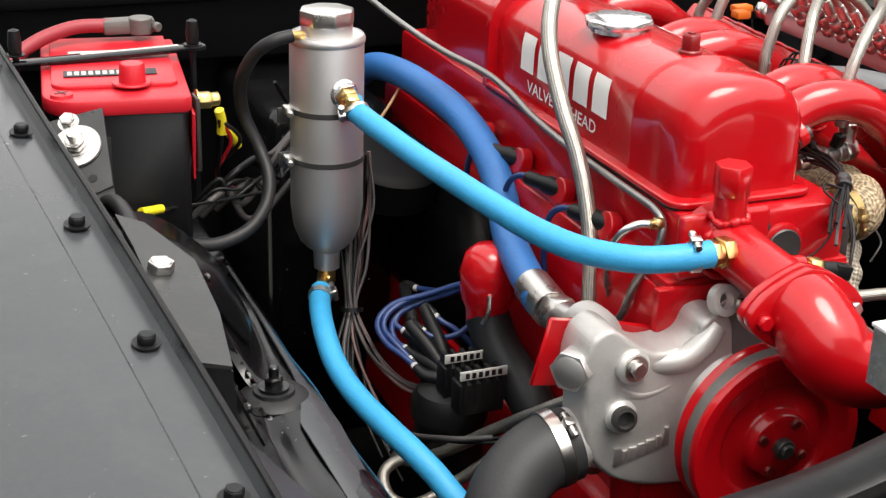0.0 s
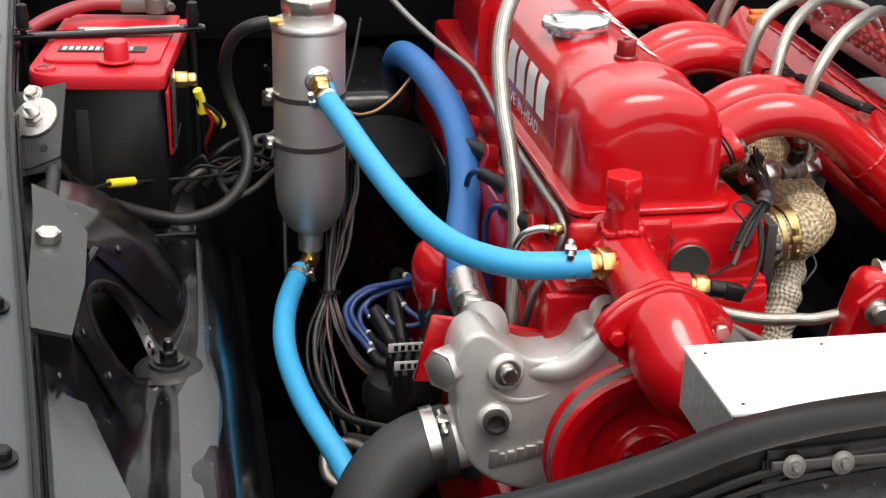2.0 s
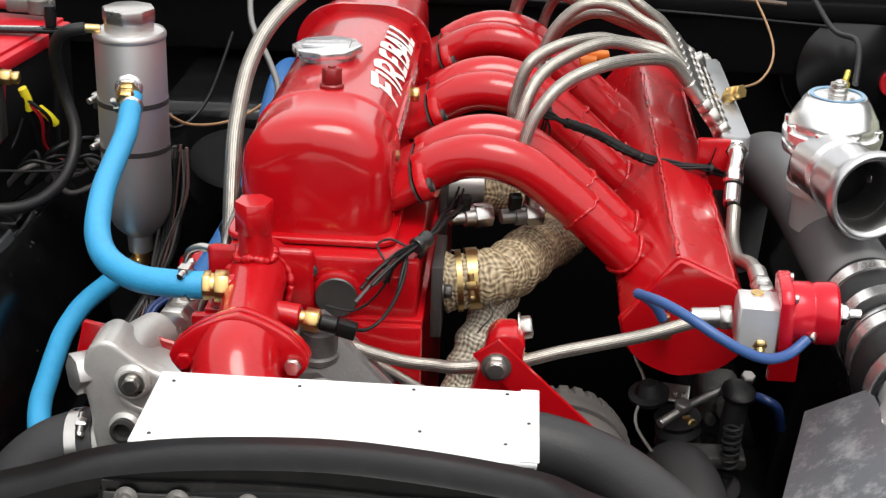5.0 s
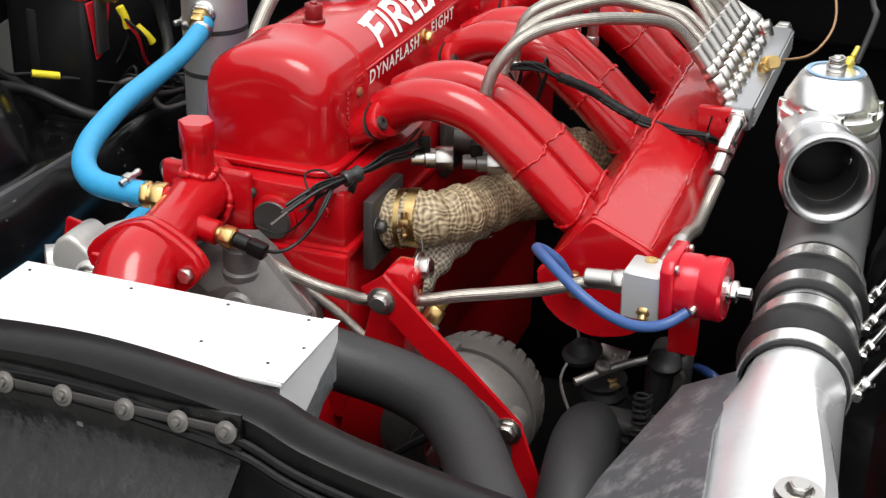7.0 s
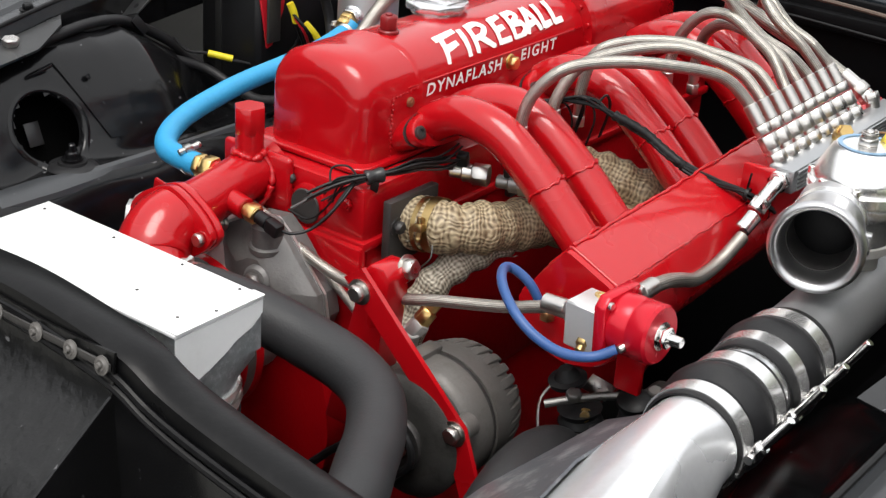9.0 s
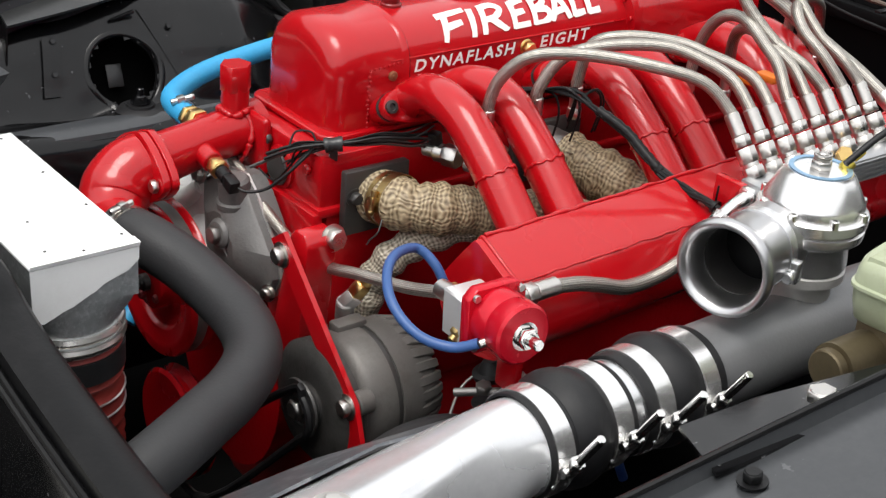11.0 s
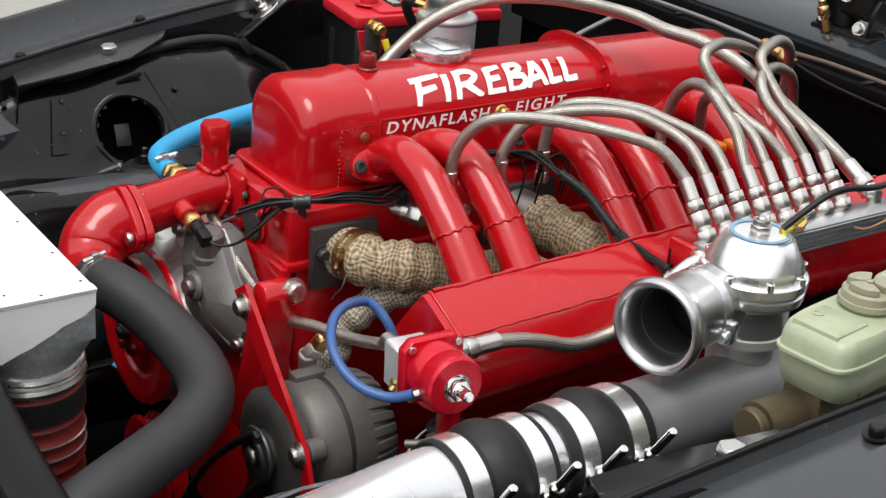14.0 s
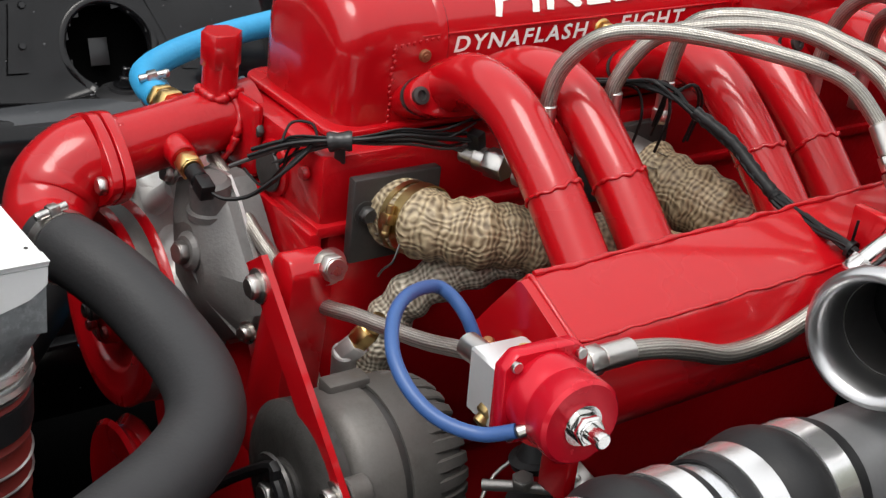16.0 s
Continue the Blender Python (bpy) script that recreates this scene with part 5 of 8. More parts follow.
# ---- overflow tank ----
tank = thing("overflow_tank", "brushed aluminium overflow tank with a hex cap", "tank", (-0.317, 0.545, 0.66))
part("tank_body", lathe([(0, 0.685), (0.017, 0.685), (0.018, 0.71), (0.026, 0.716), (0.036, 0.727), (0.044, 0.747), (0.0475, 0.775), (0.0475, 0.998), (0.046, 1.003), (0.035, 1.004), (0, 1.004)], Matrix.Translation((-0.317, 0.545, 0)), 40), ALU_BRUSHED, tank)
part("top_rim", lathe([(0.0475, 0.994), (0.049, 0.996), (0.049, 1.001), (0.0465, 1.005), (0.045, 1.003)], Matrix.Translation((-0.317, 0.545, 0)), 40, closed=True), ALU_BRUSHED, tank)
part("filler_neck", lathe([(0, 1.003), (0.033, 1.003), (0.033, 1.017), (0, 1.017)], Matrix.Translation((-0.317, 0.545, 0)), 30), ALU_BRUSHED, tank)
hx = [(0.036 * math.cos(math.pi * k / 4), 0.036 * math.sin(math.pi * k / 4)) for k in range(8)]
part("cap", prism(hx, 0.02, Matrix.Translation((-0.317, 0.545, 1.016)), 0.003, 2), STEEL, tank, "bright octagonal cap")
for z in (0.842, 0.908):
    b = part("strap", lathe([(0.0475, 0), (0.0485, 0), (0.0485, 0.007), (0.0475, 0.007)], Matrix.Translation((-0.317, 0.545, z - 0.0035)), 36, closed=True), DARK_STEEL, tank, "thin steel strap")
    part("strap_screw", join(cyl((-0.366, 0.545, z), (-0.3, -1, 0), 0.0045, 0.022), rbox(-0.374, -0.358, 0.542, 0.556, z - 0.005, z + 0.005, 0.0015)), STEEL, b)
for z in (0.885, 0.825):
    part("bracket", rbox(-0.378, -0.36, 0.56, 0.566, z, z + 0.022, 0.003), DARK_STEEL, tank)
part("side_boss", join(cyl((-0.31, 0.505, 0.938), (0.12, -1, -0.05), 0.0185, 0.01, 0.003), hexnut((-0.309, 0.496, 0.9375), (0.12, -1, -0.2), 0.0165, 0.006)), ALU_POLISHED, tank, "welded aluminium boss")
part("side_fitting", join(hexnut((-0.3085, 0.49, 0.936), (0.1, -1, -0.35), 0.0145, 0.009), hexnut((-0.307, 0.483, 0.934), (0.05, -1, -0.6), 0.0135, 0.012)), BRASS, tank, "brass side fitting")
part("drain", join(cyl((-0.317, 0.545, 0.692), (0, -0.05, -1), 0.0115, 0.03), hexhead((-0.319, 0.542, 0.672), (-0.3, -0.6, -1), 0.0125, 0.016)), BRASS, tank, "brass drain fitting")
part("elbow", tube([(-0.319, 0.545, 0.675), (-0.324, 0.535, 0.667), (-0.333, 0.517, 0.668)], 0.0105, 12), BRASS, tank)
part("overflow_stub", cyl((-0.352, 0.53, 1.008), (-1, -0.4, 0.1), 0.006, 0.022), BRASS, tank)
hose("overflow_hose", [(-0.37, 0.522, 1.01), (-0.395, 0.52, 1.005), (-0.415, 0.535, 0.985), (-0.425, 0.56, 0.945), (-0.42, 0.572, 0.9), (-0.405, 0.56, 0.86), (-0.4, 0.53, 0.83), (-0.41, 0.505, 0.8), (-0.44, 0.485, 0.775), (-0.485, 0.475, 0.765), (-0.53, 0.47, 0.775), (-0.58, 0.45, 0.80), (-0.61, 0.4, 0.82)], 0.0085, RUBBER, "black rubber overflow hose", 12)

# ---- battery ----
bat = thing("battery", "black car battery with a bright red lid", "battery", (-0.58, 0.63, 0.74))
BM = Matrix.Translation((-0.503, 0.49, 0)) @ Matrix.Rotation(radians(-7.6), 4, "Z")
LIFT = lambda z: BM @ Matrix.Translation((0, 0, z))


def lid_outline(f, s, r):
    """Battery outline inset by f at the front and s at the sides, with one rounded corner of radius r."""
    return [(-s, 0.283), (-0.175 + s, 0.283)] + [(-0.175 + s + r - r * math.cos(a), f + r - r * math.sin(a)) for a in [math.pi / 2 * k / 7 for k in range(8)]] + [(-s - 0.008, f), (-s, f + 0.008)]


part("case", prism(lid_outline(0.006, 0.004, 0.03), 0.19, LIFT(0.745), 0.002), mat("battery_case", (0.006, 0.006, 0.0065), 0.4, 0, 0.2, 15, 250, 0.1, spec=0.28), bat, "black moulded case")
part("lid", prism(lid_outline(0.0, 0.0, 0.042), 0.02, LIFT(0.932), 0.004, 2), RED_PLASTIC, bat, "bright red lid")
part("lid_step", prism(lid_outline(0.05, 0.012, 0.02), 0.006, LIFT(0.951), 0.002, 2), RED_PLASTIC, bat)
part("side_flap", prism([(0, 0), (0.055, 0), (0.05, -0.03), (0.028, -0.085), (0.016, -0.09), (0.008, -0.04)], 0.004, BM @ Matrix.Translation((-0.001, 0.004, 0.93)) @ Matrix(((0, 0, 1, 0), (1, 0, 0, 0), (0, 1, 0, 0), (0, 0, 0, 1))), 0.001), RED_PLASTIC, bat, "red side flap")
# blacker strip on the case face paints the shade of a recessed slot
part("recess", rbox(-0.115, -0.098, 0.004, 0.0075, 0.76, 0.905, 0.001, m=BM), mat("slot_shade_black", (0.004, 0.004, 0.004), 0.6), bat)
part("terminal_base", cyl((-0.563, 0.553, 0.956), (0, 0, 1), 0.024, 0.003, 0.001), RED_PLASTIC, bat)
part("terminal_post", lathe([(0, 0), (0.0165, 0), (0.0155, 0.022), (0.0135, 0.025), (0, 0.025)], Matrix.Translation((-0.562, 0.553, 0.957)), 24), RED_PLASTIC, bat, "capped terminal post")
part("vent_cap", lathe([(0, 0), (0.014, 0), (0.013, 0.004), (0.006, 0.005), (0, 0.005)], Matrix.Translation((-0.65, 0.535, 0.9515)), 20), RED_PLASTIC, bat)
for a in (0.4, 1.97):
    part("cap_slot", rbox(-0.009, 0.009, -0.0012, 0.0012, 0, 0.0008, 0.0003, m=Matrix.Translation((-0.65, 0.535, 0.9565)) @ Matrix.Rotation(a, 4, "Z")), DARK_STEEL, bat)
lab = part("label_strip", rbox(-0.148, -0.035, 0.087, 0.113, 0.9578, 0.9586, 0, m=BM), BLACK_PLASTIC, bat, "black label strip")
for k in range(11):
    part("label_bar", rbox(-0.143 + k * 0.0085, -0.1375 + k * 0.0085, 0.092, 0.108, 0.9586, 0.959, 0, m=BM), LABEL, lab)
part("label_strip", rbox(-0.14, -0.04, 0.195, 0.206, 0.9578, 0.9588, 0, m=BM), LABEL, bat)
part("side_terminal", join(hexhead((-0.492, 0.52, 0.938), (1, 0, 0), 0.011, 0.016, 0.014), hexhead((-0.474, 0.52, 0.938), (1, 0, 0), 0.009, 0.01)), BRASS, bat, "brass side terminal")
part("terminal_lug", rbox(-0.496, -0.490, 0.505, 0.535, 0.85, 0.945, 0.003), DARK_STEEL, bat)
part("hold_down", rbox(-0.13, 0.13, -0.01, 0.01, -0.004, 0.004, 0.003, m=Matrix.Translation((-0.575, 0.665, 0.963)) @ Matrix.Rotation(radians(-1.6), 4, "Y")), BLACK_GLOSS, bat, "black hold-down bar")
part("bar_label", rbox(-0.03, 0.095, -0.002, 0.005, 0.004, 0.0046, 0.0002, m=Matrix.Translation((-0.575, 0.665, 0.963)) @ Matrix.Rotation(radians(-1.6), 4, "Y")), LABEL, bat, "pale strip along the bar")
for x, y in ((-0.685, 0.668), (-0.462, 0.662)):
    part("hold_rod", join(cyl((x, y, 0.75), (0, 0, 1), 0.004, 0.225), hexhead((x, y, 0.97), (0, 0, 1), 0.0085, 0.007, 0.012), lathe([(0, 0), (0.008, 0), (0.009, 0.01), (0.007, 0.026), (0, 0.029)], Matrix.Translation((x, y, 0.976)), 16)), BLACK_PLASTIC, bat, "capped hold-down rod")
part("cable_clamp", join(rbox(-0.56, -0.49, 0.755, 0.78, 0.965, 0.985, 0.005), cyl((-0.51, 0.76, 0.965), (0, 0, 1), 0.016, 0.022), hexhead((-0.492, 0.752, 0.975), (0.4, -1, 0), 0.007, 0.008)), ALU_DULL, bat, "grey lead cable clamp")
hose("battery_cable", [(-0.54, 0.768, 0.975), (-0.60, 0.76, 0.978), (-0.66, 0.73, 0.965), (-0.70, 0.69, 0.94), (-0.72, 0.62, 0.90)], 0.0095, mat("red_cable", (0.26, 0.02, 0.03), 0.5), "thick red battery cable", 12, cat="cable")
solo("battery_tray", rbox(-0.72, -0.47, 0.48, 0.80, 0.725, 0.744, 0.006), BLACK, "black steel battery tray", "tray")
part("tray_leg", rbox(-0.66, -0.50, 0.55, 0.75, 0.45, 0.727, 0.006), BLACK, bpy.data.objects["battery_tray"])

# ---- bits beside the left wing ----
brk = thing("wing_bracket", "grey angled bracket plate with a zinc bolt", "bracket", (-0.625, 0.1, 0.85))
part("plate", sheet([[(-0.648, 0.215, 0.92), (-0.622, 0.195, 0.915)], [(-0.643, 0.15, 0.91), (-0.588, 0.125, 0.898)], [(-0.641, 0.05, 0.895), (-0.588, 0.03, 0.884)], [(-0.64, -0.05, 0.88), (-0.598, -0.055, 0.87)]], 0.004), GREY_PLATE, brk)
part("bolt", hexhead((-0.626, 0.105, 0.9), (0.1, -0.1, 1), 0.0135, 0.01, 0.0), STEEL, brk, "zinc plated bolt")
part("drop_plate", sheet([[(-0.64, -0.052, 0.876), (-0.598, -0.057, 0.866)], [(-0.637, -0.06, 0.81), (-0.595, -0.062, 0.81)]], 0.003), BLACK, brk)
mb = thing("wing_mount", "black angle bracket with a large zinc washer and bolt", "mount", (-0.65, 0.42, 0.88))
MN = Vector((-0.3, -0.55, 0.78)).normalized()
MT = aim((-0.653, 0.405, 0.928), MN, (0, 0.8, 0.6))
part("top_plate", prism([(-0.036, -0.075), (0.03, -0.062), (0.036, 0.045), (-0.03, 0.045)], 0.004, MT, 0.0008), GREY_PLATE, mb, "dark grey inclined plate")
part("fold", rbox(-0.034, 0.03, -0.078, -0.0625, -0.03, 0.002, 0.001, m=MT), BLACK_PLASTIC, mb, "folded black lower edge")
part("washer", lathe([(0, 0), (0.027, 0), (0.028, 0.0015), (0.027, 0.004), (0, 0.0045)], MT @ Matrix.Translation((0, 0, 0.004)), 32), STEEL, mb, "large zinc washer")
part("bolt", join(hexhead(MT @ Vector((0, 0, 0.0085)), MN, 0.012, 0.009, 0.015), cyl(MT @ Vector((0, 0, 0.017)), MN, 0.0055, 0.014)), STEEL, mb)
part("small_bolt", hexhead(MT @ Vector((-0.004, 0.036, 0.004)), MN, 0.009, 0.008, 0.012), STEEL, mb)
part("hole", lathe([(0, 0), (0.005, 0), (0.005, 0.0008), (0, 0.0008)], MT @ Matrix.Translation((0.01, -0.046, 0.004)), 14), BLACK_PLASTIC, mb)
iso = thing("rubber_isolator", "black rubber mount with a bolt on the inner panel", "mount", (-0.513, 0.115, 0.735))
part("pad", lathe([(0, 0), (0.036, 0), (0.038, 0.004), (0.034, 0.008), (0.022, 0.01), (0.021, 0.014), (0, 0.014)], Matrix.Translation((-0.513, 0.116, 0.7345)), 32), RUBBER, iso)
part("bolt", join(hexhead((-0.513, 0.116, 0.75), (0, 0, 1), 0.01, 0.01, 0.016), cyl((-0.513, 0.116, 0.76), (0, 0, 1), 0.0055, 0.014)), BLACK_GLOSS, iso)

solo("wing_hose", tube([(-0.645, -0.25, 0.80), (-0.638, -0.12, 0.825), (-0.634, 0.0, 0.848), (-0.632, 0.1, 0.874), (-0.631, 0.18, 0.893), (-0.63, 0.25, 0.902), (-0.632, 0.31, 0.897), (-0.637, 0.36, 0.876), (-0.63, 0.42, 0.84), (-0.6, 0.46, 0.80)], 0.0085, 12, 6), RUBBER, "black rubber hose along the wheelhouse", "hose", angle=70)

# ---- fuel rail with eight braided hoses ----
RAIL_SHIFT = (-0.003, 0.012, 0.009)
rail = thing("fuel_rail", "bare aluminium fuel rail with steel hose fittings", "fuel rail", (0.47, 0.53, 0.9), shift=RAIL_SHIFT)
part("rail_bar", rbox(0.458, 0.492, 0.35, 0.70, 0.918, 0.948, 0.003, 2), RAIL_ALU, rail)
part("end_plug", join(hexnut((0.475, 0.70, 0.933), (0, 1, 0), 0.0165, 0.014), cyl((0.475, 0.714, 0.933), (0, 1, 0), 0.012, 0.008), hexhead((0.475, 0.722, 0.933), (0, 1, 0), 0.0145, 0.016)), STEEL, rail, "zinc plated end fitting")
for k in range(5):
    part("rail_rib", rbox(0.492, 0.4945, 0.36, 0.695, 0.9205 + k * 0.0055, 0.9235 + k * 0.0055, 0.0006), RAIL_ALU, rail)
part("gauge_port", join(cyl((0.482, 0.497, 0.947), (0.2, -0.1, 1), 0.009, 0.012), hexhead((0.483, 0.497, 0.956), (0.55, -0.65, 0.4), 0.0105, 0.014), hexnut((0.49, 0.489, 0.961), (0.55, -0.65, 0.4), 0.009, 0.012)), BRASS, rail, "brass gauge port")
part("rail_bracket", rbox(0.43, 0.47, 0.34, 0.352, 0.88, 0.945, 0.003), RED, rail)
D = Vector((-0.62, -0.05, 0.78)).normalized()
FIT = [Vector((0.462, y, 0.945)) for y in (0.372, 0.404, 0.437, 0.47, 0.503, 0.536, 0.569, 0.601)]
for p in FIT:
    part("hose_fitting", join(hexnut(p, D, 0.0125, 0.013), cyl(p + D * 0.012, D, 0.0095, 0.008), hexnut(p + D * 0.018, D, 0.0118, 0.018), hexnut(p + D * 0.038, D, 0.0108, 0.012), cyl(p + D * 0.05, D, 0.0088, 0.028)), STEEL, rail, "zinc plated hose end")


part("end_adapter", join(cyl((0.463, 0.656, 0.945), (-0.3, 0, 1), 0.0095, 0.012), hexnut((0.46, 0.656, 0.953), (-0.5, 0, 0.85), 0.012, 0.012)), STEEL, rail, "zinc plated adapter")


def fuel_hose(k, *way):
    """A hose climbs off the rail, arches over the runners and drops to its injector beside a port."""
    p, e = FIT[k], Vector(way[-1])
    way = [Vector(q) - Vector((0, 0, (0, 0.024, 0.026, 0.01, 0.008, 0.02, 0.012, 0.02)[k] * min(1, max(0, (q[2] - 1.02) / 0.05)))) for q in way]
    h = thing("fuel_hose", "braided steel fuel hose from rail to injector", "hose", (0.3, p.y, 0.95), "fuel hoses", shift=RAIL_SHIFT)
    part("hose_body", tube([p + D * 0.06, p + D * 0.08, *way, e - Vector((0, 0, 0.03))], 0.0074, 14, 7, caps=False), BRAID, h, angle=70)
    part("injector_end", join(cyl(e - Vector((0, 0, 0.04)), (0, 0, 1), 0.0075, 0.03), hexhead(e - Vector((0, 0, 0.052)), (0, 0, 1), 0.0095, 0.014)), STEEL, h, "steel injector end")


fuel_hose(0, (0.385, 0.345, 1.038), (0.345, 0.29, 1.054), (0.30, 0.234, 1.06), (0.258, 0.198, 1.049), (0.23, 0.182, 1.018), (0.218, 0.178, 0.985))
fuel_hose(1, (0.385, 0.398, 1.04), (0.35, 0.39, 1.062), (0.31, 0.362, 1.077), (0.265, 0.317, 1.071), (0.23, 0.278, 1.036), (0.212, 0.258, 0.985))
fuel_hose(2, (0.388, 0.432, 1.036), (0.36, 0.427, 1.052), (0.33, 0.412, 1.067), (0.30, 0.39, 1.077), (0.255, 0.352, 1.076), (0.22, 0.33, 1.045), (0.205, 0.328, 0.985))
fuel_hose(3, (0.388, 0.47, 1.044), (0.36, 0.475, 1.063), (0.335, 0.478, 1.078), (0.31, 0.485, 1.082), (0.285, 0.487, 1.077), (0.262, 0.49, 1.055), (0.245, 0.494, 1.02), (0.235, 0.497, 0.985))
fuel_hose(4, (0.388, 0.499, 1.033), (0.355, 0.497, 1.052), (0.33, 0.5, 1.061), (0.30, 0.512, 1.058), (0.277, 0.524, 1.043), (0.258, 0.54, 1.018), (0.245, 0.555, 0.985))
fuel_hose(5, (0.388, 0.517, 1.04), (0.36, 0.502, 1.067), (0.33, 0.488, 1.096), (0.31, 0.48, 1.121), (0.30, 0.49, 1.133), (0.288, 0.526, 1.136), (0.27, 0.581, 1.122), (0.248, 0.637, 1.098), (0.222, 0.69, 1.055), (0.205, 0.715, 1.01), (0.2, 0.72, 0.975))
fuel_hose(6, (0.388, 0.554, 1.042), (0.36, 0.546, 1.071), (0.337, 0.555, 1.086), (0.32, 0.576, 1.093), (0.30, 0.618, 1.09), (0.28, 0.665, 1.072), (0.268, 0.691, 1.05), (0.25, 0.72, 1.01), (0.24, 0.735, 0.975))
fuel_hose(7, (0.39, 0.585, 1.04), (0.36, 0.58, 1.067), (0.33, 0.574, 1.098), (0.31, 0.577, 1.116), (0.296, 0.6, 1.124), (0.275, 0.645, 1.124), (0.245, 0.70, 1.10), (0.215, 0.74, 1.05), (0.2, 0.755, 1.0), (0.196, 0.76, 0.965))
part("rail_elbow", join(hexhead((0.476, 0.352, 0.932), (0, -1, 0), 0.014, 0.012), tube([(0.476, 0.345, 0.932), (0.476, 0.33, 0.928), (0.472, 0.315, 0.915)], 0.0095, 14), hexhead((0.472, 0.316, 0.915), (-0.1, -0.75, -0.65), 0.0125, 0.016), cyl((0.4705, 0.303, 0.9), (-0.1, -0.75, -0.45), 0.010, 0.028)), CHROME, rail, "bright angled fitting")
hose("return_hose", [(0.468, 0.29, 0.89), (0.463, 0.245, 0.869), (0.463, 0.194, 0.867), (0.465, 0.15, 0.882), (0.466, 0.115, 0.893), (0.466, 0.078, 0.899)], 0.0082, BRAID, "braided steel hose between rail and regulator", 14)

# ---- fuel pressure regulator ----
reg = thing("pressure_regulator", "fuel pressure regulator with a red anodised body", "regulator", (0.48, -0.01, 0.85), shift=(0, 0.005, 0.012))
part("block", prism([(-0.028, -0.024), (0.028, -0.024), (0.03, 0.01), (0.014, 0.027), (-0.03, 0.027)], 0.04, aim((0.434, -0.012, 0.875), (1, -0.06, 0), (0, 0, 1)), 0.002), ALU_SATIN, reg, "bright aluminium block")
part("square_flange", prism([(-0.035, -0.025), (-0.025, -0.035), (0.025, -0.035), (0.035, -0.025), (0.035, 0.025), (0.025, 0.035), (-0.025, 0.035), (-0.035, 0.025)], 0.013, aim((0.473, -0.015, 0.886), (1, -0.06, 0.05)), 0.0015), RED_ANO, reg)
part("diaphragm_housing", lathe([(0, 0), (0.0315, 0), (0.0315, 0.018), (0.03, 0.02), (0.03, 0.022), (0.0315, 0.024), (0.0315, 0.042), (0.029, 0.045), (0, 0.045)], aim((0.486, -0.016, 0.887), (1, -0.06, 0.05)), 36), RED_ANO, reg)
part("adjuster", join(hexhead((0.531, -0.019, 0.889), (1, -0.06, 0.05), 0.0115, 0.009, 0.015), cyl((0.541, -0.0195, 0.8895), (1, -0.06, 0.05), 0.006, 0.014, 0.001, 14)), CHROME, reg, "bright adjuster screw and nut")
for a in range(4):
    c, s = (-0.0265, 0.0265)[a % 2], (-0.0265, 0.0265)[a // 2]
    part("screw", cyl(aim((0.486, -0.016, 0.887), (1, -0.06, 0.05)) @ Vector((c, s, 0)), (1, -0.06, 0.05), 0.0042, 0.004, 0.0006, 12), STEEL, reg)
part("brass_port", lathe([(0.003, 0), (0.0065, 0), (0.0065, 0.0015), (0.003, 0.0015)], aim((0.453, -0.008, 0.902), (0, 0, 1)), 16, closed=True), BRASS, reg)
part("inlet_fitting", join(hexhead((0.43, -0.012, 0.876), (-1, 0.05, -0.1), 0.0125, 0.012), cyl((0.419, -0.0115, 0.875), (-1, 0.05, -0.1), 0.0105, 0.03)), STEEL, reg)
part("outlet_fitting", join(hexhead((0.466, 0.012, 0.887), (0, 1, 0), 0.0125, 0.013), cyl((0.466, 0.024, 0.887), (0, 1, 0), 0.0105, 0.012), hexhead((0.466, 0.036, 0.887), (0, 1, 0), 0.012, 0.014), cyl((0.466, 0.05, 0.887), (0, 1, 0), 0.010, 0.03)), STEEL, reg)
part("lower_fitting", join(hexhead((0.456, -0.034, 0.864), (0, -0.7, -0.6), 0.0085, 0.009), cyl((0.456, -0.04, 0.858), (0, -0.7, -0.6), 0.005, 0.008)), AGED_BRASS, reg)
part("bracket", rbox(0.475, 0.505, 0.0, 0.01, 0.80, 0.87, 0.002), RED, reg)
vac = thing("vacuum_hose", "blue rubber vacuum hose looped to the regulator", "hose", (0.43, -0.04, 0.84), shift=(0.002, 0.005, 0.012))
part("hose_body", tube([(0.363, 0.017, 0.856), (0.353, 0.012, 0.874), (0.339, 0.005, 0.887), (0.334, -0.008, 0.894), (0.352, -0.043, 0.903), (0.375, -0.07, 0.902), (0.403, -0.087, 0.891), (0.43, -0.089, 0.877), (0.455, -0.08, 0.866), (0.478, -0.062, 0.863), (0.497, -0.047, 0.873)], 0.0053, 14, 7), BLUE_VAC, vac, angle=70)
part("brass_barb", join(hexhead((0.368, 0.03, 0.83), (0, -0.1, 1), 0.009, 0.012), cyl((0.367, 0.027, 0.842), (0, -0.1, 1), 0.005, 0.016)), mat("copper_fitting", (0.5, 0.26, 0.12), 0.35, 0.9), vac, "copper barb fitting")
part("barb", cyl((0.5, -0.05, 0.874), (0.4, 0.8, 0.4), 0.0045, 0.02), STEEL, vac)

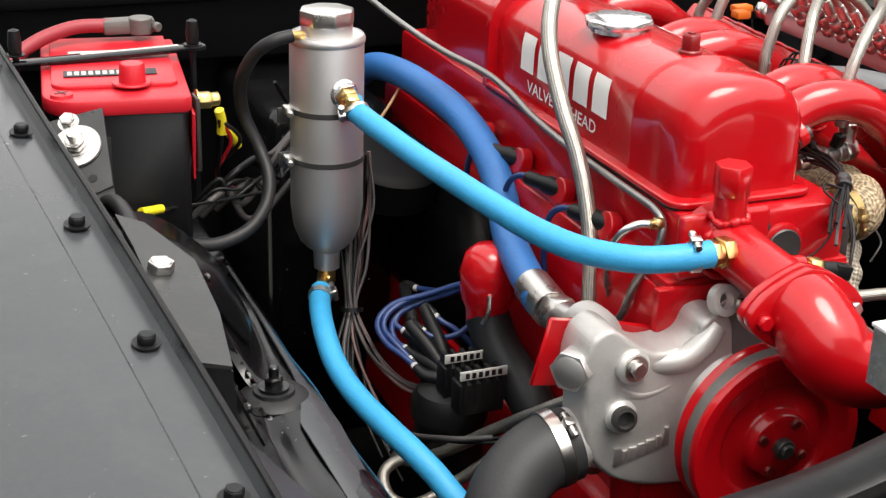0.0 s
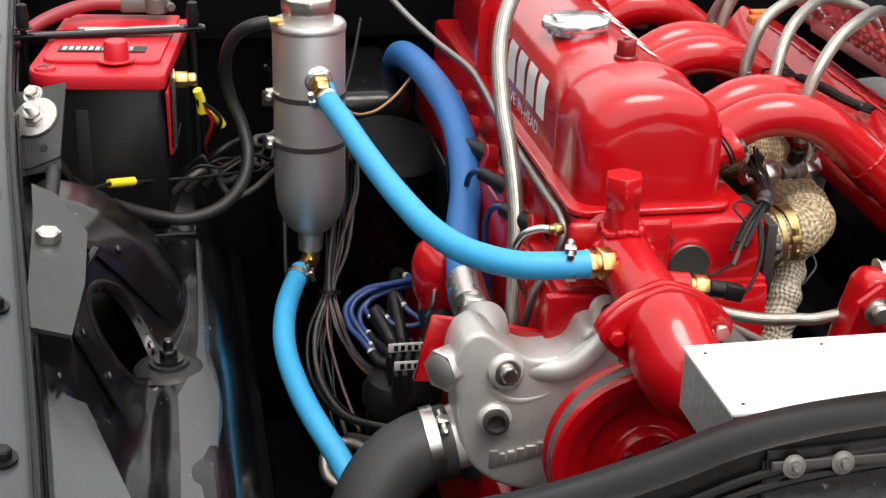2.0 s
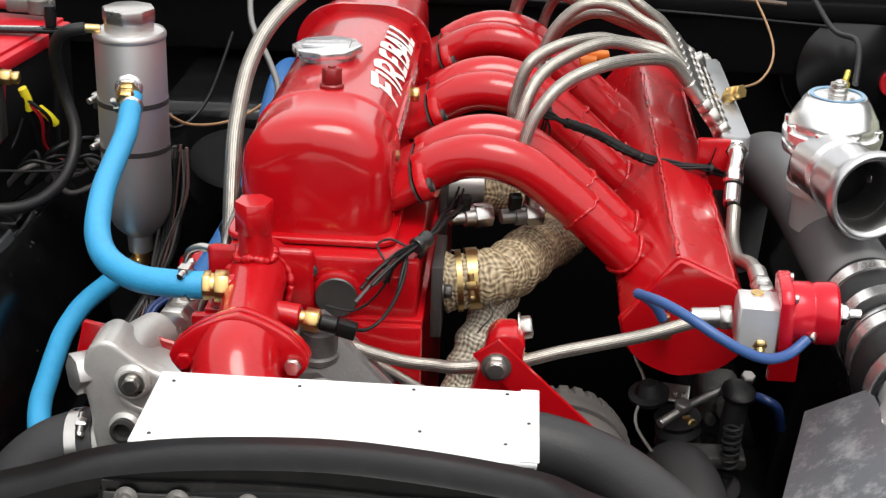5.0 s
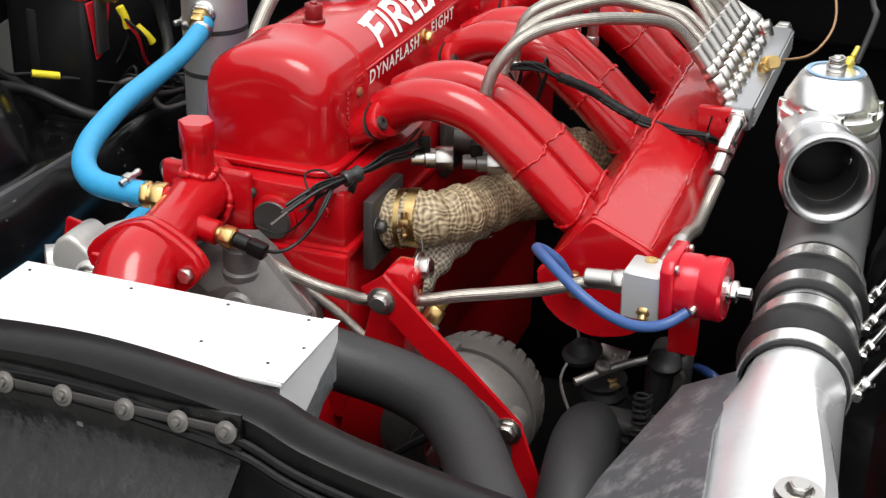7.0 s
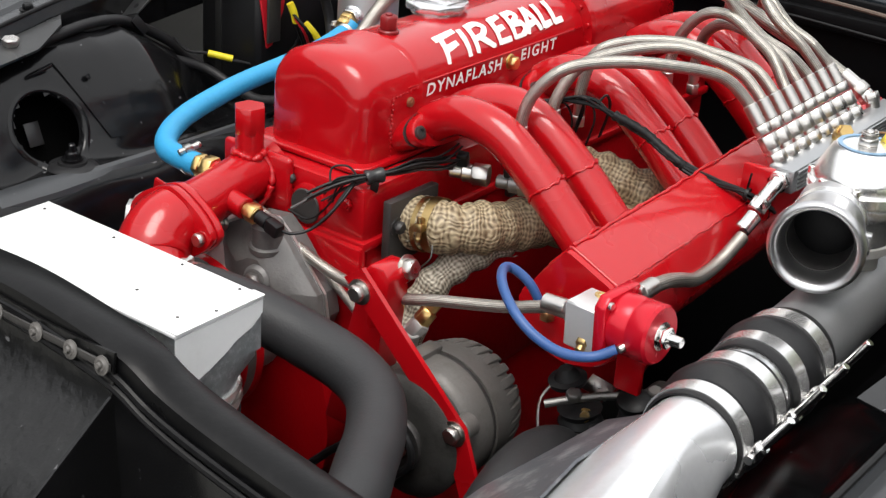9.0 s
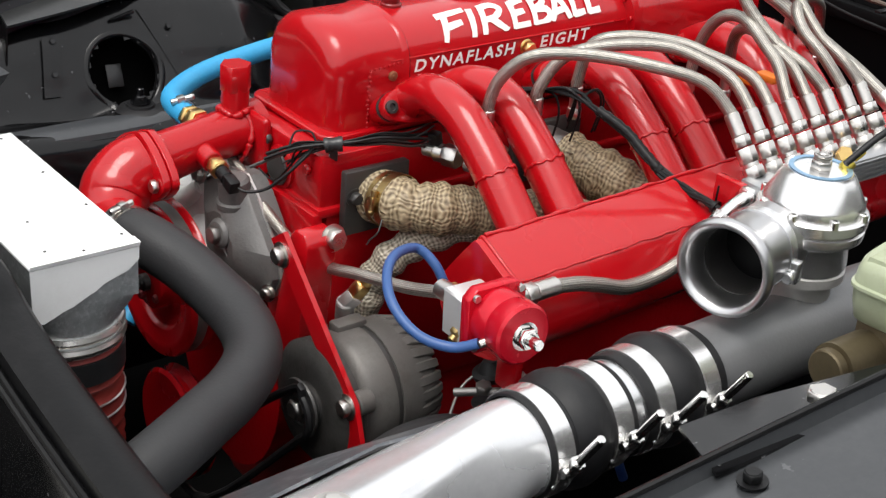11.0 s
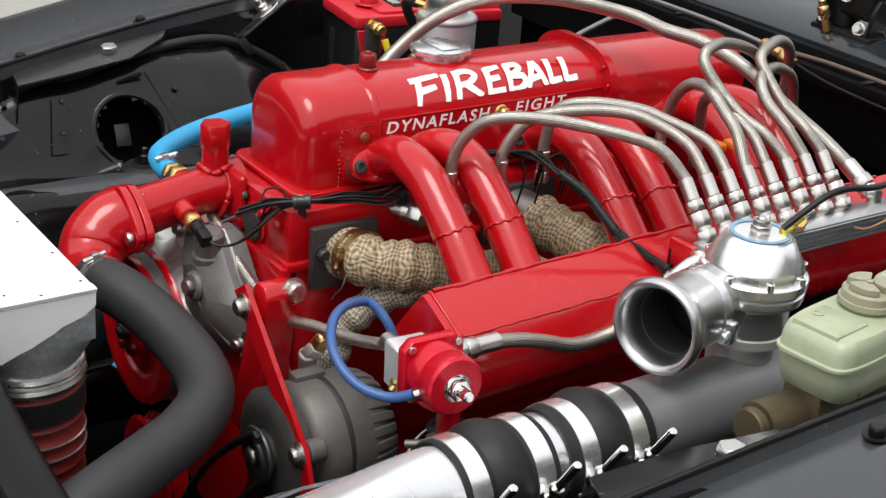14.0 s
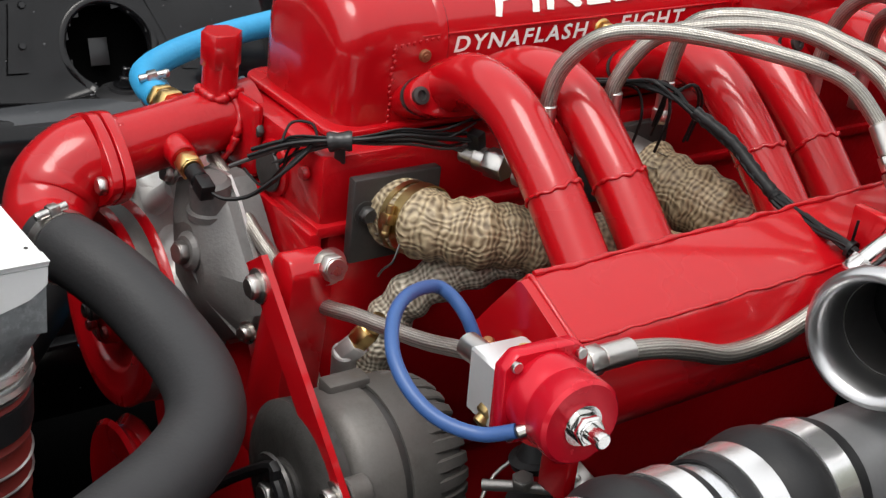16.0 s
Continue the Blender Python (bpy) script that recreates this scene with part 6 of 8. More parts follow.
# ---- braided lines across the front and on the left side ----
hose("front_fuel_line", [(-0.04, 0.0, 0.86), (0.0, -0.002, 0.852), (0.022, -0.004, 0.841), (0.043, -0.005, 0.833), (0.072, -0.006, 0.824), (0.105, -0.008, 0.818), (0.135, -0.014, 0.819), (0.16, -0.024, 0.823), (0.22, -0.024, 0.834), (0.26, -0.02, 0.845), (0.300, -0.016, 0.854), (0.348, -0.012, 0.866), (0.395, -0.008, 0.882), (0.415, -0.006, 0.886)], 0.0068, BRAID, "braided steel fuel line across the engine front", 14)
hose("second_fuel_line", [(0.0, 0.008, 0.84), (0.035, 0.01, 0.82), (0.058, 0.01, 0.811), (0.074, 0.01, 0.803), (0.095, 0.009, 0.792), (0.125, 0.006, 0.775), (0.16, 0.0, 0.75), (0.2, -0.006, 0.71)], 0.0055, BRAID, "thin braided line running down the engine front", 12)
tall = thing("tall_braided_hose", "tall braided steel hose looping over the valve cover", "hose", (-0.1, 0.25, 0.8))
part("hose_body", tube([(0.422, 0.664, 0.984), (0.41, 0.662, 0.991), (0.372, 0.655, 1.011), (0.335, 0.65, 1.026), (0.299, 0.646, 1.041), (0.245, 0.643, 1.063), (0.2, 0.642, 1.073), (0.145, 0.638, 1.08), (0.1, 0.618, 1.084), (0.058, 0.585, 1.098), (0.012, 0.49, 1.117), (-0.045, 0.42, 1.108), (-0.09, 0.37, 1.075), (-0.114, 0.325, 1.03), (-0.121, 0.272, 0.974), (-0.119, 0.230, 0.927), (-0.117, 0.201, 0.875), (-0.119, 0.179, 0.821), (-0.123, 0.166, 0.762), (-0.13, 0.14, 0.69), (-0.17, 0.05, 0.62)], 0.0098, 16, 6), BRAID, tall, angle=70)
part("hose_end", join(cyl((0.436, 0.666, 0.976), (-0.86, -0.1, 0.5), 0.0112, 0.03), hexnut((0.444, 0.667, 0.971), (-0.86, -0.1, 0.5), 0.0132, 0.014), hexnut((0.452, 0.668, 0.963), (-0.75, -0.08, 0.66), 0.0118, 0.012)), STEEL, tall, "zinc plated crimped end")
part("hose_collar", lathe([(0.0098, 0), (0.0125, 0.001), (0.0125, 0.009), (0.0098, 0.01)], aim((-0.1185, 0.182, 0.829), (-0.02, -0.35, -0.94)), 16, closed=True), BLACK_PLASTIC, tall, "black tie round the hose")
side = thing("side_steel_pipe", "bare steel pipe along the head with a tee", "pipe", (-0.1, 0.3, 0.9))
part("pipe", tube([(-0.2, 0.8, 1.01), (-0.177, 0.683, 0.985), (-0.14, 0.6, 0.958), (-0.112, 0.51, 0.947), (-0.105, 0.45, 0.938), (-0.1, 0.38, 0.922), (-0.0985, 0.265, 0.913), (-0.0985, 0.13, 0.911), (-0.097, 0.085, 0.908), (-0.098, 0.066, 0.895), (-0.106, 0.063, 0.868), (-0.119, 0.066, 0.845), (-0.125, 0.072, 0.825), (-0.128, 0.085, 0.79), (-0.128, 0.11, 0.76)], 0.0045, 10, 6), STEEL_DULL, side, angle=70)
part("tee", join(hexhead((-0.098, 0.068, 0.899), (-1, 0, 0.05), 0.0075, 0.01), cyl((-0.107, 0.068, 0.8995), (-1, 0, 0.05), 0.0052, 0.008)), AGED_BRASS, side, "small tarnished tee")
hose("small_steel_pipe", [(-0.112, 0.068, 0.9), (-0.124, 0.073, 0.899), (-0.138, 0.08, 0.889), (-0.142, 0.095, 0.864), (-0.13, 0.12, 0.825), (-0.114, 0.138, 0.788)], 0.0045, STEEL, "small bent steel pipe", 10)
for run in ([(-0.14, 0.03, 0.715), (-0.17, 0.09, 0.69), (-0.193, 0.15, 0.645), (-0.214, 0.22, 0.588), (-0.258, 0.294, 0.522), (-0.287, 0.352, 0.494)], [(-0.13, 0.02, 0.71), (-0.165, 0.08, 0.68), (-0.185, 0.14, 0.63), (-0.2, 0.195, 0.578), (-0.245, 0.245, 0.51), (-0.295, 0.25, 0.485), (-0.325, 0.265, 0.49), (-0.326, 0.29, 0.51), (-0.3, 0.30, 0.52), (-0.27, 0.29, 0.51)]):
    hose("low_braided_line", run, 0.0075, BRAID, "braided line low beside the block", 12)

# ---- idler bracket and strap ----
idl = thing("alternator_bracket", "red painted alternator bracket with adjusting strap", "bracket", (0.25, -0.06, 0.65), shift=(0.004, 0.012, 0.005))
part("wedge", prism([(0.135, -0.66), (0.176, -0.835), (0.184, -0.866), (0.193, -0.876), (0.212, -0.876), (0.221, -0.864), (0.217, -0.83), (0.20, -0.66)], 0.04, Matrix.Translation((0, -0.072, 0)) @ Matrix.Rotation(radians(-90), 4, "X"), 0.004, 2), RED, idl)
S0, S1, S2 = Vector((0.192, -0.084, 0.858)), Vector((0.332, -0.084, 0.727)), Vector((0.372, -0.084, 0.62))
part("strap", loft([[(p.x + a, p.y + b, p.z + c) for a, b, c in ((-0.012, -0.003, -0.009), (0.012, -0.003, 0.009), (0.012, 0.003, 0.009), (-0.012, 0.003, -0.009))] for p in (S0 + (S0 - S1) * 0.07, S0, S0.lerp(S1, 0.5), S1, S1.lerp(S2, 0.5), S2)]), RED, idl)
part("strap_bolt", hexhead((0.193, -0.087, 0.848), (0, -1, 0), 0.0105, 0.008, 0.015), STEEL, idl, "zinc bolt with washer")
part("strap_bolt", hexhead((0.332, -0.087, 0.727), (0, -1, 0), 0.0105, 0.008, 0.015), STEEL, idl, "zinc bolt with washer")
part("back_bolt", hexhead((0.215, -0.035, 0.866), (1, 0, 0.2), 0.012, 0.01, 0.016), STEEL, idl)

# ---- alternator ----
alt = thing("alternator", "grey cast alternator with finned rear and pulley", "alternator", (0.265, -0.02, 0.58), shift=(0.004, 0.012, 0.005))
A0 = Vector((0.266, -0.072, 0.695))
part("front_case", lathe([(0, 0), (0.055, 0), (0.068, 0.006), (0.075, 0.016), (0.075, 0.045), (0, 0.045)], aim(A0 + Vector((0, 0.005, 0)), (0, 1, 0)), 40), ALU_DULL, alt)
part("stator_ring", lathe([(0, 0), (0.073, 0), (0.073, 0.008), (0, 0.012)], aim(A0 + Vector((0, 0.05, 0)), (0, 1, 0)), 40), DARK_STEEL, alt, "dark lamination ring")
part("rear_case", lathe([(0, 0), (0.076, 0), (0.076, 0.024), (0.068, 0.05), (0.058, 0.06), (0, 0.06)], aim(A0 + Vector((0, 0.057, 0)), (0, 1, 0)), 40), ALU_DULL, alt)
for k in range(28):
    a = 2 * math.pi * k / 28
    m = Matrix.Translation(A0 + Vector((0, 0.085, 0))) @ Matrix.Rotation(a, 4, "Y")
    part("fin", loft([[m @ Vector((s * w, y, r)) for s, r in ((-1, r0), (1, r0), (1, r1 - 0.0015), (0.75, r1), (-0.75, r1), (-1, r1 - 0.0015))] for y, w, r0, r1 in ((-0.004, 0.0058, 0.06, 0.0757), (0.004, 0.0058, 0.06, 0.076), (0.024, 0.0054, 0.055, 0.0705), (0.0335, 0.005, 0.05, 0.064))]), ALU_DULL, alt)
part("fan", lathe([(0.02, 0.003), (0.05, 0.0), (0.066, 0.002), (0.0745, 0.009), (0.0735, 0.026), (0.02, 0.026)], aim(A0 + Vector((0, -0.022, 0)), (0, 1, 0)), 44, closed=True), OILY_GREY, alt, "dark grimy fan shroud")
part("pulley", lathe([(0, 0.004), (0.016, 0.004), (0.02, 0), (0.034, 0), (0.035, 0.003), (0.026, 0.01), (0.026, 0.013), (0.035, 0.02), (0.034, 0.023), (0, 0.023)], aim(A0 + Vector((0, -0.034, 0)), (0, 1, 0)), 36), DARK_STEEL, alt)
part("pulley_nut", hexhead(A0 + Vector((0, -0.031, 0)), (0, -1, 0), 0.0125, 0.01, 0.018), STEEL, alt)
part("ear", join(cyl((0.332, -0.078, 0.727), (0, 1, 0), 0.014, 0.02), rbox(0.295, 0.335, -0.075, -0.06, 0.69, 0.73, 0.004)), ALU_DULL, alt)
part("clip", rbox(0.235, 0.255, -0.05, -0.01, 0.762, 0.776, 0.003), ALU_DULL, alt)
part("plug_fitting", join(cyl((0.195, 0.0, 0.74), (0.3, -0.2, 0.8), 0.011, 0.04), hexhead((0.205, -0.007, 0.77), (0.4, 0.3, 0.6), 0.012, 0.02)), ALU_CAST, alt)
part("brass_elbow", join(hexhead((0.213, 0.0, 0.785), (0.4, 0.4, 0.8), 0.011, 0.018), cyl((0.22, 0.008, 0.80), (0.4, 0.4, 0.8), 0.008, 0.015)), BRASS, alt)
belt = solo("drive_belt", tube([(0.266 + 0.031 * math.cos(a), -0.0975, 0.695 + 0.031 * math.sin(a)) for a in [radians(d) for d in range(-60, 91, 30)]] + [(0.15, -0.0975, 0.62), (0.05, -0.0975, 0.48), (-0.02, -0.0975, 0.45), (0.08, -0.0975, 0.46), (0.266 + 0.031 * math.cos(radians(-60)), -0.0975, 0.695 + 0.031 * math.sin(radians(-60)))], 0.005, 8, 4), RUBBER, "black rubber drive belt", "belt")
solo("crank_pulley", lathe([(0, 0), (0.07, 0), (0.075, 0.004), (0.066, 0.012), (0.066, 0.018), (0.075, 0.026), (0.072, 0.03), (0, 0.03)], aim((0.0, -0.112, 0.53), (0, 1, 0)), 40), RED, "red crank pulley low on the engine front", "pulley")

# ---- charge pipe with couplers, clamps and blow-off valve ----
AX = [Vector((0.611, -0.12, 0.845)), Vector((0.608, -0.05, 0.845)), Vector((0.605, 0.05, 0.845)), Vector((0.602, 0.14, 0.845)), Vector((0.596, 0.3, 0.842)), Vector((0.59, 0.5, 0.834))]
pipe = thing("charge_pipe", "grey coated charge pipe running back past the engine", "pipe", (0.59, 0.5, 0.75))
part("pipe_body", tube([AX[3], AX[4], AX[5], (0.58, 0.72, 0.8), (0.58, 0.9, 0.7), (0.58, 0.96, 0.55)], 0.047, 36, 8), PIPE_GREY, pipe, angle=60)
mid = solo("joint_pipe", tube([AX[1], AX[2], AX[3]], 0.0475, 36), ALU_POLISHED, "short polished pipe between two couplers", "pipe")


def axis_at(y):
    ys = [p.y for p in AX]
    return Vector((float(np.interp(y, ys, [p.x for p in AX])), y, float(np.interp(y, ys, [p.z for p in AX]))))


for y in (-0.03, 0.095):
    c = thing("silicone_coupler", "black silicone hump coupler under two clamps", "coupler", axis_at(y), "couplers")
    m = aim(axis_at(y), (-0.03, 1, 0))
    part("hump", lathe([(0.0485, -0.022), (0.0515, -0.022), (0.054, -0.016), (0.0575, -0.008), (0.0585, 0.0), (0.0575, 0.008), (0.054, 0.016), (0.0515, 0.022), (0.0485, 0.022)], m, 44, closed=True), RUBBER, c, "raised rubber hump", angle=60)
    for e in (-1, 1):
        part("cuff", lathe([(0.0482, 0.0222 * e), (0.0512, 0.0222 * e), (0.0512, 0.052 * e), (0.0505, 0.055 * e), (0.0482, 0.055 * e)], m, 44, closed=True), RUBBER, c, angle=60)
for y in (-0.069, 0.006, 0.063, 0.127):
    p = axis_at(y)
    cl = thing("band_clamp", "bright steel T-bolt clamp", "clamp", p, "band clamps")
    part("band", lathe([(0.0515, -0.0105), (0.0535, -0.0105), (0.0535, 0.0105), (0.0515, 0.0105)], aim(p, (-0.03, 1, 0)), 44, closed=True), MIRROR_ALU, cl)
    q = p + Vector((0.06, 0, 0.006))
    t = Vector((0.5, 0.06, 0.86)).normalized()
    part("saddle", join(cyl(q - t * 0.03 - Vector((0, 0.009, 0)), (0, 1, 0), 0.006, 0.018), cyl(q - t * 0.004 - Vector((0, 0.009, 0)), (0, 1, 0), 0.006, 0.018)), CHROME, cl)
    part("t_bolt", join(cyl(q - t * 0.04, t, 0.0045, 0.094, 0.0008, 14), hexhead(q + t * 0.004, t, 0.008, 0.009), cyl(q - t * 0.004, t, 0.0065, 0.01, 0.001, 14)), CHROME, cl, "threaded T-bolt with nut")

duct = thing("intercooler_duct", "polished aluminium duct from pipe to intercooler", "duct", (0.57, -0.3, 0.6))
base = AX[0]
rings = []
front_sec = [(0.68, 0.70), (0.68, 0.84), (0.675, 0.868), (0.663, 0.88), (0.633, 0.881), (0.593, 0.866), (0.488, 0.785), (0.418, 0.74), (0.408, 0.66), (0.428, 0.62), (0.668, 0.62)]


pts, way, tot = [], [], 0.0
for (a, b), m in zip(zip(front_sec, front_sec[1:] + front_sec[:1]), (5, 2, 2, 3, 3, 4, 3, 3, 2, 7, 3)):
    for k in range(m):
        pts.append(Vector(a).lerp(Vector(b), k / m))
        way.append(tot + (Vector(b) - Vector(a)).length * k / m)
    tot += (Vector(b) - Vector(a)).length
top_way = way[12]
circ = [Vector((base.x + 0.0475 * math.cos(math.pi / 2 + 2 * math.pi * (w - top_way) / tot), base.z + 0.0475 * math.sin(math.pi / 2 + 2 * math.pi * (w - top_way) / tot))) for w in way]
for y, w in ((-0.06, 0.0), (-0.10, 0.0), (-0.125, 0.1), (-0.16, 0.3), (-0.2, 0.52), (-0.27, 0.85), (-0.33, 1.0), (-0.42, 1.0)):
    rings.append([(c.lerp(p, w).x, y, c.lerp(p, w).y) for c, p in zip(circ, pts)])
part("duct_body", loft(rings, caps=False), DUCT_ALU, duct, angle=30)
part("side_web", sheet([[(0.504, -0.055, 0.812), (0.56, -0.07, 0.85)], [(0.46, -0.2, 0.785), (0.556, -0.2, 0.858)], [(0.425, -0.36, 0.745), (0.572, -0.36, 0.852)]], 0.003), mat("scratched_aluminium", (0.12, 0.128, 0.14), 0.34, 0.4, 0.2, 16, 140, 0.06, dirt=(0.8, 0.8, 0.8), dirt_amount=0.35, rvar=0.12, waves=0.06), duct, "scratched aluminium flat web")
part("duct_bolt", join(lathe([(0.010, 0), (0.02, 0), (0.019, 0.006), (0.012, 0.007)], aim((0.64, -0.304, 0.879), (0.05, 0, 1)), 24, closed=True), hexhead((0.64, -0.304, 0.882), (0.05, 0, 1), 0.01, 0.009)), STEEL, duct, "steel bolt in a welded boss")

bov = thing("blow_off_valve", "polished aluminium blow-off valve with a flared outlet", "valve", (0.583, 0.31, 0.87), shift=(-0.004, 0.018, -0.002))
B = Vector((0.583, 0.312, 0.0))
part("base_tube", lathe([(0, 0.86), (0.036, 0.86), (0.036, 0.905), (0.046, 0.908), (0.046, 0.918), (0.04, 0.921), (0, 0.921)], Matrix.Translation(B), 36), ALU_CAST, bov)
part("valve_body", lathe([(0, 0.918), (0.044, 0.918), (0.046, 0.925), (0.044, 0.95), (0.048, 0.956), (0.056, 0.958), (0.057, 0.962), (0.057, 0.968), (0.054, 0.970), (0.054, 0.973), (0.0585, 0.974), (0.0585, 0.983), (0.056, 0.985), (0, 0.985)], Matrix.Translation(B), 44), MIRROR_ALU, bov, angle=50)
part("dome", lathe([(0, 0.984), (0.0515, 0.984), (0.0525, 0.986), (0.0525, 0.994), (0.051, 0.997), (0.0385, 1.0205), (0.036, 1.0225), (0.034, 1.026), (0, 1.027)], Matrix.Translation(B), 44), MIRROR_ALU, bov, angle=30)
part("blue_ring", lathe([(0.0275, 1.0265), (0.0325, 1.0265), (0.0325, 1.0275), (0.0275, 1.0275)], Matrix.Translation(B), 36, closed=True), BLUE_TINT, bov, "pale blue ring label")
part("top_nut", join(hexhead(B + Vector((0, 0, 1.027)), (0, 0, 1), 0.0115, 0.008), cyl(B + Vector((0, 0, 1.034)), (0, 0, 1), 0.005, 0.01)), STEEL, bov)
part("vacuum_nipple", join(hexhead(B + Vector((0.01, 0.024, 1.024)), (0.3, 0.6, 0.7), 0.007, 0.012), cyl(B + Vector((0.014, 0.033, 1.034)), (0.3, 0.6, 0.7), 0.0035, 0.015)), mat("yellow_brass", (0.75, 0.6, 0.1), 0.35, 0.7), bov)
for k in range(8):
    a = 2 * math.pi * k / 8 + 0.3
    part("cap_screw", lathe([(0, 0), (0.0046, 0), (0.0046, 0.0085), (0.004, 0.0092), (0.0026, 0.0092), (0.0024, 0.004), (0, 0.004)], Matrix.Translation(B + Vector((0.0545 * math.cos(a), 0.0545 * math.sin(a), 0.983))), 14), CHROME, bov, "socket head screw")
part("coil_spring", tube([B + Vector((0.0085 * math.cos(0.8 * k), 0.0085 * math.sin(0.8 * k), 1.0285 + 0.00042 * k)) for k in range(34)], 0.0013, 6, 2), STEEL, bov, "small coil spring on the adjuster")
BD = Vector((0.26, -0.965, 0.03)).normalized()
C = Vector((0.603, 0.157, 0.957))
part("outlet_bell", lathe([(0.0362, -0.13), (0.0362, -0.045), (0.0372, -0.02), (0.0405, -0.006), (0.0455, 0.0008), (0.049, 0.0), (0.0515, -0.005), (0.0512, -0.011), (0.048, -0.0155), (0.0435, -0.02), (0.041, -0.035), (0.04, -0.13)], aim(C, BD), 48, closed=True), mat("turned_aluminium", (0.58, 0.58, 0.585), 0.32, 1.0, 0.06, 20, 220, 0.03, rvar=0.06), bov, "polished flared outlet", angle=70)
# lining and valve are coloured dark to paint the outlet's inner shade
part("bore", lathe([(0.0352, 0), (0.036, 0), (0.036, 0.078), (0.0352, 0.078)], aim(C - BD * 0.11, BD), 40, closed=True), DARK_STEEL, bov, "dark sleeve painting the shade inside the outlet")
part("valve_seat", lathe([(0, 0), (0.036, 0), (0.036, 0.004), (0.022, 0.008), (0, 0.005)], aim(C - BD * 0.085, BD), 30), BLACK_PLASTIC, bov, "valve inside the outlet, blackened for shade")
part("outlet_clamp", join(lathe([(0.038, 0), (0.042, 0), (0.042, 0.014), (0.038, 0.014)], aim(C - BD * 0.085, BD), 40, closed=True), rbox(-0.008, 0.008, -0.012, 0.012, 0, 0.014, 0.002, m=aim(C - BD * 0.085 + Vector((0.04, 0.012, -0.012)), BD)), hexhead(C - BD * 0.07 + Vector((0.041, 0.012, -0.016)), BD, 0.007, 0.006)), ALU_POLISHED, bov)

# ---- brake master cylinder and reservoir ----
res = thing("brake_reservoir", "yellowed translucent brake fluid reservoir on its cylinder", "reservoir", (0.72, 0.3, 0.88), shift=(0.01, 0.018, 0.003))
RM = Matrix.Translation((0.722, 0.30, 0.0)) @ Matrix.Rotation(radians(8), 4, "Z")
def tank_ring(z, k, e=0.32):
    ring = []
    for i in range(40):
        a = 2 * math.pi * i / 40
        c, s = math.cos(a), math.sin(a)
        ring.append(RM @ Vector((k * 0.043 * math.copysign(abs(c) ** e, c), k * 0.1 * math.copysign(abs(s) ** e, s) + 0.015, z)))
    return ring


part("reservoir_body", loft([tank_ring(z, k) for z, k in ((0.932, 0.84), (0.936, 0.9), (0.955, 0.96), (0.972, 0.985))]), RESERVOIR, res, angle=40)
part("seam", loft([tank_ring(z, k) for z, k in ((0.971, 1.0), (0.972, 1.02), (0.975, 1.02), (0.976, 1.0))]), RESERVOIR, res, "moulded seam", angle=40)
part("upper_shell", loft([tank_ring(z, k) for z, k in ((0.975, 0.985), (0.988, 0.97), (0.996, 0.93), (1.0, 0.86))]), RESERVOIR, res, angle=40)
part("rear_chamber", loft([[RM @ Vector((0.006 + 0.033 * k * math.copysign(abs(math.cos(a)) ** 0.5, math.cos(a)), 0.077 + 0.036 * k * math.copysign(abs(math.sin(a)) ** 0.5, math.sin(a)), z)) for a in [2 * math.pi * i / 28 for i in range(28)]] for z, k in ((0.985, 1.0), (1.008, 0.97), (1.016, 0.9), (1.02, 0.76))]), RESERVOIR, res, "raised rear chamber", angle=50)
part("level_step", loft([[RM @ Vector((x, y, z)) for x, y in ((-0.03 + i, -0.075 + i), (0.024 - i, -0.075 + i), (0.024 - i, -0.02 - i), (-0.03 + i, -0.02 - i))] for z, i in ((0.992, 0.0), (1.002, 0.002), (1.004, 0.005))]), RESERVOIR, res, angle=40)
part("moulded_mark", lathe([(0.004, 0), (0.0055, 0.0), (0.0055, 0.001), (0.004, 0.001)], RM @ Matrix.Translation((-0.018, -0.048, 1.004)), 18, closed=True), RESERVOIR, res)
part("neck", lathe([(0, 0.995), (0.0235, 0.995), (0.0235, 1.008), (0, 1.008)], Matrix.Translation((0.715, 0.315, 0)), 28), RESERVOIR, res)
AGED_CAP = mat("aged_cap", (0.3, 0.29, 0.2), 0.42, 0, 0.25, 30, 200, 0.08)
capm = Matrix.Translation((0.715, 0.315, 0.006))
cap = part("cap", lathe([(0, 0.998), (0.0285, 0.998), (0.0285, 1.0035), (0.0265, 1.004), (0.026, 1.0115), (0.0235, 1.0135), (0, 1.0135)], capm, 36), AGED_CAP, res, "aged screw cap")
for a0, a1 in ((0.15, 1.75), (2.2, 3.75), (4.25, 5.85)):
    arc = [a0 + (a1 - a0) * k / 8 for k in range(9)]
    part("cap_crown", prism([(0.0225 * math.cos(a), 0.0225 * math.sin(a)) for a in arc] + [(0.004 * math.cos(a), 0.004 * math.sin(a)) for a in arc[::-4]], 0.0075, capm @ Matrix.Translation((0, 0, 1.0135)), 0.0008), AGED_CAP, cap, "raised crown of the cap")
part("cap_stud", lathe([(0, 0), (0.003, 0), (0.0028, 0.002), (0, 0.0025)], capm @ Matrix.Translation((0.002, -0.004, 1.021)), 12), STEEL, cap)
part("master_cylinder", join(tube([(0.72, 0.18, 0.903), (0.72, 0.42, 0.903)], 0.024, 24), cyl((0.72, 0.18, 0.903), (0, -1, 0), 0.02, 0.012), rbox(0.70, 0.75, 0.23, 0.28, 0.875, 0.936, 0.006)), mat("yellow_zinc", (0.12, 0.095, 0.055), 0.45, 0.6, 0.4, 30, 200, 0.1), res, "yellow zinc master cylinder")
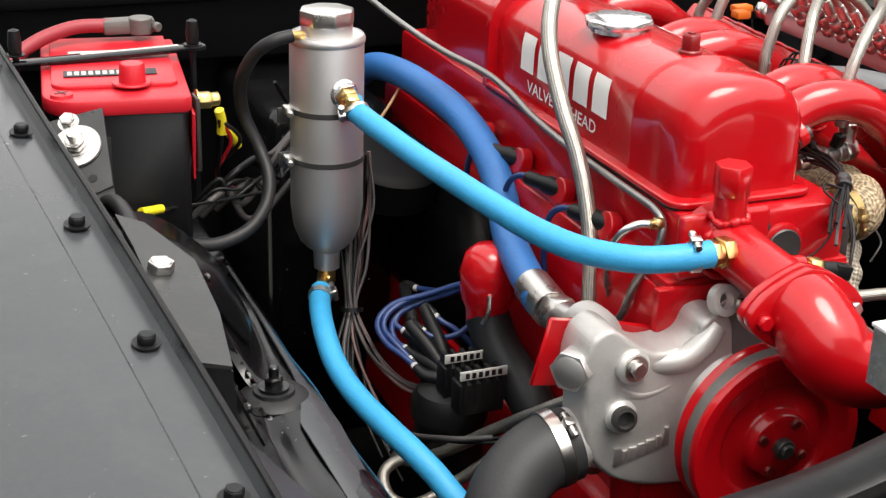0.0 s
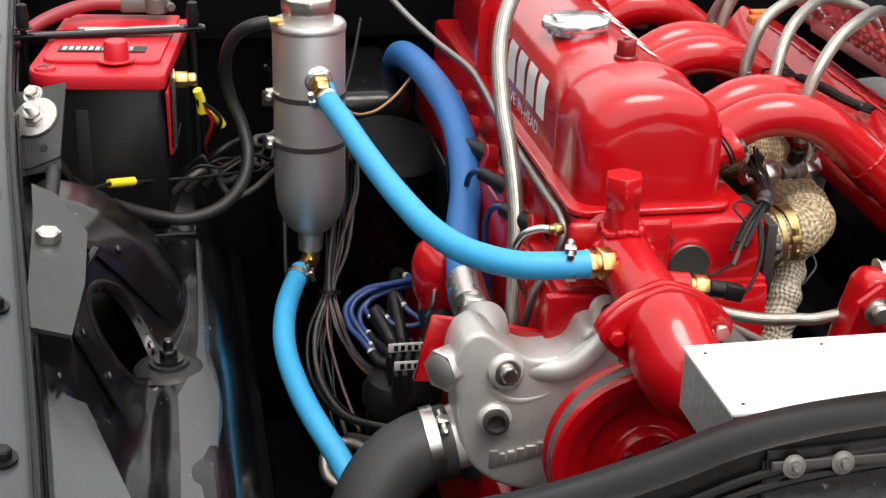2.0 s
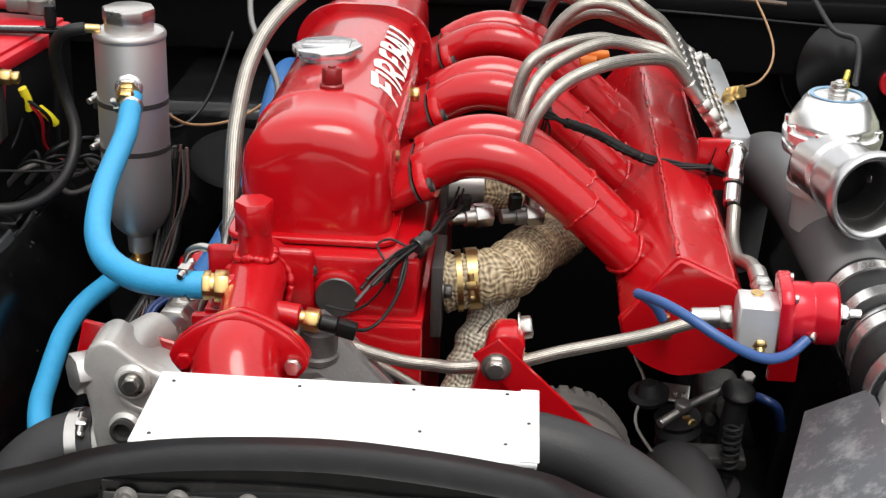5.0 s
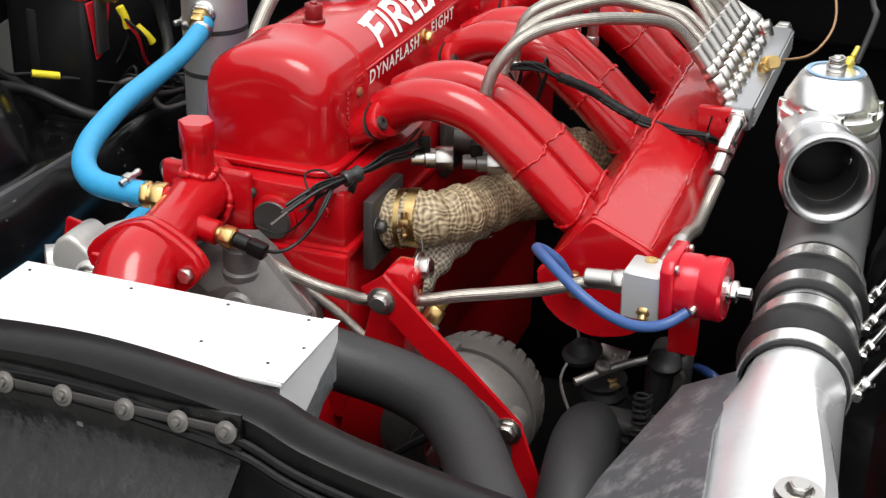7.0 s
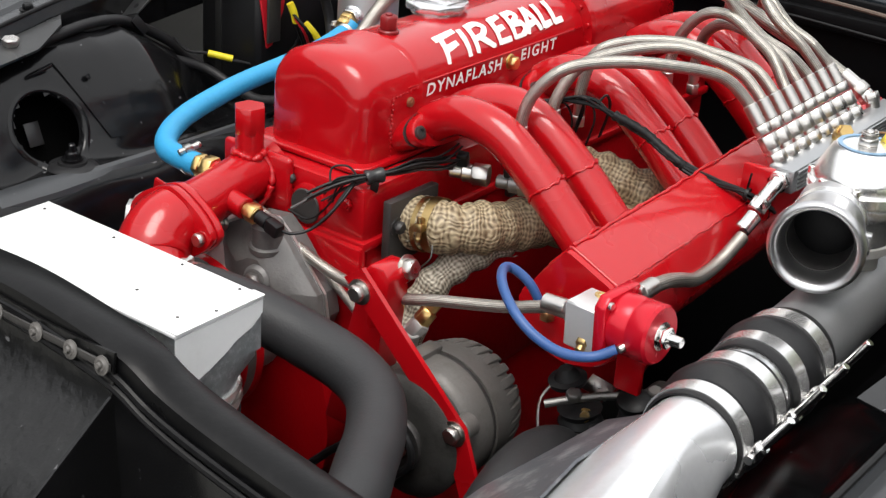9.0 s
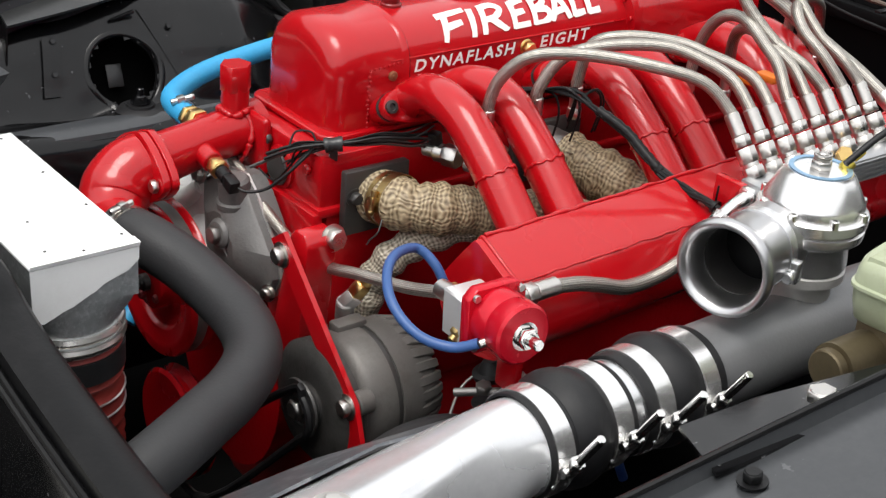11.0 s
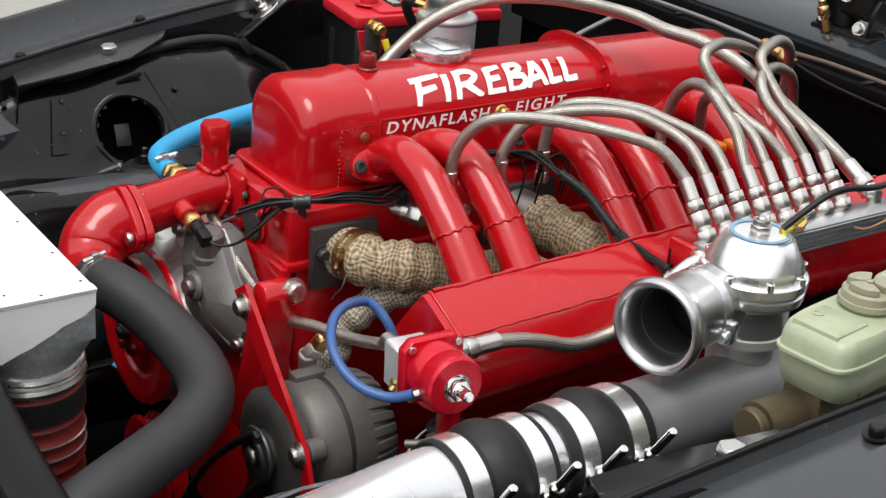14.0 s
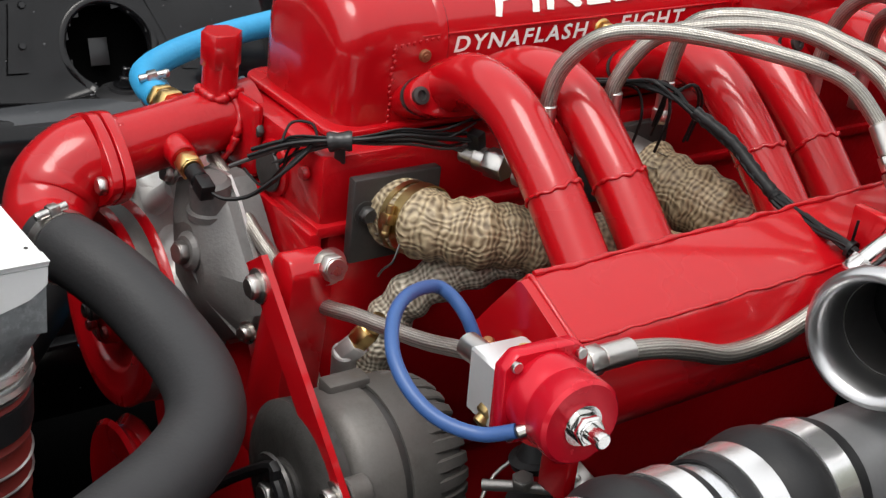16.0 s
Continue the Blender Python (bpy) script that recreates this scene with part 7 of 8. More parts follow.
part("line_fitting", join(hexhead((0.74, 0.24, 0.885), (0.8, -0.5, 0), 0.008, 0.014), tube([(0.75, 0.235, 0.885), (0.77, 0.22, 0.875), (0.78, 0.25, 0.84)], 0.003, 8)), STEEL, res)
rb = thing("right_wing_bracket", "black bracket plate with a zinc bolt on the wing", "bracket", (0.77, 0.1, 0.9), shift=(0.01, 0.008, 0.008))
part("plate", sheet([[(0.722, -0.02, 0.905), (0.80, -0.06, 0.918)], [(0.735, 0.06, 0.915), (0.81, 0.06, 0.927)], [(0.765, 0.2, 0.922), (0.81, 0.25, 0.935)]], 0.004), BLACK, rb)
part("bolt", hexhead((0.783, 0.088, 0.93), (-0.1, -0.1, 1), 0.0135, 0.01), STEEL, rb, "zinc plated bolt")

# ---- distributor with leads ----
dist = thing("distributor", "black distributor cap with dark blue leads", "distributor", (-0.225, 0.32, 0.5))
part("base", cyl((-0.225, 0.325, 0.48), (0, 0, 1), 0.045, 0.09, 0.004), BLACK_PLASTIC, dist)
part("cap", lathe([(0, 0), (0.05, 0), (0.05, 0.02), (0.042, 0.035), (0.03, 0.04), (0, 0.04)], Matrix.Translation((-0.225, 0.325, 0.56)), 28), BLACK_PLASTIC, dist)
LEADS = {
    "outer": [(-0.258, 0.366, 0.612), (-0.268, 0.385, 0.62), (-0.279, 0.41, 0.626), (-0.283, 0.435, 0.638), (-0.273, 0.45, 0.649), (-0.25, 0.455, 0.661), (-0.217, 0.445, 0.671), (-0.19, 0.43, 0.684), (-0.16, 0.405, 0.705), (-0.125, 0.4, 0.74)],
    "second": [(-0.256, 0.386, 0.612), (-0.268, 0.405, 0.626), (-0.276, 0.43, 0.638), (-0.266, 0.446, 0.65), (-0.242, 0.452, 0.661), (-0.213, 0.446, 0.67), (-0.19, 0.432, 0.679), (-0.16, 0.41, 0.70), (-0.125, 0.41, 0.74)],
    "third": [(-0.256, 0.404, 0.619), (-0.264, 0.42, 0.624), (-0.263, 0.437, 0.634), (-0.252, 0.45, 0.643), (-0.23, 0.452, 0.654), (-0.202, 0.442, 0.667), (-0.165, 0.415, 0.692), (-0.125, 0.42, 0.73)],
    "fourth": [(-0.249, 0.428, 0.632), (-0.256, 0.442, 0.637), (-0.247, 0.452, 0.646), (-0.226, 0.454, 0.658), (-0.196, 0.44, 0.673), (-0.165, 0.42, 0.697), (-0.125, 0.43, 0.74)],
    "short": [(-0.208, 0.42, 0.65), (-0.201, 0.41, 0.645), (-0.189, 0.4, 0.638), (-0.17, 0.385, 0.62), (-0.15, 0.37, 0.6)],
    "inner": [(-0.234, 0.4, 0.642), (-0.224, 0.39, 0.637), (-0.202, 0.385, 0.636), (-0.182, 0.385, 0.643), (-0.16, 0.39, 0.66), (-0.13, 0.4, 0.69)],
    "rear": [(-0.181, 0.56, 0.628), (-0.167, 0.54, 0.631), (-0.158, 0.5, 0.644), (-0.15, 0.45, 0.675), (-0.125, 0.43, 0.72)],
}
random.seed(31)
for run in LEADS.values():
    lead = thing("ignition_lead", "dark blue ignition lead with a black boot", "ignition lead", run[0], "ignition leads")
    part("wire", tube(run, 0.0041, 10, 6), BLUE_WIRE, lead, angle=70)
    p, q = Vector(run[0]), Vector(run[1])
    out = (p - q).normalized()
    part("ring", cyl(p - out * 0.003, out, 0.0052, 0.006, 0.0008, 14), LABEL, lead, "pale crimp ring")
    end = Vector((-0.215, 0.325 if p.y < 0.5 else 0.47, 0.585 + random.uniform(0, 0.02)))
    mid = p + out * 0.02
    part("boot", tube([p + out * 0.002, mid, mid.lerp(end, 0.45) + Vector((0, 0, 0.006)), mid.lerp(end, 0.85), end - Vector((0, 0, 0.02))], lambda t: 0.0062 + 0.0035 * min(1, 2 * t), 14), BLACK_PLASTIC, lead, "black rubber boot", angle=70)
coil = thing("coil_pack", "black finned ignition module with silver labels", "ignition coil", (-0.19, 0.2, 0.57))
for k, y in enumerate((0.262, 0.31)):
    for j in range(5):
        part("fin", rbox(-0.242 + j * 0.0125, -0.2365 + j * 0.0125, y - 0.015, y + 0.012, 0.612, 0.652, 0.001), BLACK_PLASTIC, coil)
    part("body", rbox(-0.246, -0.186, y - 0.014, y + 0.014, 0.597, 0.639, 0.003), BLACK_PLASTIC, coil)
    lab = part("label", rbox(-0.247, -0.185, y - 0.017, y - 0.0145, 0.647, 0.659, 0.0008), LABEL, coil, "silver label")
    for j in range(6):
        part("label_bar", rbox(-0.24 + j * 0.0085, -0.235 + j * 0.0085, y - 0.0178, y - 0.017, 0.6495, 0.6565, 0), BLACK_PLASTIC, lab)
brea = thing("breather_canister", "red painted breather can with a black hose", "breather", (-0.178, 0.33, 0.65))
part("can", lathe([(0, 0.68), (0.026, 0.68), (0.027, 0.70), (0.034, 0.715), (0.036, 0.75), (0.03, 0.772), (0.018, 0.782), (0, 0.784)], Matrix.Translation((-0.178, 0.328, 0)), 28), RED, brea)
part("lower_hose", tube([(-0.178, 0.328, 0.69), (-0.17, 0.3, 0.65), (-0.15, 0.24, 0.60), (-0.14, 0.2, 0.52)], 0.028, 20), RUBBER, brea)
part("bail", tube([(-0.19, 0.295, 0.73), (-0.193, 0.29, 0.71), (-0.2, 0.292, 0.695)], 0.003, 8), STEEL, brea)
for k in range(3):
    y = 0.17 + 0.118 * k
    hose("plug_lead", [(-0.124, y + 0.046, 0.862), (-0.13, y + 0.06, 0.862), (-0.136, y + 0.078, 0.85), (-0.137, y + 0.092, 0.825), (-0.133, y + 0.1, 0.79), (-0.128, y + 0.1, 0.74)], 0.004, BLUE_WIRE, "blue spark plug lead beside the head", 8, cat="ignition lead")
    solo("plug_boot", lathe([(0, 0), (0.0115, 0), (0.0115, 0.024), (0.009, 0.03), (0.009, 0.052), (0.006, 0.056), (0, 0.056)], aim((-0.1, y + 0.004, 0.858), (-0.5, 0.85, 0.08)), 16), BLACK_PLASTIC, "black rubber spark plug boot", "boot", "plug boots")

# ---- wiring ----
random.seed(21)
for k in range(12):
    o = Vector((random.uniform(-0.015, 0.015), random.uniform(-0.012, 0.014), random.uniform(-0.01, 0.01)))
    jig = lambda: Vector((random.uniform(-0.006, 0.006), random.uniform(-0.005, 0.005), 0))
    pts = [Vector((-0.265, 0.565, 0.83)) + o, Vector((-0.272, 0.555, 0.76)) + o * 1.3 + jig(), Vector((-0.285, 0.53, 0.69)) + o + jig(), Vector((-0.296, 0.502, 0.64)) + o * 0.4, Vector((-0.304, 0.46, 0.595)) + o * 0.9 + jig(), Vector((-0.30, 0.41, 0.54)) + o * 1.4, Vector((-0.285, 0.34, 0.49)) + o * 2]
    if k % 3 == 1:
        pts[4:] = [Vector((-0.318, 0.455, 0.595)) + o * 0.8, Vector((-0.323, 0.405, 0.555)) + o * 0.8 + jig(), Vector((-0.299, 0.311, 0.552)) + o * 0.6, Vector((-0.263, 0.225, 0.58)) + o * 0.6, Vector((-0.22, 0.19, 0.59)) + o]
    elif k % 3 == 2:
        pts[4:] = [Vector((-0.29, 0.46, 0.60)) + o * 0.6, Vector((-0.272, 0.42, 0.575)) + o * 0.6 + jig(), Vector((-0.24, 0.385, 0.565)) + o * 0.5, Vector((-0.205, 0.36, 0.575)) + o * 0.4]
    hose("harness_wire", pts, random.choice((0.0018, 0.0022, 0.0026, 0.0034)), random.choice((BLACK_PLASTIC, WIRE_GREY, WIRE_GREY, WIRE_PINK)), "loose harness wire beside the tank", 7, cat="wire")
hose("pink_wire", [(-0.296, 0.49, 0.625), (-0.285, 0.45, 0.59), (-0.26, 0.40, 0.565), (-0.225, 0.37, 0.56), (-0.2, 0.35, 0.565)], 0.003, WIRE_PINK, "pink wire to the distributor", 8, cat="wire")
solo("cable_tie", lathe([(0.014, 0), (0.0155, 0), (0.0155, 0.006), (0.014, 0.006)], aim((-0.296, 0.502, 0.64), (-0.1, -0.4, -1)), 20, closed=True), BLACK_PLASTIC, "black cable tie round the harness", "cable tie")
YC = [(-0.60, 0.43, 0.83), (-0.575, 0.455, 0.825), (-0.53, 0.50, 0.81)]
hose("thin_brown_wire", [(-0.272, 0.555, 0.885), (-0.25, 0.585, 0.862), (-0.215, 0.64, 0.848), (-0.18, 0.69, 0.852), (-0.15, 0.72, 0.872)], 0.0022, COPPER, "thin brown wire hanging behind the tank", 8, cat="wire")
hose("thin_black_wire", [(-0.37, 0.60, 0.93), (-0.33, 0.64, 0.87), (-0.29, 0.66, 0.83), (-0.25, 0.70, 0.86), (-0.22, 0.76, 0.95)], 0.0025, BLACK_PLASTIC, "thin black wire behind the tank", 8, cat="wire")
yw = thing("yellow_connector_wire", "black wire with a yellow crimp connector", "wire", (-0.55, 0.47, 0.8))
part("wire", tube([(-0.62, 0.42, 0.85)] + YC + [(-0.5, 0.56, 0.82), (-0.485, 0.58, 0.86)], 0.0025, 8), BLACK_PLASTIC, yw)
part("wire", tube([(-0.545, 0.485, 0.815), (-0.48, 0.53, 0.80), (-0.40, 0.56, 0.795)], 0.0022, 8), BLACK_PLASTIC, yw)
part("connector", tube([(-0.578, 0.455, 0.8255), (-0.548, 0.482, 0.817)], 0.0058, 10), YELLOW, yw, "yellow crimp connector")
for a, b in (((-0.463, 0.525, 0.922), (-0.458, 0.535, 0.889)), ((-0.448, 0.545, 0.888), (-0.432, 0.56, 0.862))):
    solo("crimp_sleeve", tube([a, ((a[0] + b[0]) / 2 + 0.002, (a[1] + b[1]) / 2, (a[2] + b[2]) / 2), b], 0.0062, 10), YELLOW, "yellow crimp sleeve on a battery wire", "connector", "crimp sleeves")
for k in range(3):
    hose("battery_wire", [(-0.463, 0.525, 0.91), (-0.457 + 0.012 * k, 0.54, 0.875), (-0.455, 0.57 + 0.01 * k, 0.82), (-0.43, 0.60, 0.79), (-0.36, 0.63, 0.78)], 0.0026, (BLACK_PLASTIC, RED_PLASTIC, BLACK_PLASTIC)[k], "thin wire from the battery terminal", 8, cat="wire")
random.seed(44)
for k in range(7):
    a, b = Vector((-0.475 + 0.008 * k, 0.535 + 0.006 * k, 0.80 + 0.012 * (k % 3))), Vector((-0.355, 0.60 + 0.01 * k, 0.785 + 0.014 * (k % 4)))
    mids = [a.lerp(b, f) + Vector((random.uniform(-0.015, 0.015), random.uniform(-0.02, 0.02), random.uniform(-0.03, 0.012))) for f in (0.25, 0.5, 0.75)]
    hose("battery_harness_wire", [a - Vector((0.03, -0.01, 0.03)), a, *mids, b, b + Vector((0.05, 0.05, 0.02))], random.choice((0.0024, 0.003, 0.0045)), BLACK_PLASTIC if k % 3 else WIRE_GREY, "black wire running from battery to firewall", 8, cat="wire")
loom = thing("wiring_loom", "black taped loom across the intake runners", "wiring loom", (0.3, 0.33, 0.9))
LOOM_WAY = ((0.15, 0.27, 0.97), (0.2, 0.29, 0.985), (0.226, 0.298, 0.992), (0.246, 0.307, 0.99), (0.264, 0.318, 0.978), (0.3, 0.332, 0.962), (0.33, 0.335, 0.946), (0.36, 0.336, 0.932), (0.4, 0.34, 0.924), (0.44, 0.343, 0.92), (0.47, 0.36, 0.90))
random.seed(52)
for k in range(5):
    way = [Vector(p) + Vector((random.uniform(-0.003, 0.003), random.uniform(-0.005, 0.005), random.uniform(-0.004, 0.005))) for p in LOOM_WAY]
    part("strand", tube(way, random.choice((0.002, 0.0024, 0.0032)), 8, 5), BLACK_PLASTIC, loom)
part("sleeve", tube([Vector(p) for p in LOOM_WAY[4:8]], lambda t: 0.0062 + 0.0008 * math.sin(60 * t), 10, 8), BLACK_PLASTIC, loom, "taped black sleeve")
for k in range(6):
    a = Vector(LOOM_WAY[1 + k % 3])
    b = a + Vector((random.uniform(-0.03, 0.02), random.uniform(-0.01, 0.05), random.uniform(-0.03, -0.005)))
    part("branch_wire", tube([a, a.lerp(b, 0.5) + Vector((0, 0.005, random.uniform(0.004, 0.014))), b, b - Vector((0.01, 0, 0.04))], 0.0015, 6, 5), BLACK_PLASTIC, loom)
part("tie", lathe([(0.0066, 0), (0.0082, 0), (0.0082, 0.004), (0.0066, 0.004)], aim((0.44, 0.343, 0.92), (1, 0.1, -0.2)), 14, closed=True), BLACK_PLASTIC, loom)
part("tie_tail", rbox(-0.0012, 0.0012, -0.0004, 0.0004, 0, 0.022, 0.0002, m=aim((0.442, 0.342, 0.928), (0.2, -0.2, 1))), BLACK_PLASTIC, loom)
loom2 = thing("sensor_loom", "bundle of black wires with a taped joint", "wiring loom", (0.1, 0.06, 0.9))
random.seed(31)
for k in range(8):
    o = Vector((random.uniform(-0.003, 0.003), random.uniform(-0.004, 0.004), random.uniform(-0.005, 0.005)))
    f = 0.006 * (k - 3.5)
    part("strand", tube([Vector((0.07 + 0.5 * f, -0.008 + 0.8 * f, 0.908 - 0.6 * abs(f))) + o * 2, Vector((0.088, 0.012, 0.919)) + o * 2, Vector((0.108, 0.036, 0.928)) + o, Vector((0.116, 0.049, 0.9305)) + o * 0.5, Vector((0.126, 0.068, 0.932)) + o, Vector((0.134, 0.10, 0.933)) + o * 1.8, Vector((0.142, 0.135, 0.928)) + o * 2.2, Vector((0.148, 0.165, 0.93 + f * 0.6)) + o * 2], random.choice((0.0013, 0.0016, 0.0021)), 7, 5), BLACK_PLASTIC if k % 4 else WIRE_GREY, loom2)
part("tape", tube([(0.108, 0.036, 0.928), (0.113, 0.044, 0.93), (0.119, 0.054, 0.931)], lambda t: 0.0085 + 0.001 * math.sin(9 * t), 12, 3), GREY_PLATE, loom2, "black taped joint", angle=50)
part("tape_tail", rbox(-0.005, 0.005, -0.001, 0.001, -0.02, 0, 0.0006, m=aim((0.117, 0.043, 0.925), (0.4, -0.3, 1))), GREY_PLATE, loom2)
for k in range(2):
    part("branch", tube([(0.1, 0.026 + 0.003 * k, 0.925), (0.096 + 0.003 * k, 0.008, 0.908), (0.092, -0.008 - 0.003 * k, 0.89), (0.08, -0.026, 0.874), (0.066, -0.042, 0.869), (0.052, -0.0515, 0.8735)], 0.0019, 8), BLACK_PLASTIC, loom2)
part("loop_wire", tube([(0.09, 0.018, 0.92), (0.075, 0.006, 0.89), (0.05, 0.004, 0.868), (0.02, 0.002, 0.872)], 0.0013, 8), BLACK_PLASTIC, loom2)
part("loop_wire", tube([(0.082, 0.004, 0.921), (0.07, 0.02, 0.934), (0.082, 0.034, 0.936), (0.1, 0.03, 0.93)], 0.0013, 8), BLACK_PLASTIC, loom2)
inj = thing("fuel_injector_pair", "grey steel injectors with hex bodies under the runners", "injector", (0.18, 0.18, 0.9))
for p, d, m in (((0.136, 0.162, 0.911), (0.93, 0.36, 0.02), STEEL), ((0.192, 0.182, 0.908), (0.96, 0.28, 0.04), STEEL_DULL)):
    p, d = Vector(p), Vector(d).normalized()
    part("injector_body", join(cyl(p, d, 0.0085, 0.018), cyl(p + d * 0.016, d, 0.0115, 0.014)), m, inj, "turned steel injector body")
    part("hex_body", hexnut(p + d * 0.029, d, 0.014, 0.02), STEEL, inj, "steel hex body")
    part("connector", rbox(-0.007, 0.007, -0.006, 0.006, 0, 0.018, 0.002, m=aim(p + d * 0.016 + Vector((0, 0, 0.009)), (0.1, -0.3, 1))), BLACK_PLASTIC, inj, "black plastic connector")
part("riser", join(cyl((0.229, 0.195, 0.91), (0.05, 0.05, 1), 0.011, 0.024), hexhead((0.23, 0.196, 0.932), (0.05, 0.05, 1), 0.0125, 0.01)), STEEL, inj, "steel riser fitting")
solo("orange_connector", join(rbox(0.285, 0.308, 0.535, 0.555, 0.986, 0.997, 0.003), rbox(0.295, 0.325, 0.556, 0.574, 0.99, 1.0, 0.003)), ORANGE, "orange plastic wiring connector", "connector")

# ---- dim things at the back and along the right ----
heater = thing("heater_box", "black heater box against the firewall", "heater box", (-0.24, 0.9, 0.45))
part("shell", rbox(-0.34, -0.145, 0.74, 1.06, 0.45, 0.84, 0.02, 3), BLACK, heater)
# added black sheet that stands for shade along the block's rear flank
part("side_shield", rbox(-0.135, -0.128, 0.42, 1.0, 0.50, 0.80, 0.002), BLACK, heater, "black sheet added for the shade on the block's side")
solo("vacuum_canister", lathe([(0, 0), (0.07, 0), (0.075, 0.004), (0.075, 0.05), (0.068, 0.056), (0.05, 0.058), (0, 0.06)], aim((-0.195, 0.66, 0.745), (0.1, -0.3, 1)), 36), FIREWALL, "black round canister behind the tank", "canister")
blower = thing("brake_booster", "black round brake booster on the firewall", "brake booster", (0.66, 0.9, 0.85))
part("shell", lathe([(0, 0), (0.105, 0), (0.11, 0.006), (0.105, 0.03), (0.112, 0.034), (0.112, 0.04), (0.095, 0.07), (0.05, 0.085), (0, 0.088)], aim((0.75, 1.05, 0.87), (0, -1, 0.05)), 44), BLACK_GLOSS, blower)
for y, r in ((1.046, 0.113), (1.012, 0.1135), (0.985, 0.084)):
    part("pressed_ring", tube([(0.75 + r * math.cos(a), y, 0.87 + r * math.sin(a)) for a in [2 * math.pi * k / 40 for k in range(41)]], 0.0045, 8, 1), BLACK_GLOSS, blower, "glossy pressed ring")
part("bracket", join(rbox(0.66, 0.74, 0.99, 1.02, 0.975, 0.981, 0.002), rbox(0.66, 0.666, 0.99, 1.02, 0.93, 0.98, 0.002), hexhead((0.70, 1.003, 0.981), (0, -0.2, 1), 0.009, 0.008, 0.012)), STEEL, blower, "zinc bracket over the booster")
part("red_cap", cyl((0.807, 0.985, 0.86), (0, -1, 0.05), 0.022, 0.03), RED_PLASTIC, blower)
hose("black_return_hose", [(0.60, 0.34, 1.035), (0.61, 0.40, 1.07), (0.60, 0.5, 1.06), (0.58, 0.62, 1.09), (0.56, 0.8, 1.1), (0.55, 1.0, 1.06)], 0.0036, RUBBER, "thin black vacuum hose to the firewall", 10)
hose("brown_wire", [(0.49, 0.60, 0.945), (0.53, 0.58, 0.965), (0.55, 0.62, 1.0), (0.53, 0.70, 1.05), (0.5, 0.85, 1.09), (0.48, 1.0, 1.07)], 0.0016, COPPER, "thin brown wire near the firewall", 8, cat="wire")
cl = thing("cowl_line", "steel brake line with a brass union along the cowl", "pipe", (0.0, 0.93, 0.98))
part("line", tube([(-0.42, 0.94, 1.0), (-0.329, 0.93, 1.006), (-0.154, 0.93, 1.009), (-0.05, 0.93, 1.007), (0.004, 0.93, 1.004)], 0.0042, 10), STEEL_DULL, cl)
part("union", join(hexhead((0.0, 0.93, 1.004), (0.98, 0, -0.14), 0.0115, 0.02), cyl((0.019, 0.93, 1.0015), (0.98, 0, -0.14), 0.0085, 0.022), hexhead((0.04, 0.93, 0.9985), (0.98, 0, -0.14), 0.0125, 0.022), cyl((0.061, 0.93, 0.9955), (0.98, 0, -0.14), 0.0065, 0.01)), BRASS, cl, "brass union")
part("wire", tube([(0.068, 0.93, 0.994), (0.11, 0.93, 0.986), (0.168, 0.93, 0.98), (0.299, 0.93, 0.975), (0.5, 0.94, 0.965), (0.7, 0.96, 0.95)], 0.0022, 8), BLACK_PLASTIC, cl, "thin black wire")
part("brown_line", tube([(0.05, 0.932, 1.006), (0.09, 0.934, 1.008), (0.15, 0.936, 1.01), (0.29, 0.938, 1.009), (0.45, 0.94, 1.0), (0.62, 0.95, 0.985)], 0.0036, 8), mat("brown_coated_line", (0.12, 0.085, 0.065), 0.4, 0.3, 0.2), cl, "brown coated line")
for x in (-0.2, 0.2, 0.42):
    part("line_clip", rbox(x - 0.006, x + 0.006, 0.928, 0.966, 0.997, 1.0015, 0.0015), BLACK_PLASTIC, cl, "small black clip")
wip = thing("wiper_pivot", "black wiper pivot with brass pin and zinc bolts", "wiper pivot", (0.05, 1.06, 1.02))
part("foot", rbox(-0.005, 0.115, 1.035, 1.105, 1.018, 1.031, 0.004), BLACK_PLASTIC, wip)
part("side_cheek", prism([(0, 0), (0.05, 0), (0.045, 0.05), (0.02, 0.062), (0.006, 0.04)], 0.008, Matrix(((0, 0, 1, 0.0), (1, 0, 0, 1.04), (0, 1, 0, 1.028), (0, 0, 0, 1))), 0.002), BLACK_PLASTIC, wip)
part("side_cheek", prism([(0, 0), (0.05, 0), (0.045, 0.05), (0.02, 0.062), (0.006, 0.04)], 0.008, Matrix(((0, 0, 1, 0.1), (1, 0, 0, 1.04), (0, 1, 0, 1.028), (0, 0, 0, 1))), 0.002), BLACK_PLASTIC, wip)
part("housing", join(cyl((0.035, 1.07, 1.028), (0.05, 0.1, 1), 0.021, 0.085, 0.004), rbox(0.03, 0.1, 1.05, 1.092, 1.05, 1.11, 0.01, 3)), BLACK_PLASTIC, wip, "ribbed black housing")
part("knob", lathe([(0, 0), (0.022, 0), (0.024, 0.006), (0.024, 0.022), (0.02, 0.028), (0, 0.03)], aim((0.085, 1.07, 1.1), (0.35, -0.1, 0.9)), 24), RUBBER, wip)
part("pin", join(cyl((0.036, 1.03, 1.024), (-0.25, -0.2, 1), 0.0062, 0.052), hexhead((0.029, 1.025, 1.05), (-0.25, -0.2, 1), 0.0105, 0.014)), BRASS, wip, "angled brass pin")
for p in ((0.015, 1.042, 1.045), (0.085, 1.045, 1.04), (0.05, 1.046, 1.085)):
    part("bolt", hexhead(p, (0.2, -1, 0.3), 0.0085, 0.008, 0.011), STEEL, wip, "zinc bolt")
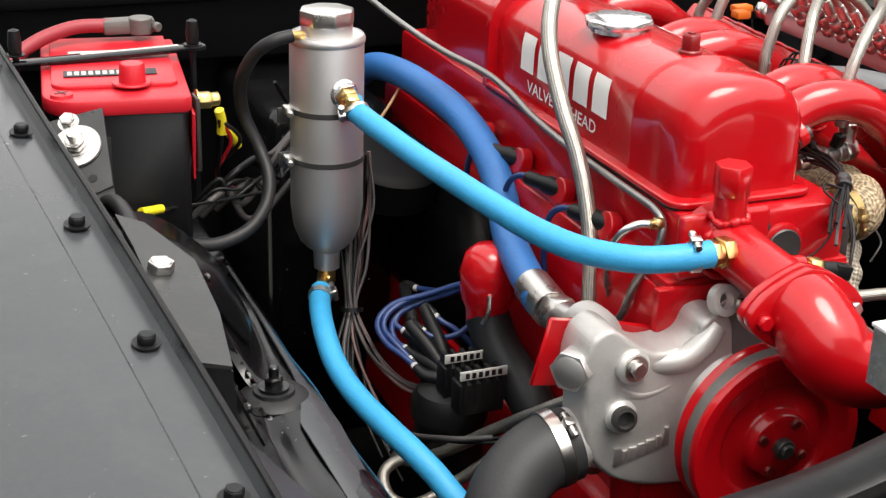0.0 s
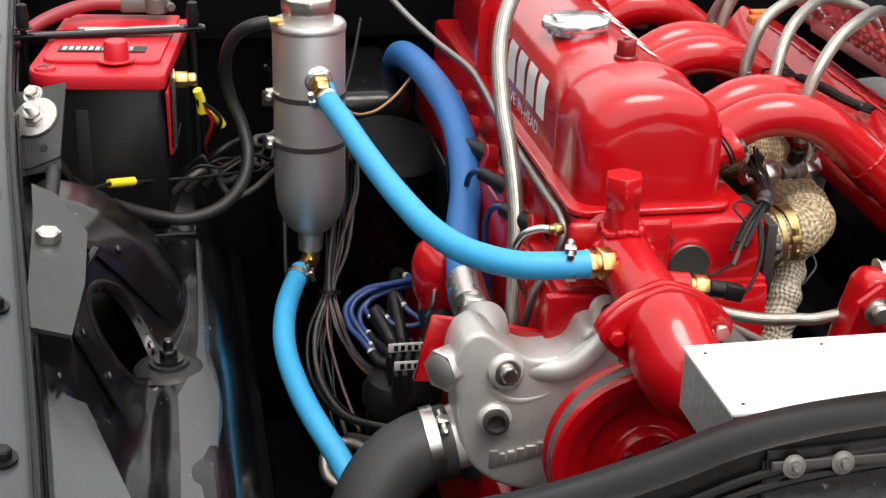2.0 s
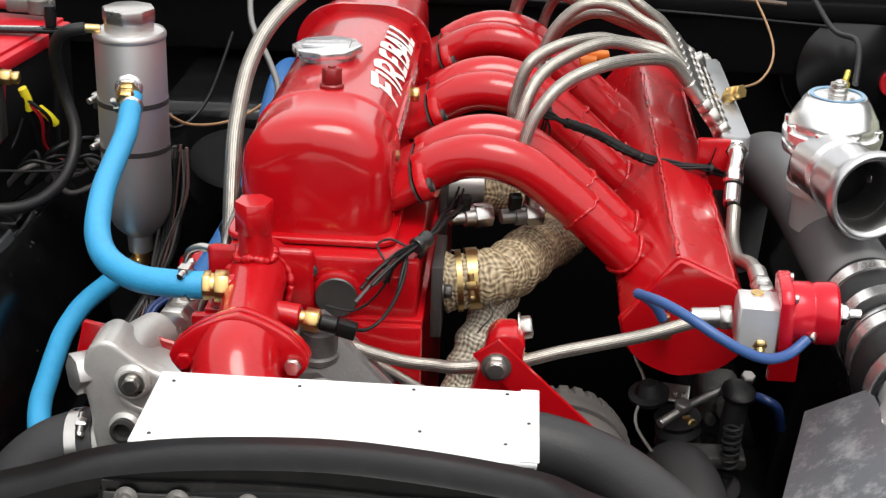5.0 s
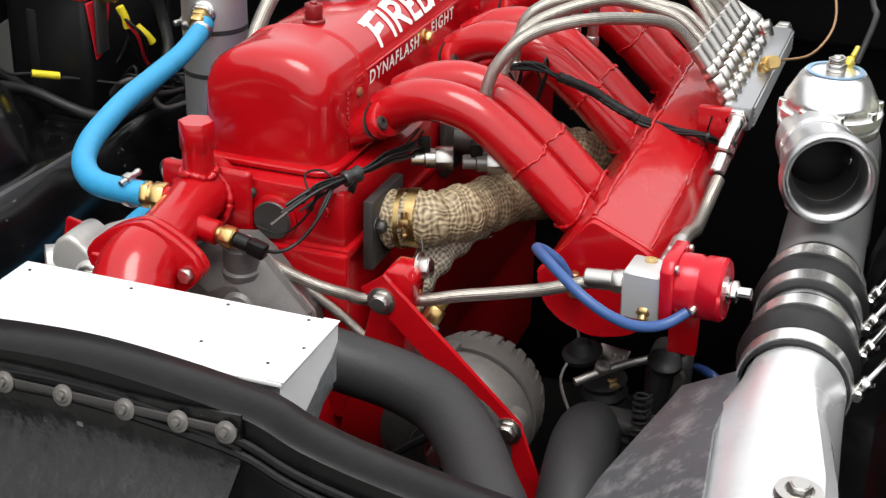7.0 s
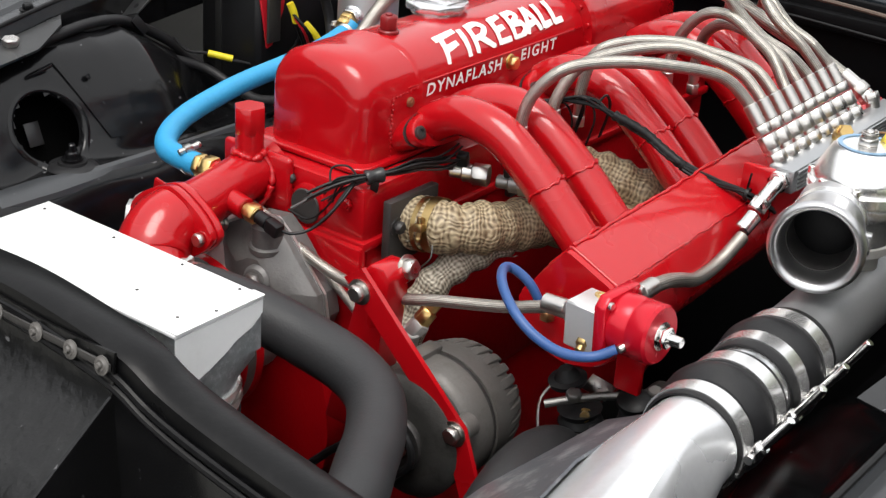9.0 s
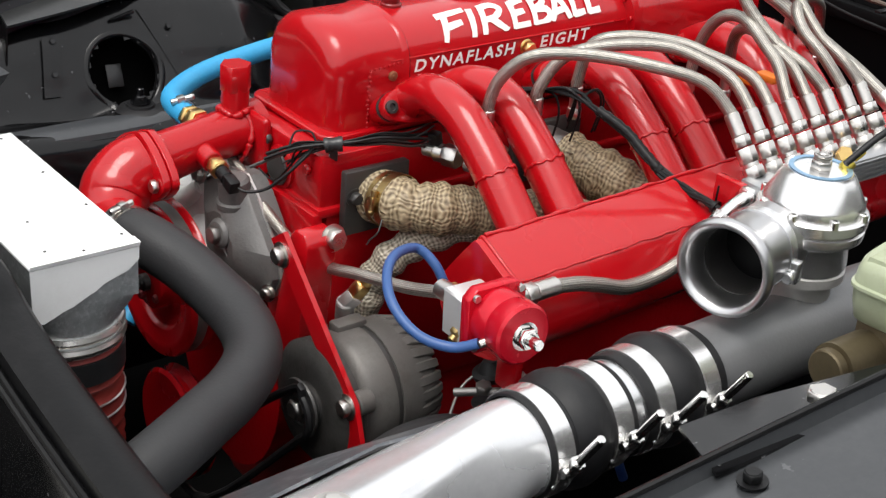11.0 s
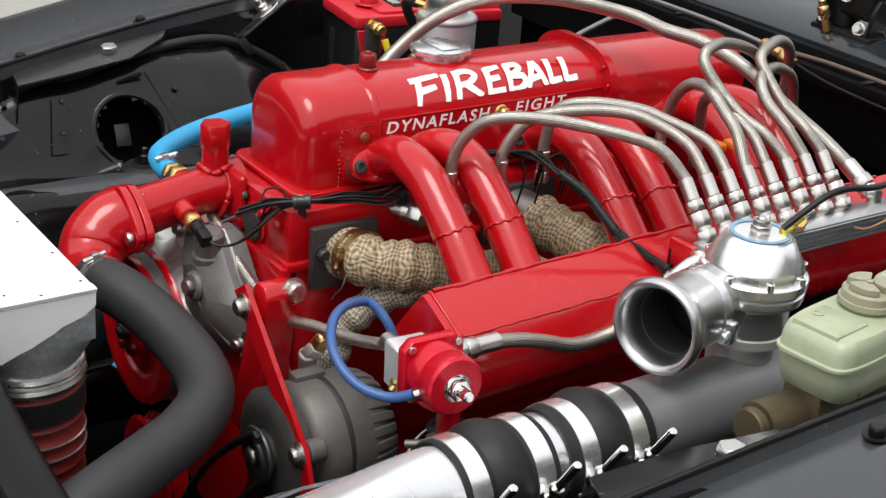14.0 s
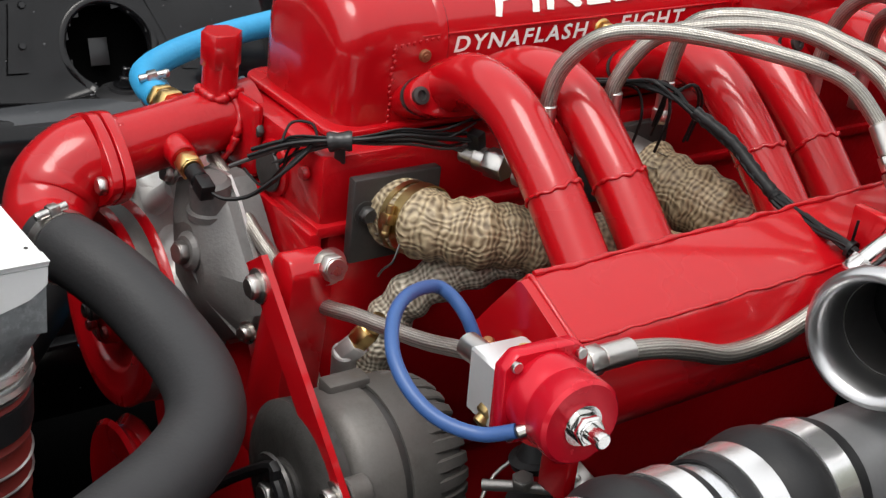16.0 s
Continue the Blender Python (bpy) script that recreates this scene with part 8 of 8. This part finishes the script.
for p, r in (((0.058, 1.165, 1.046), 0.021), ((-0.05, 1.31, 1.07), 0.018)):
    solo("cowl_grommet", lathe([(r * 0.45, 0), (r, 0), (r * 1.05, 0.003), (r * 0.8, 0.006), (r * 0.45, 0.005)], aim(p, (0, -0.15, 1)), 24, closed=True), BLACK_PLASTIC, "black rubber grommet on the cowl", "grommet", "cowl grommets")
pinny = thing("hood_pin", "bright steel hood pin with a wire eyelet", "hood pin", (0.135, 1.09, 1.03))
part("washer_plate", lathe([(0, 0), (0.017, 0), (0.0175, 0.0015), (0.006, 0.003), (0, 0.003)], aim((0.135, 1.09, 1.0325), (0, -0.15, 1)), 24), CHROME, pinny)
part("pin", lathe([(0, 0), (0.0055, 0), (0.0055, 0.018), (0.003, 0.024), (0, 0.024)], aim((0.135, 1.09, 1.034), (0.1, -0.2, 1)), 14), CHROME, pinny)
part("eyelet", tube([(0.118 + 0.012 * math.cos(a), 1.078 + 0.007 * math.sin(a), 1.04 + 0.004 * math.sin(a)) for a in [2 * math.pi * k / 14 for k in range(15)]], 0.0018, 8, 3), CHROME, pinny, "wire eyelet")
low = thing("steering_box", "oily black steering gear low beside the engine", "steering gear", (0.42, 0.0, 0.5))
part("case", join(lathe([(0, 0), (0.055, 0), (0.06, 0.01), (0.055, 0.09), (0.035, 0.1), (0.03, 0.13), (0, 0.13)], aim((0.42, 0.03, 0.56), (0.1, -0.2, 1)), 28), rbox(0.36, 0.47, -0.01, 0.09, 0.52, 0.6, 0.01)), BLACK, low)
part("cap", lathe([(0, 0), (0.019, 0), (0.019, 0.006), (0.014, 0.009), (0, 0.009)], aim((0.462, 0.085, 0.752), (0.1, -0.3, 1)), 24), BLACK_PLASTIC, low)
part("stem", cyl((0.455, 0.075, 0.68), (0.1, 0.1, 1), 0.013, 0.075), RUBBER, low)
part("spring", tube([(0.452 + 0.009 * math.cos(0.9 * k), 0.03 + 0.009 * math.sin(0.9 * k), 0.69 + 0.0011 * k) for k in range(50)], 0.0019, 8, 2), RUBBER, low, "black coil spring")
part("linkage", join(tube([(0.375, 0.04, 0.735), (0.42, 0.075, 0.748), (0.475, 0.11, 0.755)], 0.005, 10), hexhead((0.4, 0.06, 0.745), (0.1, -0.2, 1), 0.0095, 0.008), hexhead((0.475, 0.108, 0.758), (0, -0.4, 1), 0.0085, 0.008)), STEEL_DULL, low, "dull steel linkage rod")
part("arm", rbox(0.395, 0.47, 0.025, 0.06, 0.69, 0.705, 0.005), DARK_STEEL, low)
part("bellows", lathe([(0, 0)] + [(0.026 - 0.004 * (k % 2), 0.008 * k) for k in range(9)] + [(0, 0.066)], aim((0.405, 0.085, 0.66), (-0.1, -0.1, 1)), 24), RUBBER, low, "black rubber bellows")
part("lower_pipe", tube([(0.395, 0.12, 0.60), (0.398, 0.04, 0.675), (0.405, -0.04, 0.695), (0.415, -0.12, 0.672), (0.42, -0.2, 0.60), (0.42, -0.24, 0.5)], 0.036, 24), HOSE_RUBBER, low, "wide black rubber hose", angle=60)
part("rubber_plug", lathe([(0, 0), (0.022, 0), (0.023, 0.006), (0.016, 0.008), (0.011, 0.016), (0.008, 0.02), (0, 0.021)], aim((0.368, 0.1, 0.735), (-0.15, -0.2, 1)), 24), RUBBER, low, "black rubber plug")
part("zinc_plate", join(rbox(-0.018, 0.018, -0.011, 0.011, 0, 0.003, 0.001, m=aim((0.397, 0.122, 0.729), (-0.1, -0.55, 0.8))), *[cyl(aim((0.397, 0.122, 0.729), (-0.1, -0.55, 0.8)) @ Vector((dx, 0, 0.003)), (-0.1, -0.55, 0.8), 0.0028, 0.003, 0.0006, 10) for dx in (-0.009, 0.002, 0.012)]), STEEL, low, "zinc plate with three rivets")
part("casting", join(rbox(0.43, 0.478, 0.14, 0.2, 0.66, 0.728, 0.012, 3), cyl((0.462, 0.142, 0.705), (0.1, -1, 0.2), 0.016, 0.016), hexhead((0.444, 0.14, 0.69), (0, -1, 0.2), 0.009, 0.008)), OILY_GREY, low, "oily grey casting")
part("brass_union", join(hexhead((0.404, 0.085, 0.715), (0.4, -0.8, 0.3), 0.009, 0.014), cyl((0.409, 0.075, 0.719), (0.4, -0.8, 0.3), 0.006, 0.014)), AGED_BRASS, low, "tarnished brass union")
part("earth_wire", tube([(0.345, 0.14, 0.80), (0.35, 0.12, 0.775), (0.362, 0.1, 0.75), (0.352, 0.07, 0.72), (0.37, 0.04, 0.70)], 0.0018, 7, 5), STEEL_DULL, low, "thin bare wire")
hose("low_blue_hose", [(0.48, 0.2, 0.69), (0.495, 0.165, 0.708), (0.508, 0.15, 0.711), (0.522, 0.15, 0.70), (0.53, 0.16, 0.67)], 0.0055, BLUE_WIRE, "short dark blue hose low beside the charge pipe", 12)
